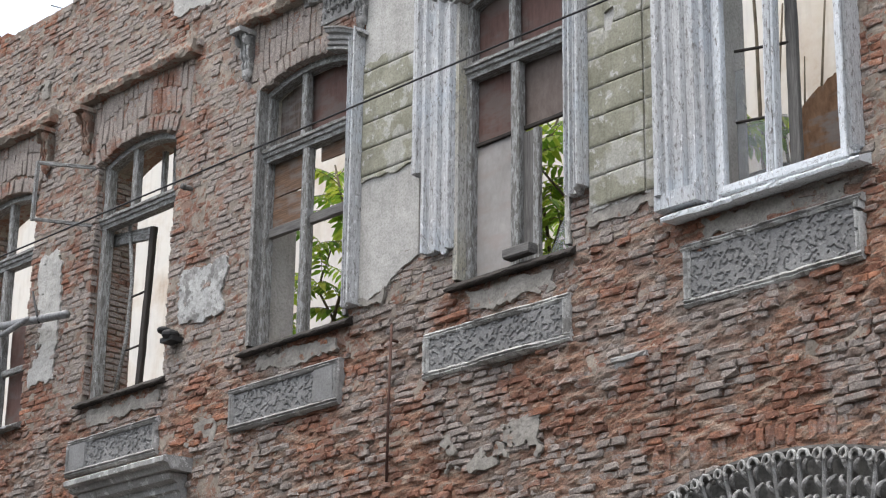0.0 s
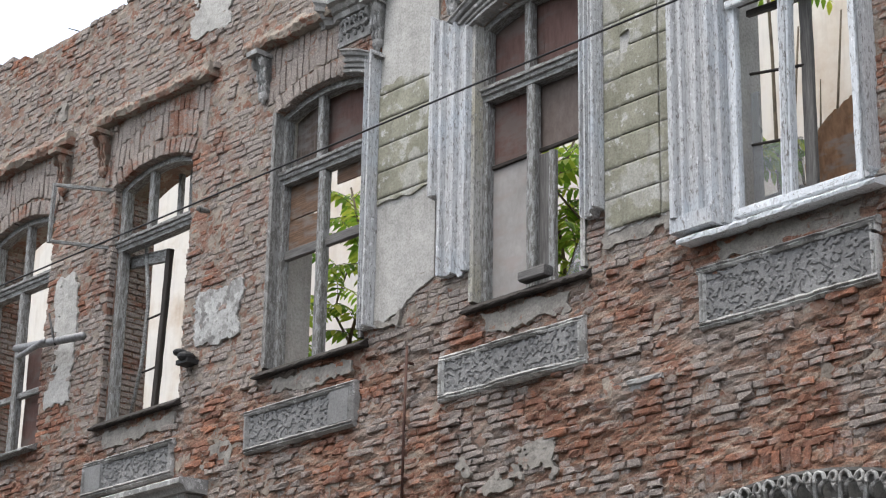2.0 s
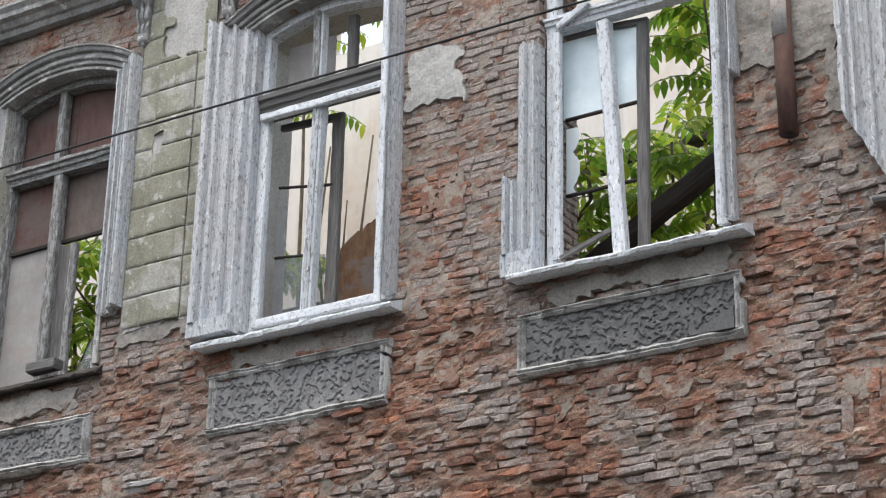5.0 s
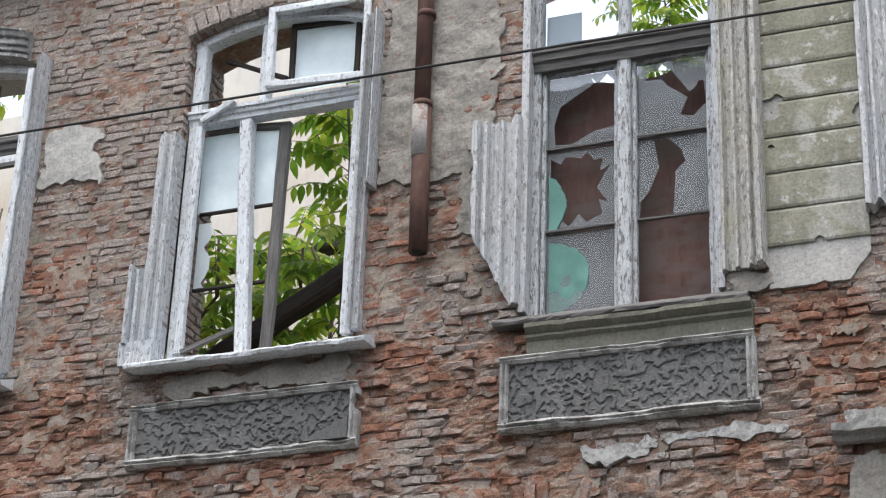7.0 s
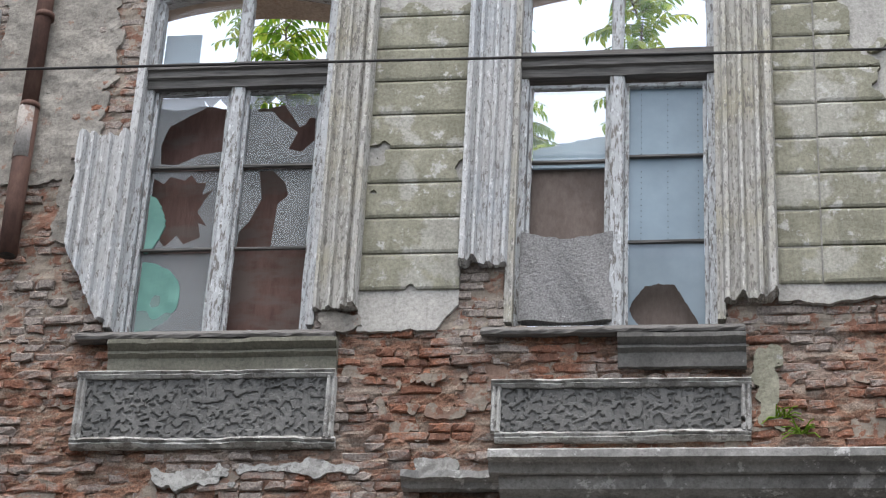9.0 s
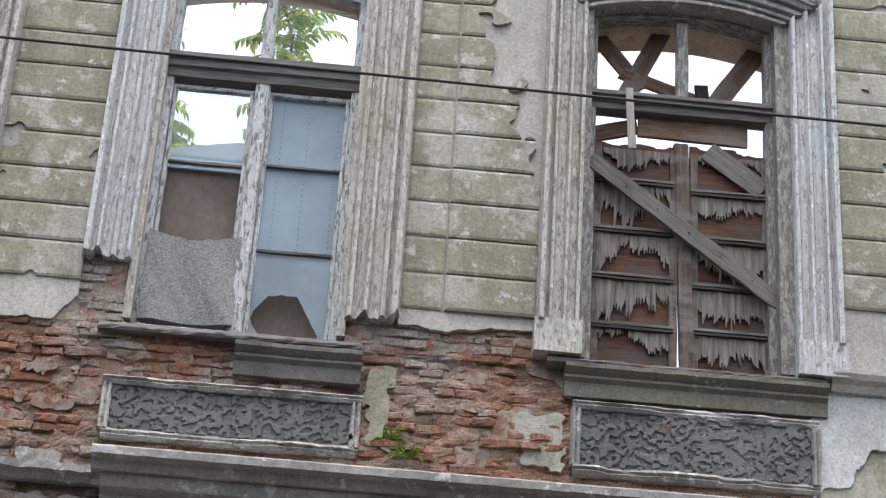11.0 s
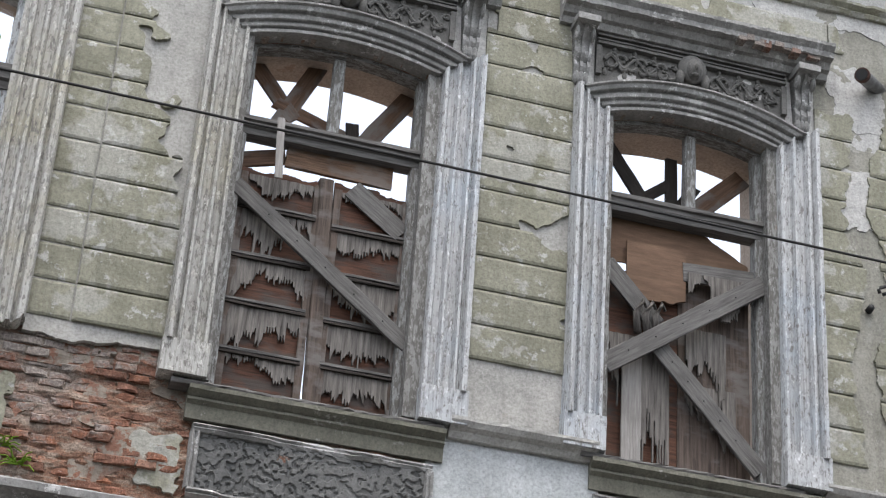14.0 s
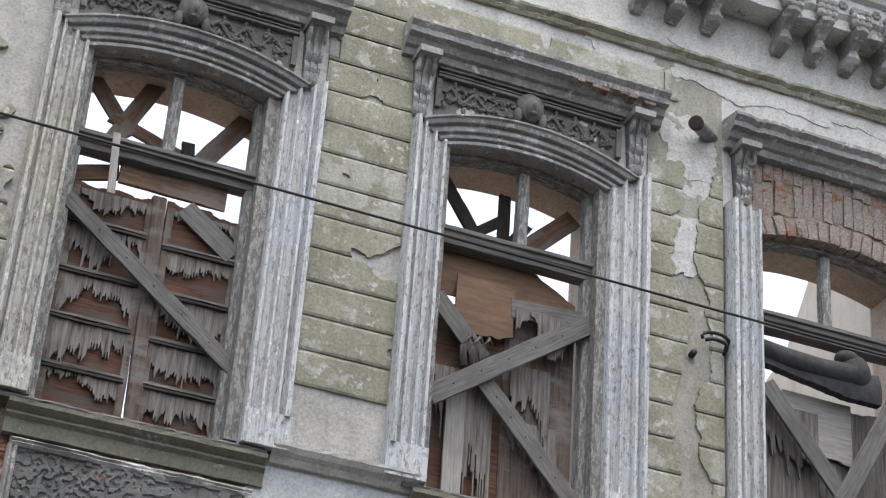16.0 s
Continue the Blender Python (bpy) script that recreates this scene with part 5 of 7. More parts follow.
tube("tie", [(-15.75, 9.72, 7.17), (-15.78, 9.70, 7.27), (-16.2, 9.9, 7.62)], 0.010, CABLE, pl)
sk = base("iron_socket", -14.0, FACE, 6.75, "lump of rusty iron fixing on the brick pier", "iron fixing")
part("lump", *merge(ellipsoid((-13.95, FACE - 0.08, 6.72), (0.07, 0.09, 0.05)), ellipsoid((-14.02, FACE - 0.10, 6.77), (0.06, 0.07, 0.035)), boxes((-14.05, -13.88, FACE - 0.12, FACE + 0.05, 6.66, 6.70))), CABLE, sk)
ins = base("insulator", -13.86, FACE, 8.06, "small round fixing knob on the brick pier", "fixing")
part("knob", *merge(ellipsoid((-13.86, FACE - 0.05, 8.06), (0.024, 0.06, 0.024)), ellipsoid((-13.86, FACE - 0.09, 8.06), (0.034, 0.014, 0.034)), ellipsoid((-13.86, FACE - 0.115, 8.06), (0.028, 0.016, 0.028))), STONE_DARK, ins)


# ---- what fills the windows ----
def film_material(name, col, clear, rough=0.35, scale=4.0):
    """Dusty glass, pale panes or plastic film: partly clear, partly a pale coat."""
    k = Nodes(name, rough)
    k.p.inputs["Specular IOR Level"].default_value = 0.5
    blot = k.noise(scale, detail=7, rough=0.65)
    k.done(k.ramp(blot, (0.3, tuple(c * 0.75 for c in col)), (0.7, tuple(min(1, c * 1.2) for c in col))))
    t = k.n.new("ShaderNodeBsdfTransparent")
    tr = k.n.new("ShaderNodeBsdfTranslucent")
    tr.inputs["Color"].default_value = (*col, 1)
    half, mx = k.n.new("ShaderNodeMixShader"), k.n.new("ShaderNodeMixShader")
    half.inputs[0].default_value = 0.35
    k.l.new(k.p.outputs[0], half.inputs[1])
    k.l.new(tr.outputs[0], half.inputs[2])
    mx.inputs[0].default_value = clear
    k.l.new(half.outputs[0], mx.inputs[1])
    k.l.new(t.outputs[0], mx.inputs[2])
    k.l.new(mx.outputs[0], k.n["Material Output"].inputs["Surface"])
    return k.mat


DUSTY = film_material("dusty_pane", (0.23, 0.25, 0.26), 0.45, 0.12)
PALE_PANE = film_material("pale_blue_pane", (0.76, 0.85, 0.90), 0.15, 0.3)
FILM = film_material("plastic_film", (0.245, 0.32, 0.375), 0.05, 0.35, 2.2)
FOAM = film_material("teal_foam", (0.17, 0.37, 0.32), 0.0, 0.8)
k_ = Nodes("grey_cloth", 0.95)
CLOTH = k_.done(k_.ramp(k_.noise(90, (1, 1, 1), detail=4), (0.35, (0.15, 0.15, 0.15)), (0.65, (0.27, 0.27, 0.272))), k_.bump(k_.noise(130, (0.6, 1, 1.6), detail=3), 0.9, 0.008))
BOARD_GREY_V = wood_material("silvered_splinters", (0.022, 0.019, 0.017), (0.23, 0.212, 0.195), None, (6, 6, 0.3))
BOARD_RED_H = wood_material("rust_brown_veneer", (0.022, 0.013, 0.010), (0.145, 0.066, 0.040), (0.062, 0.050, 0.044), (0.35, 6, 6))
BOARD_BROWN_V = wood_material("dark_brown_panel", (0.022, 0.016, 0.013), (0.15, 0.115, 0.095), (0.14, 0.127, 0.118), (6, 6, 0.35))
RED_PANEL = wood_material("dull_red_panel", (0.075, 0.040, 0.034), (0.13, 0.078, 0.066), (0.11, 0.085, 0.075), (3, 3, 0.6))


def slab(name, w, x0, x1, z0, z1, y, mat, label="", keep=None, wave=0.006, thick=0.015, step=0.02):
    """A thin board on the window plane, slightly warped, its edges as keep leaves them."""
    return sheet(name, x0, x1, z0, z1, step, step, y, thick, mat, w, keep, lambda x, z: (fbm(x * 3, z * 3, int(abs(x0) * 10) % 40, 3) - 0.5) * wave * 2, label=label, jit=0.3)


def splinters(w, x0, x1, z0, z1, y, seed, reach=0.6, mat=None):
    """Torn grey veneer hanging in spikes from the top of a bay."""
    h = z1 - z0

    def keep(x, z):
        s = np.floor(x / 0.016)
        spike = hash2(s, s * 0, seed) ** 1.5 * 0.35 + 0.95 * vnoise(x * 6, x * 0, seed + 2) - 0.14
        t = np.abs((x / 0.016 - s) - 0.5) * 2
        return z > z1 - h * reach * (0.25 + spike * 1.1) + 0.05 * t * h / 0.25
    return sheet("splintered_veneer", x0, x1, z0, z1, 0.008, 0.012, y, 0.006, mat or BOARD_GREY_V, w, keep, lambda x, z: 0.010 * vnoise(x * 40, z * 3, seed) + 0.012 * np.clip((z1 - z) / h, 0, 1) * vnoise(x * 20, x * 0, seed), jit=0.2)


def shutters(w, leaves, rails, z0, z1, y, seed):
    """Old plywood shutter leaves with ledges, veneer torn off between them."""
    for k, (x0, x1) in enumerate(leaves):
        leaf = slab("shutter", w, x0, x1, z0, z1, y, BOARD_RED_H, "rotten reddish-brown shutter with torn grey veneer", lambda x, z, k=k: z < z1 - 0.03 + ragged(x, z, seed + k, 0.05, 9), 0.004, 0.02)
        zs = [z0] + sorted(rails[k]) + [z1 - 0.05]
        for j, (a, b) in enumerate(zip(zs, zs[1:])):
            splinters(leaf, x0 + 0.02, x1 - 0.02, a + 0.02, b - 0.02, y - 0.014, seed + 5 * k + j, (0.5, 1.0, 0.8, 0.95, 0.6)[(j + k) % 5])
        for z in rails[k]:
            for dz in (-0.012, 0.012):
                # the near-black lower strip paints the shade under each grey ledge
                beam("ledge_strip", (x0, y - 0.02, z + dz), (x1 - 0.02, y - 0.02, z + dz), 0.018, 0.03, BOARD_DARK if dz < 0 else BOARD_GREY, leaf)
        for x in (x0 + 0.02, x1 - 0.02):
            beam("shutter_stile", (x, y - 0.012, z0), (x, y - 0.012, z1 - 0.06), 0.045, 0.025, BOARD_BROWN_V, leaf)


def plank(w, p0, p1, width, mat=None, y=None, label="", thick=0.025):
    ob = beam("plank", (p0[0], y or FACE, p0[1]), (p1[0], y or FACE, p1[1]), width, thick, mat or BOARD_GREY, w, ragged=0.012, label=label)
    return ob


def nails(w, p0, p1, y, n=4):
    for k in range(n):
        t = (k + 0.5) / n
        vs, fs = ellipsoid((p0[0] + (p1[0] - p0[0]) * t, y, p0[1] + (p1[1] - p0[1]) * t), (0.005, 0.005, 0.005), 6, 4)
        part("nail", vs, fs, CABLE, w)


def reveals(i):
    """Plastered sides and soffit of the opening behind the frame."""
    a, b = OPEN[i]
    lin = PLASTER_PINK if i > 5 else PLASTER_PALE
    for x in (a - 0.004, b - 0.006):
        vs, fs = boxes((x, x + 0.010, FACE + 0.19, FACE + 0.475, SILL, SPRING))
        part("reveal", vs, fs, lin, W[i])
    arch_frame("soffit", i, -0.004, 0.012, FACE + 0.19, FACE + 0.475, lin, W[i])


PLASTER_PINK = plaster_material("pinkish_old_plaster", (0.36, 0.30, 0.25), (0.48, 0.41, 0.35), (0.20, 0.16, 0.13), 0.4, (0.28, 0.19, 0.14))
for i in (2, 3, 4, 6, 7, 8, 9, 10):
    reveals(i)

# window 0: dull red panel behind the empty frame
slab("panel", W[0], -17.0, -16.52, 6.45, 7.55, FACE + 0.2, RED_PANEL, "dull red panel behind the frame")
beam("rail", (-17.5, FACE + 0.13, 7.0), (-16.52, FACE + 0.13, 7.0), 0.06, 0.05, GREY_WOOD, W[0])

# window 1: a sagging casement and an outward-swung light
w = W[1]
beam("casement_stile", (-14.73, FACE + 0.22, 7.98), (-14.79, FACE + 0.2, 6.44), 0.065, 0.05, BOARD_DARK, w, label="dark casement stile left standing")
beam("casement_rail", (-15.45, FACE + 0.24, 8.02), (-14.74, FACE + 0.22, 7.93), 0.12, 0.045, GREY_WOOD, w)
tube("bent_bar", [(-15.09, FACE + 0.2, 8.1), (-15.0, FACE + 0.2, 7.5), (-15.02, FACE + 0.19, 6.95), (-15.14, FACE + 0.18, 6.42)], 0.018, GREY_WOOD, w)
for z in (7.36, 6.86):
    tube("glazing_bar", [(-15.02, FACE + 0.2, z), (-14.78, FACE + 0.2, z + 0.01)], 0.010, BOARD_DARK, w)
for x in (-14.80, -14.62, -14.47):
    beam("inner_post", (x, FACE + 0.35, 8.2), (x, FACE + 0.35, 8.78), 0.05, 0.05, GREY_WOOD, w)
beam("inner_rail", (-14.82, FACE + 0.35, 8.22), (-14.45, FACE + 0.35, 8.24), 0.05, 0.04, GREY_WOOD, w)
swing = beam("swung_light", (-15.84, 9.62, 8.77), (-15.86, 9.62, 8.18), 0.035, 0.035, GREY_WOOD, w, label="empty light swung out on its hinges")
for z0, z1 in ((8.76, 8.70), (8.19, 8.12)):
    beam("light_rail", (-15.84, 9.62, z0), (-15.40, FACE + 0.06, z1), 0.035, 0.03, GREY_WOOD, w)

# window 2
w = W[2]
slab("board", w, -12.90, -12.47, 8.20, 8.78, FACE + 0.2, BOARD_BROWN_V, "brown board in the upper light", lambda x, z: z < arch_z(2, x) - 0.05)
slab("board", w, -12.47, -11.80, 8.20, 8.78, FACE + 0.203, RED_PANEL, "brown board in the upper light", lambda x, z: z < arch_z(2, x) - 0.05)
board(w, -12.96, -12.42, 7.76, 8.10, FACE + 0.17, BOARD_TAN, label="weathered tan plywood", tilt=0.01)
board(w, -12.96, -12.42, 7.50, 7.755, FACE + 0.165, BOARD_TAN, label="weathered tan plywood", tilt=-0.015)
beam("rail", (-12.90, FACE + 0.14, 7.43), (-11.80, FACE + 0.14, 7.43), 0.085, 0.05, BOARD_GREY, w)
board(w, -12.30, -11.82, 7.93, 8.06, FACE + 0.17, BOARD_BROWN)

# window 3
w = W[3]
for x0, x1 in ((-10.46, -9.905), (-9.90, -9.37)):
    slab("board", w, x0, x1, 8.20, 8.78, FACE + 0.18, RED_PANEL, "brown board in the upper light", lambda x, z: z < arch_z(3, x) - 0.05)
slab("board", w, -10.46, -9.95, 7.55, 8.08, FACE + 0.17, RED_PANEL, "flat dull brown panel")
slab("board", w, -10.46, -9.95, 6.44, 7.53, FACE + 0.16, BOARD_PALE_V, "flat pale grey panel")
slab("board", w, -9.96, -9.37, 7.53, 8.08, FACE + 0.175, BOARD_DULL_V, "grey-brown panel")
beam("rail", (-10.42, FACE + 0.15, 7.53), (-9.41, FACE + 0.15, 7.53), 0.03, 0.03, BOARD_DARK, w)
beam("casement_panel", (-9.88, FACE + 0.15, 6.46), (-9.88, FACE + 0.15, 7.49), 0.14, 0.03, BOARD_GREY, w)
beam("casement_stile", (-9.775, FACE + 0.14, 6.46), (-9.775, FACE + 0.14, 7.49), 0.06, 0.045, GREY_WOOD, w)
board(w, -9.92, -9.66, 6.44, 6.52, FACE - 0.03, BOARD_GREY, "loose_board", "grey board end lying on the sill", 0.10)
slab("torn_sheet", w, -9.73, -9.44, 6.45, 7.0, FACE + 0.2, DUSTY, "", lambda x, z: z < 6.46 + (x + 9.73) * 1.8)

# window 4
w = W[4]
beam("casement_rail", (-8.0, FACE + 0.24, 8.02), (-7.47, FACE + 0.24, 7.99), 0.05, 0.04, BOARD_GREY, w)
beam("casement_stile", (-7.51, FACE + 0.24, 8.0), (-7.50, FACE + 0.22, 6.47), 0.085, 0.045, BOARD_GREY, w)
tube("glazing_bar", [(-7.98, FACE + 0.22, 7.55), (-7.52, FACE + 0.22, 7.47)], 0.011, BOARD_DARK, w)
beam("mullion_cover", (-7.605, FACE + 0.08, 6.50), (-7.58, FACE + 0.08, 8.06), 0.05, 0.03, WORN_WOOD, w)
tube("glazing_bar", [(-7.98, FACE + 0.21, 7.02), (-7.66, FACE + 0.21, 6.98)], 0.010, BOARD_DARK, w)
slab("panel", w, -7.98, -7.58, 8.26, 8.66, FACE + 0.25, BOARD_PALE_V, "pale board behind the upper light")
beam("upper_sash", (-7.62, FACE + 0.1, 8.22), (-7.62, FACE + 0.1, 8.78), 0.06, 0.05, GREY_WOOD, w)
beam("upper_sash", (-7.40, FACE + 0.22, 8.22), (-7.40, FACE + 0.22, 8.74), 0.07, 0.05, BOARD_GREY, w)
beam("head_lining", (-8.04, FACE + 0.06, 8.03), (-6.95, FACE + 0.06, 8.03), 0.055, 0.05, WHITE_WOOD, w)
pane(w, -7.98, -7.56, 6.52, 7.40, FACE + 0.215, DUSTY, keep=lambda x, z: (x < -7.93 + ragged(x, z, 131, 0.06)) | (z < 6.95 + ragged(x, z, 132, 0.1)))
for x in (-8.02, -6.97):
    beam("sash_stile", (x, FACE + 0.09, 6.48), (x, FACE + 0.09, 8.06), 0.055, 0.045, WHITE_WOOD, w)
beam("sash_rail", (-8.02, FACE + 0.09, 6.50), (-6.97, FACE + 0.09, 6.50), 0.06, 0.05, WHITE_WOOD, w)

# window 5
w = W[5]
inner = FACE + 0.2
beam("casement_stile", (-5.165, inner, 6.47), (-5.145, inner, 8.05), 0.075, 0.045, BOARD_GREY, w)
beam("casement_rail", (-5.70, inner, 8.09), (-5.11, inner, 8.04), 0.045, 0.045, BOARD_GREY, w)
pane(w, -5.72, -5.19, 7.49, 8.05, inner, PALE_PANE, "pale blue pane")
for z in (7.485, 6.955):
    tube("glazing_bar", [(-5.70, inner, z), (-5.19, inner, z)], 0.013, BOARD_DARK, w)
pane(w, -5.70, -5.55, 6.95, 7.42, inner, PALE_PANE, keep=lambda x, z: x < -5.66 + 0.05 * np.abs(np.sin(z * 13)) + ragged(x, z, 133, 0.02))
beam("loose_rail", (-5.66, FACE + 0.05, 6.47), (-5.33, FACE + 0.08, 6.60), 0.03, 0.025, BOARD_GREY, w)
beam("loose_rail", (-5.68, FACE + 0.06, 8.09), (-5.43, FACE + 0.02, 8.18), 0.04, 0.03, WHITE_WOOD, w)
for x in (-5.70, -4.60):
    beam("sash_stile", (x, FACE + 0.09, 6.48), (x, FACE + 0.09, 8.06), 0.05, 0.045, WHITE_WOOD, w)
for p, q in (((-5.185, 8.22), (-5.20, 8.80)), ((-4.53, 8.22), (-4.53, 8.80)), ((-5.20, 8.23), (-4.51, 8.19)), ((-5.22, 8.79), (-4.51, 8.77))):
    beam("vent_frame", (p[0], FACE + 0.0, p[1]), (q[0], FACE + 0.0, q[1]), 0.05, 0.045, WHITE_WOOD, w)
for p, q in (((-5.11, 8.30), (-5.12, 8.75)), ((-4.66, 8.28), (-4.66, 8.73)), ((-5.13, 8.75), (-4.65, 8.72))):
    beam("vent_frame", (p[0], FACE + 0.16, p[1]), (q[0], FACE + 0.16, q[1]), 0.035, 0.03, BOARD_DARK, w)
pane(w, -5.11, -4.66, 8.27, 8.73, FACE + 0.17, PALE_PANE, "pale blue pane in the vent light")
beam("stay", (-5.62, FACE + 0.22, 8.62), (-5.14, FACE + 0.15, 8.36), 0.03, 0.03, BOARD_DARK, w)

def smashed_pane(w, x0, x1, z0, z1, hole):
    """A dusty pane with a jagged hole broken out of it."""
    bm = bmesh.new()
    rings = [[(x0, z0), (x1, z0), (x1, z1), (x0, z1)], [(x0 + u * (x1 - x0), z0 + v * (z1 - z0)) for u, v in hole]]
    for ring in rings:
        vs = [bm.verts.new((x, PANE_Y, z)) for x, z in ring]
        for p, q in zip(vs, vs[1:] + vs[:1]):
            bm.edges.new((p, q))
    bmesh.ops.triangle_fill(bm, edges=bm.edges[:], use_beauty=True)
    bmesh.ops.solidify(bm, geom=bm.faces[:], thickness=0.004)
    bm.verts.index_update()
    ob = part("pane", [tuple(v.co) for v in bm.verts], [tuple(v.index for v in f.verts) for f in bm.faces], DUSTY, w, "smashed dusty pane")
    ob.visible_shadow = False
    bm.free()


# window 6: smashed panes in front of boards
w = W[6]
HOLES = {}
HOLES[-1, 2] = [(0.09, 0.33), (0.13, 0.44), (0.18, 0.59), (0.46, 0.74), (0.68, 0.85), (0.64, 0.95), (0.74, 0.84), (0.87, 0.97), (0.99, 0.85), (0.99, 0.22), (0.68, 0.18), (0.35, 0.04), (0.12, 0.06)]
HOLES[1, 2] = [(0.11, 0.77), (0.19, 0.92), (0.27, 0.88), (0.36, 0.98), (0.49, 0.87), (0.74, 0.54), (0.83, 0.58), (0.87, 0.67), (0.95, 0.66), (0.98, 0.35), (0.80, 0.19), (0.61, 0.23), (0.72, 0.46), (0.45, 0.65), (0.34, 0.77)]
HOLES[-1, 1] = [(0.05, 0.91), (0.20, 0.84), (0.28, 0.93), (0.50, 0.88), (0.58, 0.95), (0.68, 0.84), (0.81, 0.85), (0.77, 0.69), (0.94, 0.77), (0.81, 0.62), (0.73, 0.47), (0.88, 0.29), (0.76, 0.33), (0.81, 0.15), (0.58, 0.07), (0.47, 0.18), (0.32, 0.04), (0.09, 0.26), (0.20, 0.47), (0.05, 0.62)]
HOLES[1, 1] = [(0.23, 0.97), (0.42, 0.98), (0.61, 0.82), (0.67, 0.66), (0.53, 0.55), (0.49, 0.02), (0.02, 0.02), (0.03, 0.22), (0.15, 0.33), (0.30, 0.62)]
slab("backing_board", w, -3.46, -2.90, 6.44, 8.08, FACE + 0.30, RED_PANEL, "dull reddish board behind the smashed panes", lambda x, z: z < 8.04 + ragged(x, z, 141, 0.03))
slab("backing_board", w, -2.88, -2.32, 6.44, 8.08, FACE + 0.31, RED_PANEL, "dull reddish board behind the smashed panes", lambda x, z: z < 8.04 + ragged(x, z, 142, 0.03))
for side in (-1, 1):
    x0, x1 = sash_bars(w, 6, side, SILL + 0.01, 8.06, WORN_WOOD, (7.535, 6.99))
    for j, (z0, z1) in enumerate(((6.48, 6.98), (7.0, 7.525), (7.545, 8.03))):
        if j == 0:
            if side < 0:
                pane(w, x0, x1, z0, z1, PANE_Y, DUSTY, "dusty grey pane")
        else:
            smashed_pane(w, x0, x1, z0, z1, HOLES[side, j])
slab("sealing_foam", w, -3.36, -3.06, 6.48, 6.94, FACE + 0.142, FOAM, "bulging teal sealing foam", lambda x, z: x < -3.37 + 0.25 * np.sqrt(np.clip(1 - ((z - 6.70) / 0.23) ** 2, 0, 1)) + ragged(x, z, 143, 0.015), 0.03)
slab("sealing_foam", w, -3.36, -3.19, 6.98, 7.40, FACE + 0.142, FOAM, "bulging teal sealing foam", lambda x, z: x < -3.38 + 0.12 * np.sqrt(np.clip(1 - ((z - 7.17) / 0.19) ** 2, 0, 1)) + ragged(x, z, 144, 0.012), 0.03)
pane(w, -3.40, -2.93, 8.20, 8.72, PANE_Y, GLASS, keep=lambda x, z: z < arch_z(6, x) - 0.06)
slab("stuck_sheet", w, -3.40, -3.18, 8.20, 8.50, FACE + 0.2, FILM, "", None)

# window 7: film, cloth and dark boards
w = W[7]
for side in (-1, 1):
    x0, x1 = sash_bars(w, 7, side, SILL + 0.01, 8.02, WORN_WOOD, (7.535, 6.985) if side > 0 else (7.51,))
    if side > 0:
        for z0, z1 in ((6.98, 7.54), (7.53, 8.02)):
            pane(w, x0, x1, z0, z1, PANE_Y, FILM, "dull blue plastic film behind the pane")
            for xx in (x0 + 0.07, x0 + 0.22, x1 - 0.03):
                for k in range(13):
                    vs, fs = ellipsoid((xx, PANE_Y - 0.004, z0 + 0.03 + k * 0.036), (0.0028, 0.003, 0.004), 5, 3)
                    if k % 13 == 0:
                        bits = []
                    bits.append((vs, fs))
                part("stitching", *merge(*bits), CABLE, w)
        pane(w, x0, x1, 6.45, 6.99, PANE_Y, FILM, "torn plastic film", keep=lambda x, z: (z > 6.72 + ragged(x, z, 161, 0.04) + (x - x0) * 0.05) | (x < x0 + 0.06 + 0.05 * np.sin(z * 16)) | (x > x1 - 0.04 - 0.14 * np.clip((z - 6.5) / 0.25, 0, 1)))
        slab("backing_board", w, x0 - 0.02, x1 + 0.02, 6.45, 6.96, FACE + 0.26, BOARD_DULL_V, "dark brown board behind the film")
    else:
        pane(w, x0, x1, 7.50, 7.99, PANE_Y, GLASS, "clear dusty pane")
        slab("film_strip", w, x0, x1, 7.50, 7.76, FACE + 0.18, FILM, "", lambda x, z: z < 7.62 + (x - x0) * 0.2)
        slab("backing_board", w, x0 - 0.02, x1 + 0.02, 6.90, 7.51, FACE + 0.2, BOARD_DULL_V, "dark brown board in the casement")

        def folds(x, z):
            t = (7.03 - z) / 0.56
            return 0.05 + 0.018 * np.sin((x + 1.2) * 23 * (1 - 0.35 * t)) * np.clip(t * 1.6, 0.08, 1) + 0.030 * (fbm(x * 9 + z * 4, z * 2.5, 3, 3) - 0.5) * np.clip(t * 2, 0.2, 1) + 0.004 * vnoise(x * 70, z * 70, 4)
        sheet("hanging_cloth", -1.17, -0.655, 6.47, 7.07, 0.012, 0.015, FACE + 0.12, 0.004, CLOTH, w, lambda x, z: z < 7.03 - 0.045 * np.sin(np.clip((x + 1.17) / 0.515, 0, 1) * math.pi) + 0.0, folds, label="coarse grey cloth nailed across the casement", jit=0.05)
for x0, x1 in ((-1.15, -0.68), (-0.60, -0.13)):
    pane(w, x0, x1, 8.20, 8.72, PANE_Y, GLASS, keep=lambda x, z: z < arch_z(7, x) - 0.06)

# window 8: broken shutters, planks nailed across
w = W[8]
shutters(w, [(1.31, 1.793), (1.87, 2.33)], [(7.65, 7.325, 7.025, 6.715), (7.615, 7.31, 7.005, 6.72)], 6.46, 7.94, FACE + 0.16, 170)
beam("centre_post", (1.856, FACE + 0.15, 6.46), (1.815, FACE + 0.15, 7.93), 0.085, 0.05, BOARD_BROWN_V, w)
plank(w, (1.275, 7.75), (2.36, 6.92), 0.10, None, FACE + 0.085, "grey plank nailed slantwise across the shutters")
nails(w, (1.4, 7.65), (2.3, 6.97), FACE + 0.070, 5)
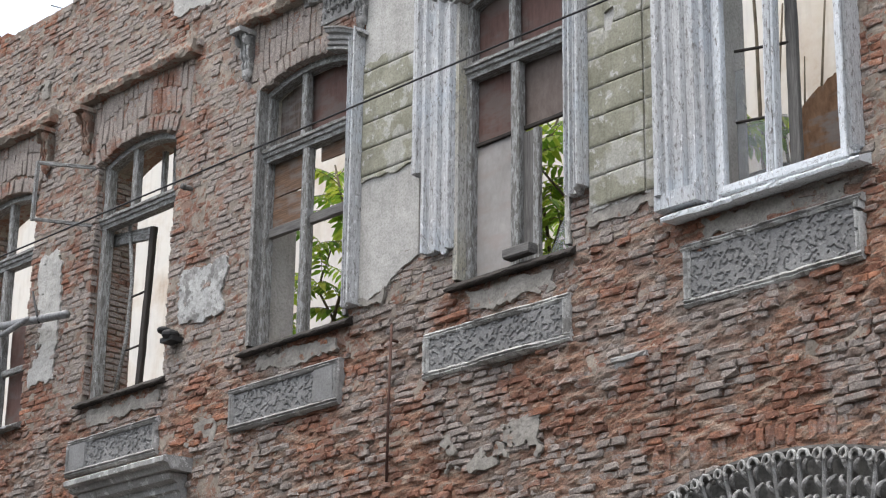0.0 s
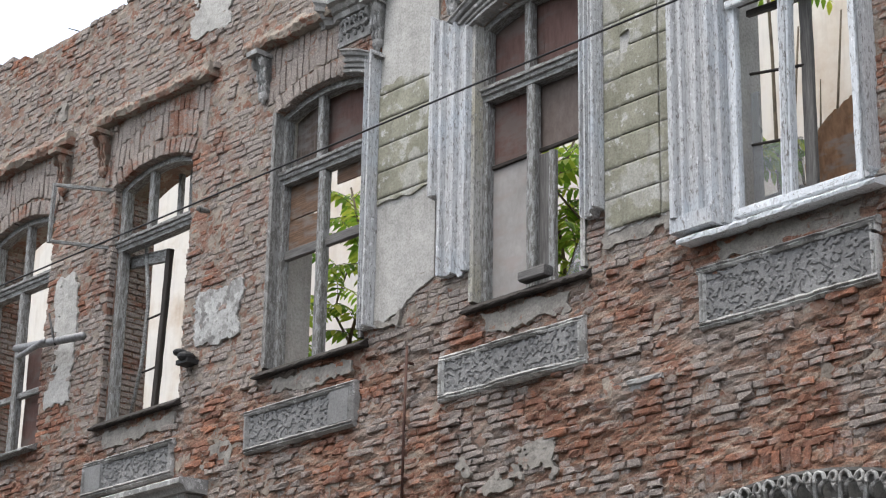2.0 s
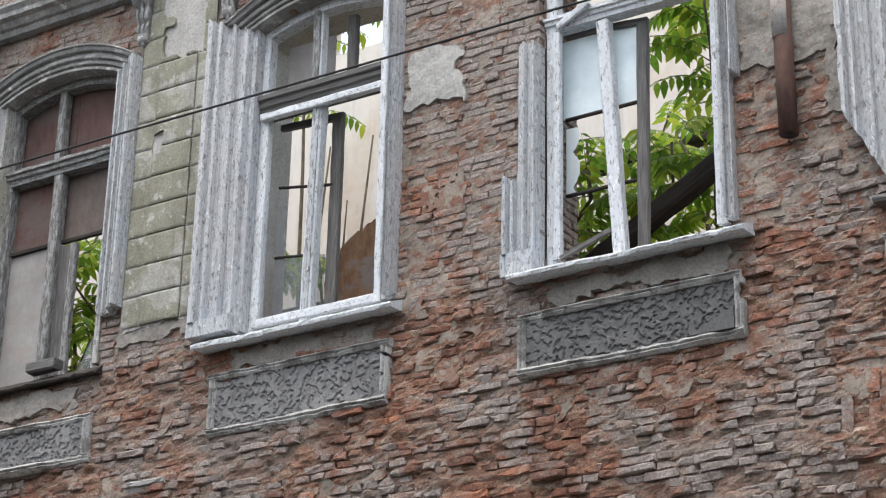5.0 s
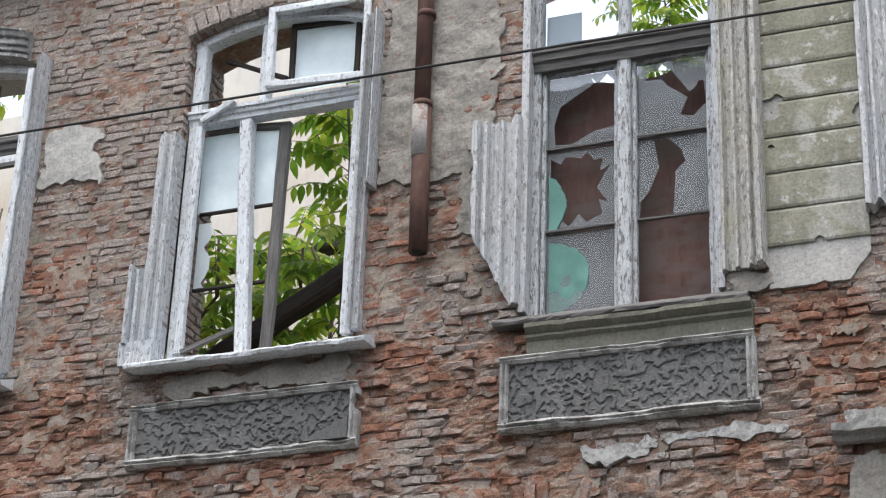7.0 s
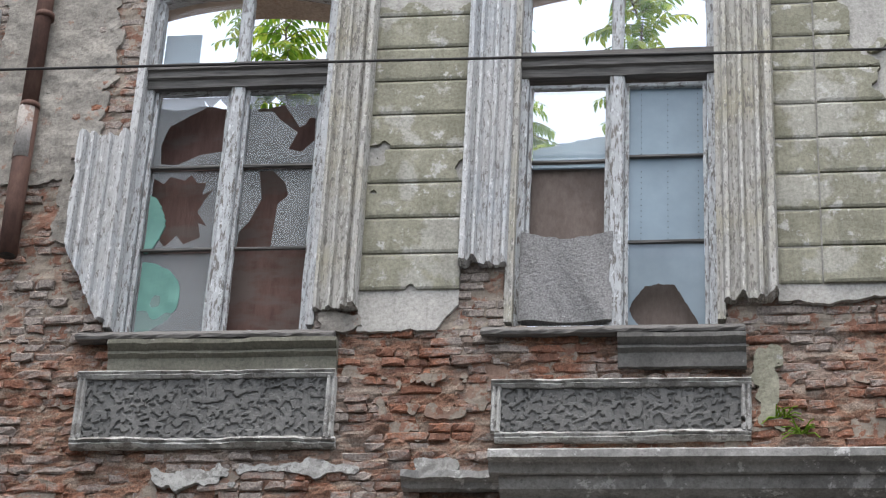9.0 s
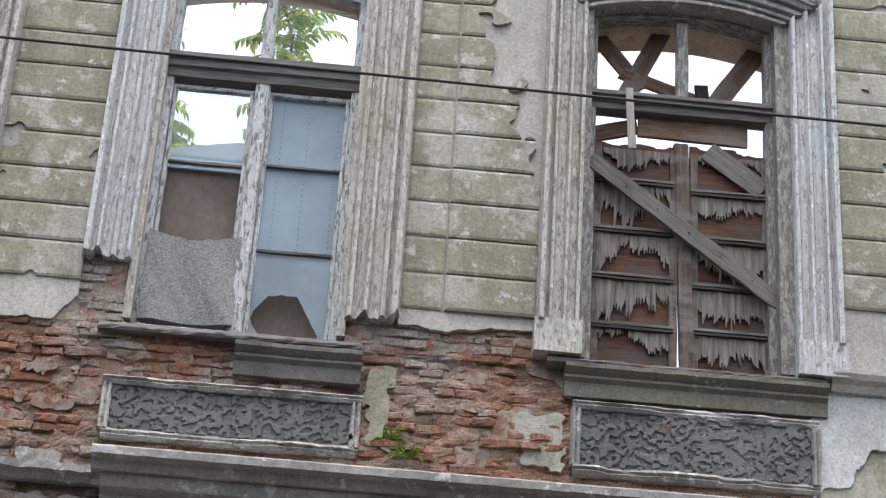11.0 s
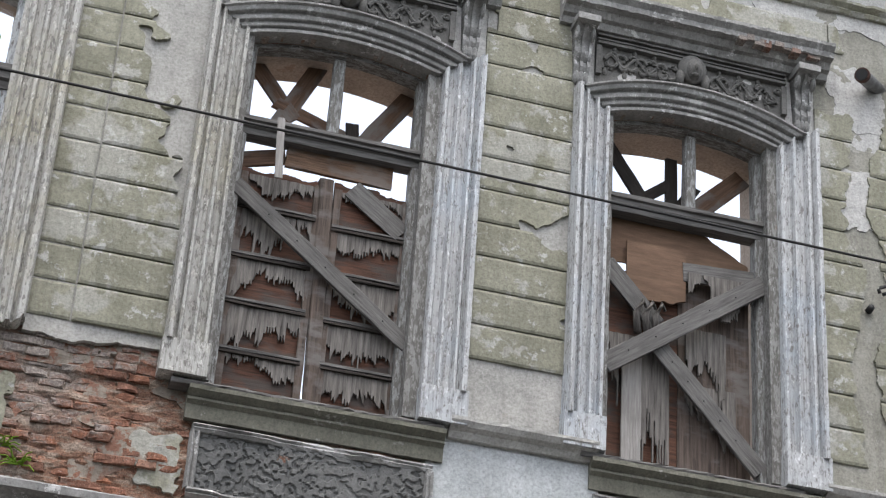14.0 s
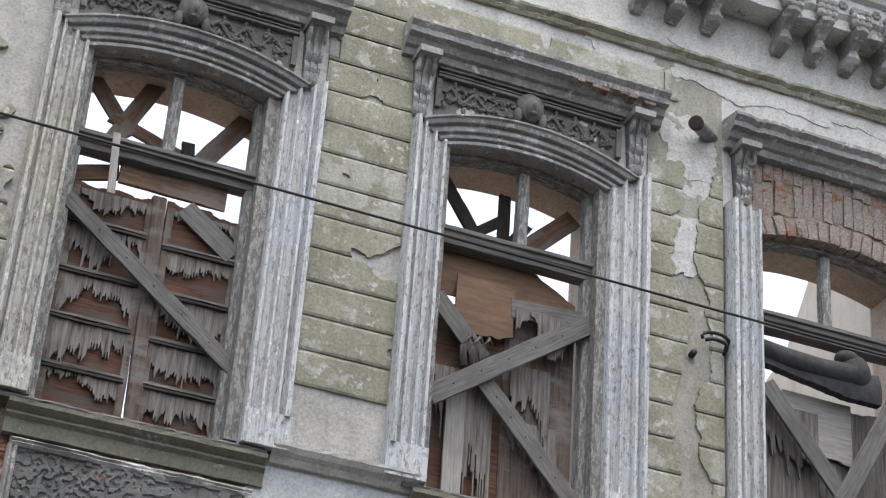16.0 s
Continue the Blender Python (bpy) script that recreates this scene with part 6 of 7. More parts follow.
plank(w, (1.56, 8.045), (2.20, 8.03), 0.155, BOARD_TAN, FACE + 0.15, "tan plywood strip under the transom")
plank(w, (1.30, 7.98), (1.56, 8.06), 0.10, BOARD_BROWN, FACE + 0.19)
plank(w, (1.97, 7.90), (2.29, 7.66), 0.13, BOARD_GREY, FACE + 0.13, "torn board hanging loose", 0.012)
beam("torn_ribbon", (1.485, FACE + 0.0, 8.20), (1.505, FACE - 0.02, 7.78), 0.045, 0.01, BOARD_GREY_L, w, label="pale torn ribbon of sheet metal")
for p, q, wd in (((1.27, 8.82), (1.60, 8.40), 0.10), ((1.74, 8.86), (1.50, 8.32), 0.11), ((2.38, 8.85), (2.05, 8.33), 0.12), ((1.48, 8.50), (1.95, 8.34), 0.08)):
    plank(w, p, q, wd, BOARD_BROWN, FACE + 0.30)
plank(w, (1.98, 8.22), (1.96, 8.44), 0.08, BOARD_DARK, FACE + 0.28)

# window 9
w = W[9]
slab("backing_board", w, 4.042, 4.50, 6.45, 7.80, FACE + 0.17, BOARD_BROWN_V, "weathered brown plywood", None)
slab("backing_board", w, 3.57, 4.05, 6.45, 7.75, FACE + 0.18, BOARD_RED_H, "rusty brown plywood")
splinters(w, 3.58, 3.98, 6.50, 7.30, FACE + 0.150, 181, 1.0)
splinters(w, 4.08, 4.34, 6.9, 7.42, FACE + 0.150, 182, 0.8)
splinters(w, 4.08, 4.40, 6.55, 7.05, FACE + 0.155, 183, 0.7)
board(w, 3.68, 3.80, 6.46, 7.2, FACE + 0.14, BOARD_GREY_L, vertical=True)
plank(w, (3.55, 7.74), (3.88, 7.38), 0.12, BOARD_GREY, FACE + 0.11)
plank(w, (3.54, 7.03), (4.55, 7.77), 0.125, None, FACE + 0.06, "grey plank nailed across the window")
plank(w, (3.85, 7.27), (4.53, 6.53), 0.115, None, FACE + 0.09, "grey plank nailed slantwise")
nails(w, (3.6, 7.08), (4.45, 7.70), FACE + 0.045, 5)
nails(w, (3.92, 7.19), (4.42, 6.65), FACE + 0.075, 5)
slab("torn_plywood", w, 3.69, 4.07, 7.46, 7.93, FACE + 0.12, BOARD_TAN_D, "tan plywood torn along its lower edge", lambda x, z: z > 7.56 + ragged(x, z, 184, 0.06, 14))
sheet("leaning_sheet", 3.56, 4.50, 7.78, 8.20, 0.02, 0.02, FACE + 0.17, 0.015, BOARD_TAN_D, w, lambda x, z: (z < 8.16 - np.clip(x - 4.11, 0, 1) * 0.57) & (z > 7.80), None, label="brown sheet leaning under the transom")
board(w, 4.05, 4.55, 7.72, 7.85, FACE + 0.12, BOARD_GREY, tilt=0.03)
splinters(w, 4.08, 4.50, 7.48, 7.78, FACE + 0.10, 185, 0.9)
for k in range(3):
    x = 3.76 + 0.06 * k
    tube("curled_shred", [(x, FACE + 0.10, 7.30), (x - 0.02, FACE + 0.08, 7.42), (x + 0.02, FACE + 0.06, 7.50), (x + 0.04, FACE + 0.07, 7.46)], 0.026, BOARD_GREY_V, w, taper=0.4)
for p, q, wd in (((3.60, 8.72), (3.90, 8.28), 0.09), ((3.72, 8.26), (4.02, 8.50), 0.07), ((4.52, 8.66), (4.10, 8.24), 0.13), ((4.04, 8.20), (4.04, 8.70), 0.08), ((4.05, 8.26), (4.20, 8.52), 0.08)):
    plank(w, p, q, wd, BOARD_DARK if wd < 0.1 else BOARD_BROWN, FACE + 0.30)

# window 10
w = W[10]
slab("backing_board", w, 5.73, 6.72, 6.45, 7.75, FACE + 0.18, BOARD_GREY_V, "grey rotten boards", lambda x, z: z < 7.70 + ragged(x, z, 191, 0.05))
splinters(w, 5.75, 6.2, 6.9, 7.6, FACE + 0.150, 192, 0.9)
slab("torn_plywood", w, 5.95, 6.45, 7.25, 7.72, FACE + 0.15, BOARD_GREY_L, "warped grey plywood", lambda x, z: z > 7.30 + ragged(x, z, 193, 0.06))
plank(w, (5.79, 7.68), (6.36, 6.97), 0.12, None, FACE + 0.07, "grey plank nailed across the window")
plank(w, (6.72, 7.76), (6.30, 6.97), 0.12, None, FACE + 0.05, "grey plank nailed across the window")
sheet("sagging_sheet", 5.72, 6.62, 7.62, 8.02, 0.02, 0.015, FACE + 0.10, 0.012, BOARD_DARK_F, w, lambda x, z: (z < 7.95 - 0.06 * np.sin(np.clip((x - 5.72) / 0.9, 0, 1) * math.pi)) & (z > 7.83 - 0.10 * np.clip((x - 5.72) / 0.6, 0, 1)), lambda x, z: 0.05 * np.sin((z - 7.62) * 8) + 0.012 * vnoise(x * 5, z * 5, 3), label="dark sheet of felt sagging over the boards")
tube("felt_roll", [(5.74, FACE + 0.09, 7.93), (5.95, FACE + 0.08, 7.90), (6.2, FACE + 0.075, 7.885), (6.42, FACE + 0.07, 7.90)], 0.075, BOARD_DARK_F, w, "dark felt rolled over the boards", sides=14)
part("bundle", *merge(ellipsoid((6.45, FACE + 0.09, 7.93), (0.115, 0.09, 0.13), 16, 10), ellipsoid((6.40, FACE + 0.09, 8.02), (0.09, 0.07, 0.06), 12, 8)), BOARD_DARK_F, w, "folded dark end of the felt", smooth=True)


# ---- the roofless rooms behind ----
def room_material():
    k = Nodes("stained_room_plaster", 0.93)
    a = k.noise(0.9, detail=7, rough=0.62)
    col = k.ramp(a, (0.30, (0.50, 0.49, 0.46)), (0.5, (0.58, 0.55, 0.50)), (0.62, (0.50, 0.44, 0.37)), (0.74, (0.36, 0.25, 0.18)))
    col = k.mix(k.mul(k.step(k.noise(4, (3, 3, 0.4), detail=6), 0.5, 0.8), 0.35), col, (0.25, 0.22, 0.19))
    return k.done(col, k.bump(k.noise(12, detail=8), 0.4, 0.01))


ROOM = room_material()


def room_wall(name, spans, label):
    vs, fs = boxes(*spans)
    return tagged(part(name, vs, fs, ROOM, None, label), category="wall", kind="structure")


room_wall("wall_back", [(-27, -10.95, 14.5, 14.9, 0, 13.2), (-10.95, -9.7, 14.5, 14.9, 0, 11.35), (-9.7, -6.25, 14.5, 14.9, 0, 13.4)], "tall stained plaster wall at the back of the roofless rooms")
tagged(part("floor_upper", *boxes((-18.6, 8.2, FACE + 0.482, 14.5, 5.30, 5.50)), MORTAR, None, "rubble-covered floor of the roofless upper storey"), category="floor", kind="structure")


def partition(x, y0, y1, tops, label):
    n = len(tops)
    vs, fs = [], []
    for k, t in enumerate(tops):
        y = y0 + (y1 - y0) * k / (n - 1)
        vs += [(x, y, 5.5), (x + 0.3, y, 5.5), (x + 0.3, y, t), (x, y, t)]
    for k in range(n - 1):
        q = k * 4
        fs += [(q + j, q + (j + 1) % 4, q + 4 + (j + 1) % 4, q + 4 + j) for j in range(4)]
    fs += [(3, 2, 1, 0), tuple(4 * (n - 1) + j for j in range(4))]
    tagged(part("wall_partition", vs, fs, ROOM, None, label), category="wall", kind="structure")


partition(7.25, FACE + 0.5, 13.2, [10.6, 10.5, 10.1, 9.9, 9.35, 9.2, 8.6], "broken partition wall of stained plaster and brick")

# charred roof beams and a rusty sheet among the rubble
for p, q, r in (((-6.16, 10.95, 6.68), (-4.60, 10.9, 7.51), 0.13), ((-7.4, 12.6, 8.35), (-5.4, 12.6, 8.45), 0.10)):
    b = base("fallen_beam", p[0], p[1], p[2], "charred roof beam fallen across the room", "beam")
    beam("timber", p, q, r, r, BOARD_DARK, b, wob=0.006)
    beam("prop", (p[0] + 0.05, p[1] + 0.02, 5.49), (p[0] + 0.05, p[1] + 0.02, p[2]), r * 0.8, r * 0.8, BOARD_DARK, b)
rs = base("rusty_sheet", -7.6, 10.9, 5.5, "curled rusty metal sheet leaning inside the white window", "metal sheet")
sheet("curl", -8.0, -7.35, 5.5, 7.45, 0.04, 0.04, 11.0, 0.01, RUST_ORANGE, rs, lambda x, z: z < 7.05 + (x + 8.0) * 0.55, lambda x, z: 0.18 * np.sin((x + 8) * 4) + (z - 5.5) * 0.12)
pn = base("leaning_board", -8.5, 10.8, 5.5, "pale board leaning inside the white window", "board")
sheet("panel", -8.75, -8.15, 5.5, 7.0, 0.05, 0.05, 10.95, 0.02, BOARD_PALE_V, pn, None, lambda x, z: -(z - 5.5) * 0.05)


# ---- saplings growing in the ruin ----
def leaf_material(name, a, b, c):
    k = Nodes(name, 0.5)
    col = k.ramp(k.geo.outputs["Random Per Island"], (0.0, a), (0.55, b), (1.0, c))
    k.done(col)
    tr, mx = k.n.new("ShaderNodeBsdfTranslucent"), k.n.new("ShaderNodeMixShader")
    k.l.new(col, tr.inputs["Color"])
    mx.inputs[0].default_value = 0.5
    k.l.new(k.p.outputs[0], mx.inputs[1])
    k.l.new(tr.outputs[0], mx.inputs[2])
    k.l.new(mx.outputs[0], k.n["Material Output"].inputs["Surface"])
    return k.mat


LEAF = leaf_material("sapling_leaf", (0.085, 0.18, 0.022), (0.18, 0.31, 0.035), (0.40, 0.46, 0.06))
k_ = Nodes("green_bark", 0.8)
BARK = k_.done(k_.ramp(k_.noise(9), (0.3, (0.06, 0.05, 0.035)), (0.7, (0.16, 0.13, 0.09))))


def sapling(x, y, z, h, leaves, seed, lo=0.4, size=1.0, bend=0.3, label="green sapling with long feathered leaves growing in the ruin"):
    rng = random.Random(seed)
    t = base("sapling", x, y, z, label, "sapling", "saplings in the ruin")
    pts = [Vector((x + bend * (k / 6) ** 2 * rng.uniform(-1, 1), y + 0.1 * rng.uniform(-1, 1) * k / 6, z + h * k / 6)) for k in range(7)]
    tube("trunk", pts, 0.028 * size, BARK, t, taper=0.35, sides=7)
    vs, fs = [], []

    def leaflet(p, d, n, L):
        s = d.cross(n).normalized() * L * 0.20
        m, tip = p + d * L * 0.45 + n * L * 0.05, p + d * L - n * L * 0.12
        k = len(vs)
        vs.extend([tuple(v) for v in (p, p + d * L * 0.18 + s * 0.75, m + s, p + d * L * 0.75 + s * 0.6 - n * L * 0.04, tip, p + d * L * 0.75 - s * 0.6 - n * L * 0.04, m - s, p + d * L * 0.18 - s * 0.75, m - n * L * 0.03)])
        fs.extend([(k, k + 1, k + 2, k + 8), (k + 2, k + 3, k + 4, k + 8), (k + 4, k + 5, k + 6, k + 8), (k + 6, k + 7, k, k + 8)])

    stalks = []
    for j in range(leaves):
        f = lo + (1 - lo) * (j + rng.random()) / leaves
        i = min(5, int(f * 6))
        o = pts[i].lerp(pts[i + 1], f * 6 - i)
        a, e = rng.uniform(0, 2 * math.pi), rng.uniform(0.0, 0.8)
        d = Vector((math.cos(a) * math.cos(e), math.sin(a) * math.cos(e), math.sin(e)))
        L, n_l = rng.uniform(0.40, 0.65) * size, rng.randint(6, 9)
        path = []
        p = o
        for q in range(n_l + 2):
            path.append(p)
            p = p + d * L / (n_l + 1)
            d = (d + Vector((0, 0, -0.13))).normalized()
        for q in range(1, n_l + 2):
            dd = (path[q] - path[q - 1]).normalized()
            side = dd.cross(Vector((0, 0, 1))).normalized()
            up = side.cross(dd)
            for s in (-1, 1):
                leaflet(path[q], (side * s + dd * 0.45 + Vector((0, 0, -0.55 - 0.3 * rng.random()))).normalized(), (up + side * s * 0.3).normalized(), rng.uniform(0.11, 0.16) * size)
        stalks.append(ribbon(path, 0.005))
    part("crown", vs, fs, LEAF, t, "bright green leaflets")
    part("stalk", *merge(*stalks), BARK, t)
    return t


for x, y, h, n, s, lo in ((-6.2, 11.2, 2.3, 28, 1, 0.3), (-5.2, 11.3, 3.5, 30, 2, 0.5), (-5.75, 11.4, 2.3, 26, 3, 0.35), (-6.4, 11.7, 2.7, 24, 4, 0.4), (-5.5, 11.9, 2.6, 24, 14, 0.35), (-6.0, 12.3, 3.0, 22, 21, 0.4), (-5.0, 11.5, 2.5, 20, 22, 0.45),
                          (-13.75, 11.6, 3.2, 24, 5, 0.45), (-14.35, 11.4, 2.0, 9, 6, 0.6), (-14.0, 11.7, 2.5, 14, 15, 0.5), (-10.95, 11.6, 2.9, 18, 7, 0.5), (-11.1, 11.9, 2.2, 10, 8, 0.5),
                          (-11.2, 11.3, 3.0, 26, 31, 0.4), (-10.85, 11.35, 2.4, 22, 32, 0.4), (-8.72, 11.1, 2.02, 8, 9, 0.9), (-10.2, 13.4, 6.0, 16, 10, 0.75), (-3.0, 12.3, 4.7, 16, 11, 0.78), (-0.6, 12.3, 4.6, 20, 12, 0.76), (-1.5, 12.6, 4.0, 10, 13, 0.85)):
    far = x > -4 and y > 12
    sapling(x, y, 5.5, h, n * 2 if far else n, s, lo, 0.65 if far else 1.0)
for x in (-8.6, -8.2):
    bare = base("bare_stem", x, 11.6, 5.5, "thin bare brown stem", "stem", "bare stems")
    tube("twig", [(x, 11.6, 5.5), (x + 0.05, 11.6, 7.0), (x - 0.06, 11.6, 7.8), (x + 0.02, 11.6, 8.6)], 0.018, BARK, bare, taper=0.4)
    tube("twig", [(x + 0.02, 11.6, 7.2), (x + 0.18, 11.6, 7.7), (x + 0.2, 11.6, 8.1)], 0.012, BARK, bare, taper=0.4)


def tuft(x, z, seed):
    rng = random.Random(seed)
    weed = base("weed", x, FACE - 0.01, z, "small yellow-green weed rooted in the brick joints", "weed", "weeds on the wall")
    for k in range(15):
        a, e, L = rng.uniform(-1.4, 1.4), rng.uniform(-0.2, 1.2), rng.uniform(0.05, 0.13)
        d = Vector((math.sin(a) * math.cos(e), -0.7 * math.cos(a), math.sin(e) * 0.8)).normalized()
        p = Vector((x + rng.uniform(-0.03, 0.03), FACE - 0.01, z))
        part("leaf", *ribbon([p, p + d * L * 0.6, p + d * L + Vector((0, 0, -0.03))], 0.005), LEAF, weed)


tuft(0.35, 5.77, 1)
tuft(0.23, 5.86, 2)


# ---- an unseen plain wall across the street, added to block low sky light ----
def block_low_sky():
    o = part("wall_opposite", *boxes((-45, 40, -3.8, -3.2, 0, 10.0)), PLASTER_ROUGH, None, "plain grey rendered house row across the street")
    tagged(o, category="wall", kind="structure")


block_low_sky()


# brick sides of the bare openings
def brick_reveals():
    rng = np.random.default_rng(3)
    for i in (0, 1, 5):
        a = OPEN[i][0]
        rows, z, k = [], SILL, 0
        while z < SPRING - 0.05:
            for c, wd in (((0.30, 0.17), (0.43, 0.07)) if k % 2 else ((0.26, 0.09), (0.39, 0.15))):
                rows.append((c, z + COURSE / 2, wd, COURSE - 0.014, rng.normal(0, 0.004), 0.0, 0.4))
            z, k = z + COURSE, k + 1
        v, f = brick_mesh(rows, rng)
        v = np.stack([a + 0.016 - (v[:, 1] - FACE), FACE + v[:, 0], v[:, 2]], 1)
        tagged(part("reveal_brickwork", v, f, BRICK_RED, WALL, "bare brick side of the window opening"), kind="stuff")



# ---- bricks of the street wall ----
COURSE = 0.0555


NX, NZ = 6, 4
_idx = np.arange(NX * NZ).reshape(NX, NZ)
_quads = [(_idx[i, j], _idx[i + 1, j], _idx[i + 1, j + 1], _idx[i, j + 1]) for i in range(NX - 1) for j in range(NZ - 1)]
_rim = [_idx[i, 0] for i in range(NX)] + [_idx[NX - 1, j] for j in range(1, NZ)] + [_idx[i, NZ - 1] for i in range(NX - 2, -1, -1)] + [_idx[0, j] for j in range(NZ - 2, 0, -1)]
_skirt = [(_rim[k], NX * NZ + k, NX * NZ + (k + 1) % len(_rim), _rim[(k + 1) % len(_rim)]) for k in range(len(_rim))]
BRICK_FACES = np.array(_quads + _skirt)
_gu = np.array([-0.5, -0.45, -0.18, 0.18, 0.45, 0.5])
_gv = np.array([-0.5, -0.33, 0.33, 0.5])
_corner = [np.clip(2 * s * _gu, 0, 1)[:, None] ** 2 * np.clip(2 * t * _gv, 0, 1)[None] for s in (-1, 1) for t in (-1, 1)]
_edge = np.ones((NX, NZ))
_edge[1:-1, 1:-1] = 0


def brick_mesh(rows, rng):
    """Vertices and faces of many bricks; a row is x, z, width, height, depth of the face behind FACE, turn, wear."""
    rows = np.array(rows)
    n = len(rows)
    U = np.broadcast_to(_gu[None, :, None], (n, NX, NZ)) * rows[:, 2, None, None]
    V = np.broadcast_to(_gv[None, None, :], (n, NX, NZ)) * rows[:, 3, None, None]
    wear = rows[:, 6, None, None]
    U = U + rng.normal(0, 1, U.shape) * (0.002 + 0.0025 * wear)
    V = V + rng.normal(0, 1, V.shape) * (0.0012 + 0.0018 * wear)
    slope = rng.normal(0, 1, (n, 1, 1)) * 0.0035 * wear * (V / 0.06) + rng.normal(0, 1, (n, 1, 1)) * 0.004 * wear * (U / 0.2)
    Y = rows[:, 4, None, None] + _edge[None] * (0.002 + 0.009 * wear * rng.random((n, NX, NZ)) ** 2) + rng.normal(0, 1, U.shape) * (0.0008 + 0.0018 * wear) + slope
    for c in _corner:
        Y = Y + c[None] * rng.random((n, 1, 1)) ** 6 * 0.04 * wear
    c, s = np.cos(rows[:, 5])[:, None, None], np.sin(rows[:, 5])[:, None, None]
    X, Z = rows[:, 0, None, None] + U * c - V * s, rows[:, 1, None, None] + U * s + V * c
    front = np.stack([X, FACE + Y, Z], -1).reshape(n, NX * NZ, 3)
    rim = front[:, _rim].copy()
    rim[:, :, 1] = np.maximum(FACE + 0.075, rim[:, :, 1] + 0.03)
    v = np.concatenate([front, rim], 1)
    k = v.shape[1]
    f = BRICK_FACES[None] + (np.arange(n) * k)[:, None, None]
    return v.reshape(-1, 3), f.reshape(-1, 4)


def covered(x, z):
    """Where whole plaster hides the bricks."""
    for a, b, lo, hi in COVER:
        if a < x < b and lo < z < hi:
            return True
    return False


COVER = [(-11.5, -10.95, 6.85, 9.6), (-9.05, -8.5, 6.75, 9.6), (-1.98, -1.55, 6.75, 9.0), (0.28, 0.98, 6.72, 10.4), (2.66, 3.27, 5.9, 10.4), (4.9, 8.2, 5.9, 10.0),
         (-1.0, 5.6, 8.98, 10.5), (5.6, 8.2, 9.45, 10.5), (2.55, 8.2, 4.0, 6.36)] + [(a + 0.05, b - 0.05, 5.78, 6.03) for a, b in ((-15.5, -14.05), (-13.1, -11.7), (-10.8, -9.28), (-8.28, -6.86), (-5.95, -4.43), (-3.6, -2.12), (-1.31, 0.09), (1.15, 2.54))]
COVER += [(1.0, 2.6, 6.14, 6.44)]


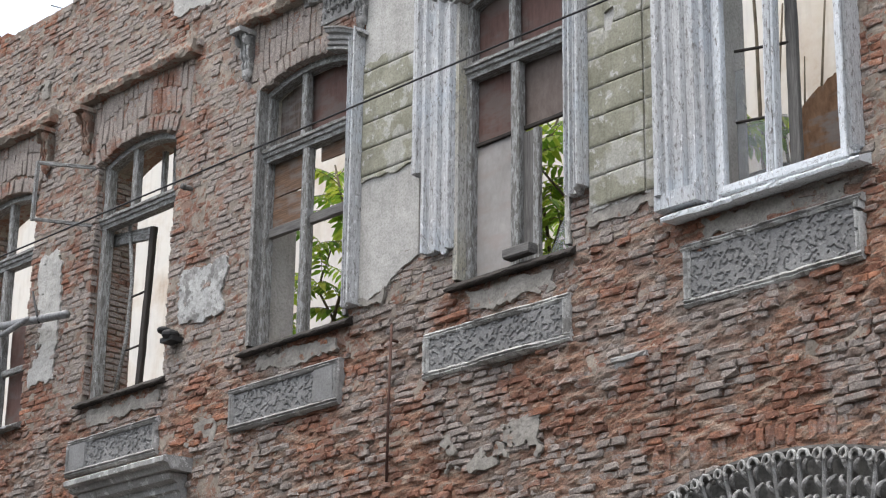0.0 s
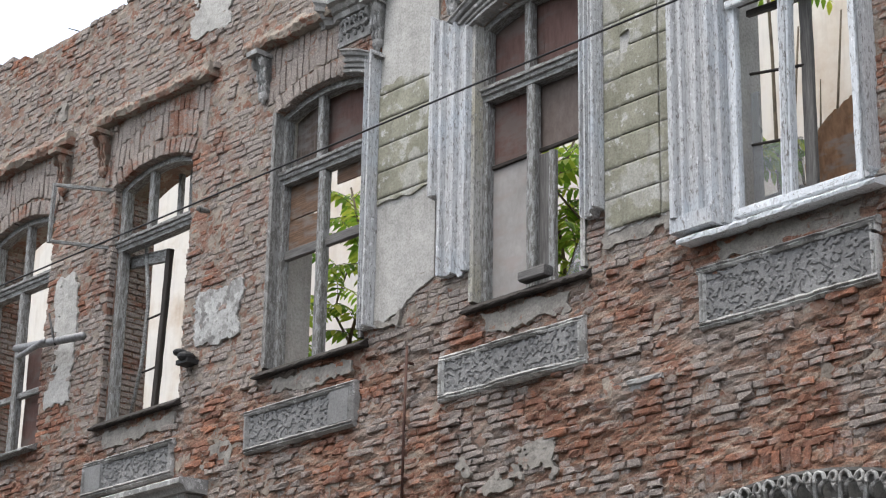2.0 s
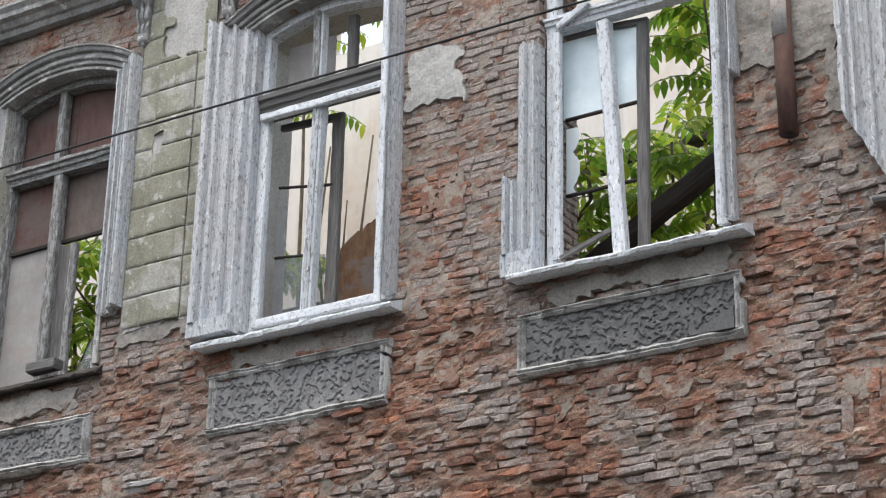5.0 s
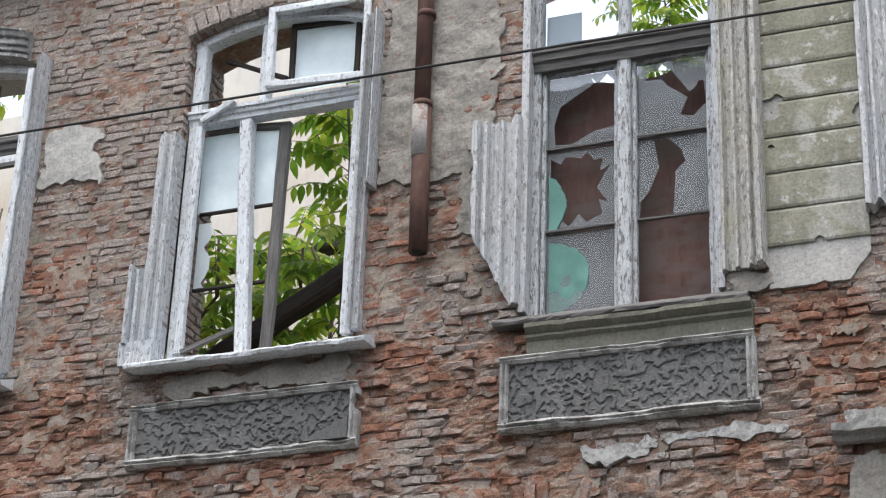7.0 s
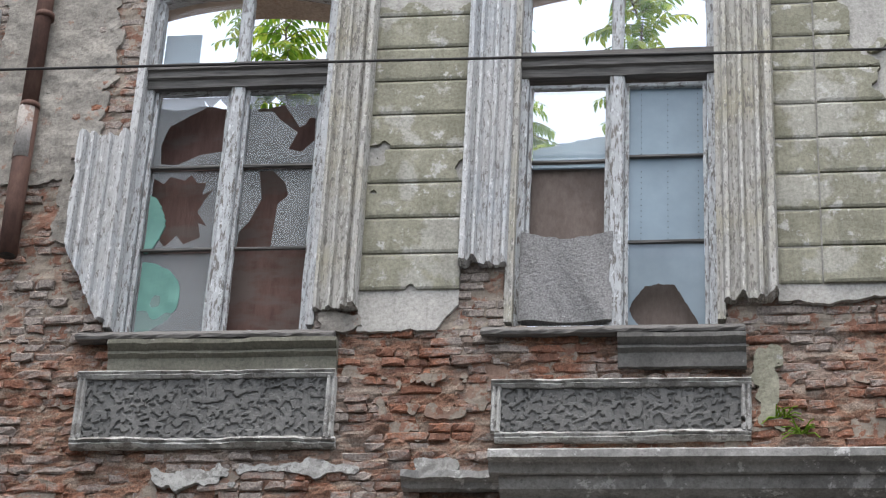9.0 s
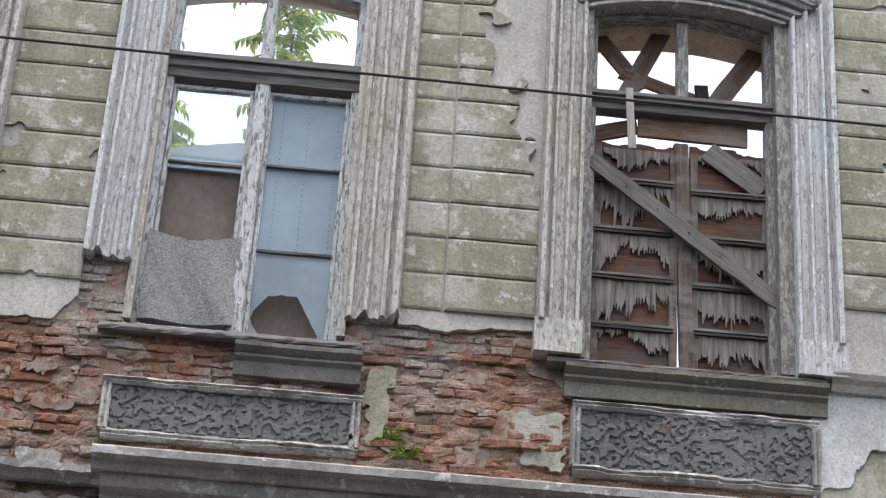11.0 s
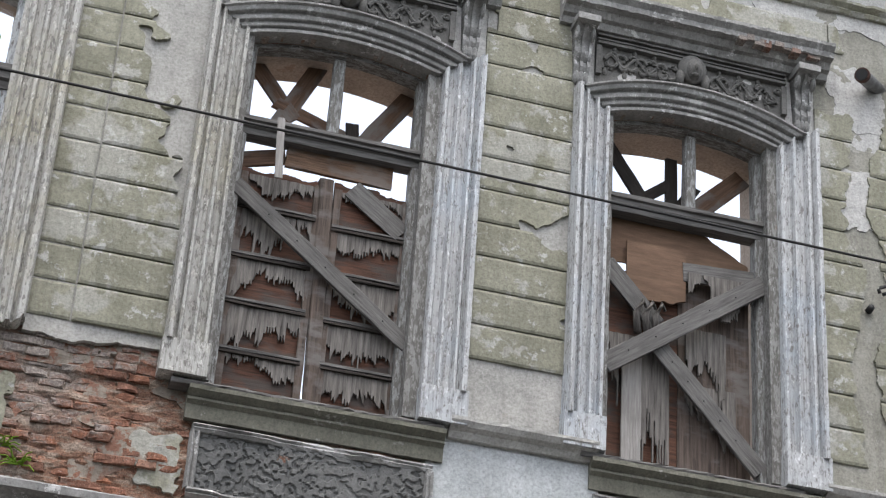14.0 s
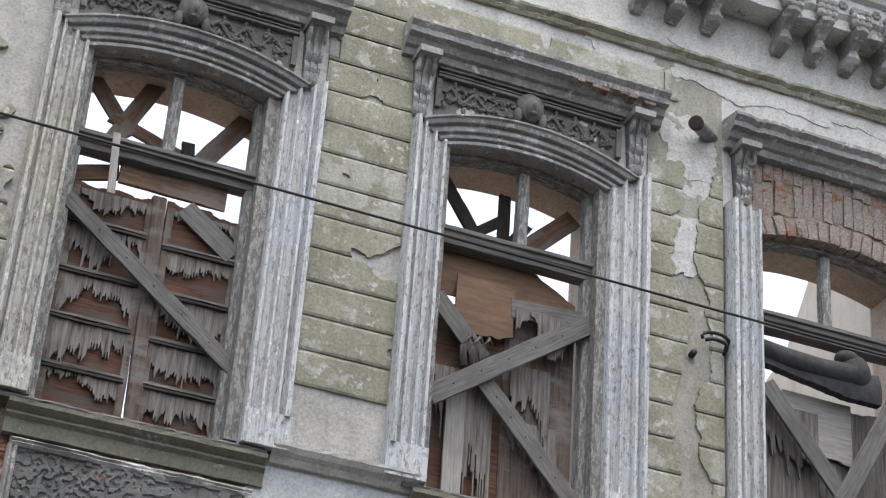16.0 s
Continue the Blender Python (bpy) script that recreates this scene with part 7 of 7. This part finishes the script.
def lay_bricks():
    rng = np.random.default_rng(7)
    rows = {"red": [], "grey": []}
    near = []
    z, k = 4.30, 0
    while z < TOP + 0.06:
        x = -18.5 + (0.0 if k % 2 else 0.13) + rng.uniform(-0.02, 0.02)
        while x < 8.1:
            long = rng.random() < (0.34 if k % 2 else 0.14)
            w = (0.232 if long else 0.113) + rng.uniform(-0.014, 0.012)
            cx, cz = x + w / 2, z + COURSE / 2
            x += w + 0.009
            lo, hi = cx - w / 2, cx + w / 2
            # cut at the jambs
            for i, (a, b) in enumerate(OPEN):
                if SILL - 0.03 < cz < float(arch_z(i, min(max(cx, a), b))) + 0.02:
                    if lo < a < hi:
                        hi = a - 0.002
                    if lo < b < hi:
                        lo = b + 0.002
                    if a <= (lo + hi) / 2 <= b:
                        hi = lo
            if hi - lo < 0.035 or covered((lo + hi) / 2, cz):
                continue
            if cz > TOP - 0.02 + 0.10 * (float(vnoise(cx * 1.7, 0, 4)) - 0.6) * 2:
                continue
            if any(b[0] < (lo + hi) / 2 < b[1] and b[2] < cz < b[3] for b in SOLDIERS):
                continue
            low = cz < 6.36 or (-4.45 < cx < -3.5 and cz < 7.55)
            rough = 1.25 if low else (0.8 if cz > 9.5 else 0.6)
            d = rng.normal(0, 0.003 + (0.006 if low else 0.005) * rough) + float(lean(cx, cz))
            if rng.random() < (0.08 if low else 0.015):
                d += rng.uniform(0.02, 0.05)
            d = min(max(d, -0.05), 0.06)
            if low and rng.random() < 0.08:
                continue
            row = ((lo + hi) / 2, cz + rng.uniform(-0.003, 0.003), hi - lo, COURSE - 0.006 - rng.uniform(0, 0.006), d, rng.normal(0, 0.009), rough)
            red = float(fbm(cx * 0.8, cz * 1.3, 21, 3)) + ((0.30 if cx > -5.2 else 0.14) if low else -0.13) > 0.5
            if (-2.1 < row[0] < -1.32 or 0.1 < row[0] < 1.1) and 5.72 < cz < 6.42 and len(near) < 290:
                near.append(row)
            else:
                rows["red" if red else "grey"].append(row)
        z += COURSE
        k += 1
    for a, b, lo, hi in SOLDIERS:
        x = a
        while x < b:
            w = 0.066 + rng.uniform(-0.004, 0.004)
            i = min(range(len(OPEN)), key=lambda j: abs((OPEN[j][0] + OPEN[j][1]) / 2 - x))
            bottom = float(arch_z(i, x)) + 0.15 if lo > 8 else lo
            z = bottom + rng.uniform(0, 0.03)
            while z < hi - 0.06:
                h = min(0.25, hi - z)
                if lo > 8:
                    rows["grey"].append((x + w / 2, z + h / 2, w, h - 0.008, rng.normal(-0.006, 0.005), rng.normal(0, 0.012), 0.5))
                elif rng.random() < 0.85:
                    rows["red"].append((x + w / 2, z + h / 2, w, h - 0.008, rng.normal(0.008, 0.008) + float(lean(x, z)), rng.normal(0, 0.03), 1.2))
                z += h
            x += w + 0.011
    # rings of bricks over the bare openings
    for i in (0, 1, 2, 5, 10):
        a, b = OPEN[i]
        half, rise, spring = (b - a) / 2 + 0.02, RISE if i < 6 else 0.09, SPRING if i < 6 else SPRING + 0.02
        r = (half * half + rise * rise) / (2 * rise)
        top = math.asin(half / r)
        n = int(2 * top * r / 0.077)
        for j in range(n):
            th = -top + 2 * top * (j + 0.5) / n
            rr = r + 0.07
            rows["grey"].append(((a + b) / 2 + math.sin(th) * rr, spring + rise - r + math.cos(th) * rr, 0.066, 0.14, rng.normal(-0.012, 0.006), -th, 0.6))
    for key, mat in (("red", BRICK_RED), ("grey", BRICK_GREY)):
        v, f = brick_mesh(rows[key], rng)
        ob = part("brickwork", v, f, mat, WALL, "weathered brickwork with grey mortar remains")
        tagged(ob, kind="stuff")
    shapes = []
    for w in (0.113, 0.232):
        for j in range(6):
            v, f = brick_mesh([(0, 0, w, COURSE - 0.010, 0, 0, 0.9)], rng)
            v[:, 1] -= FACE
            v[NX * NZ:, 1] = 0.10
            shapes.append((w, mesh_of("brick", v, f, BRICK_ONE)))
    for row in near:
        pick = [s for s in shapes if abs(s[0] - row[2]) < 0.06] or [min(shapes, key=lambda s: abs(s[0] - row[2]))]
        w, me = pick[int(rng.integers(len(pick)))]
        put(new("brick", me), WALL, pose(row[0], FACE + row[4], row[1], 0, -math.degrees(row[5]), 0) @ Matrix.Diagonal((row[2] / w, 1, 1, 1)))


SOLDIERS = [(-15.55, -13.95, 8.8, 9.40), (-17.8, -16.3, 8.8, 9.40), (-13.15, -12.12, 8.8, 9.40), (5.60, 7.0, 8.8, 9.40), (-3.9, -2.2, 5.0, 5.42), (-8.6, -6.6, 4.66, 4.82), (-6.3, -5.4, 4.45, 4.90)]
lay_bricks()
brick_reveals()
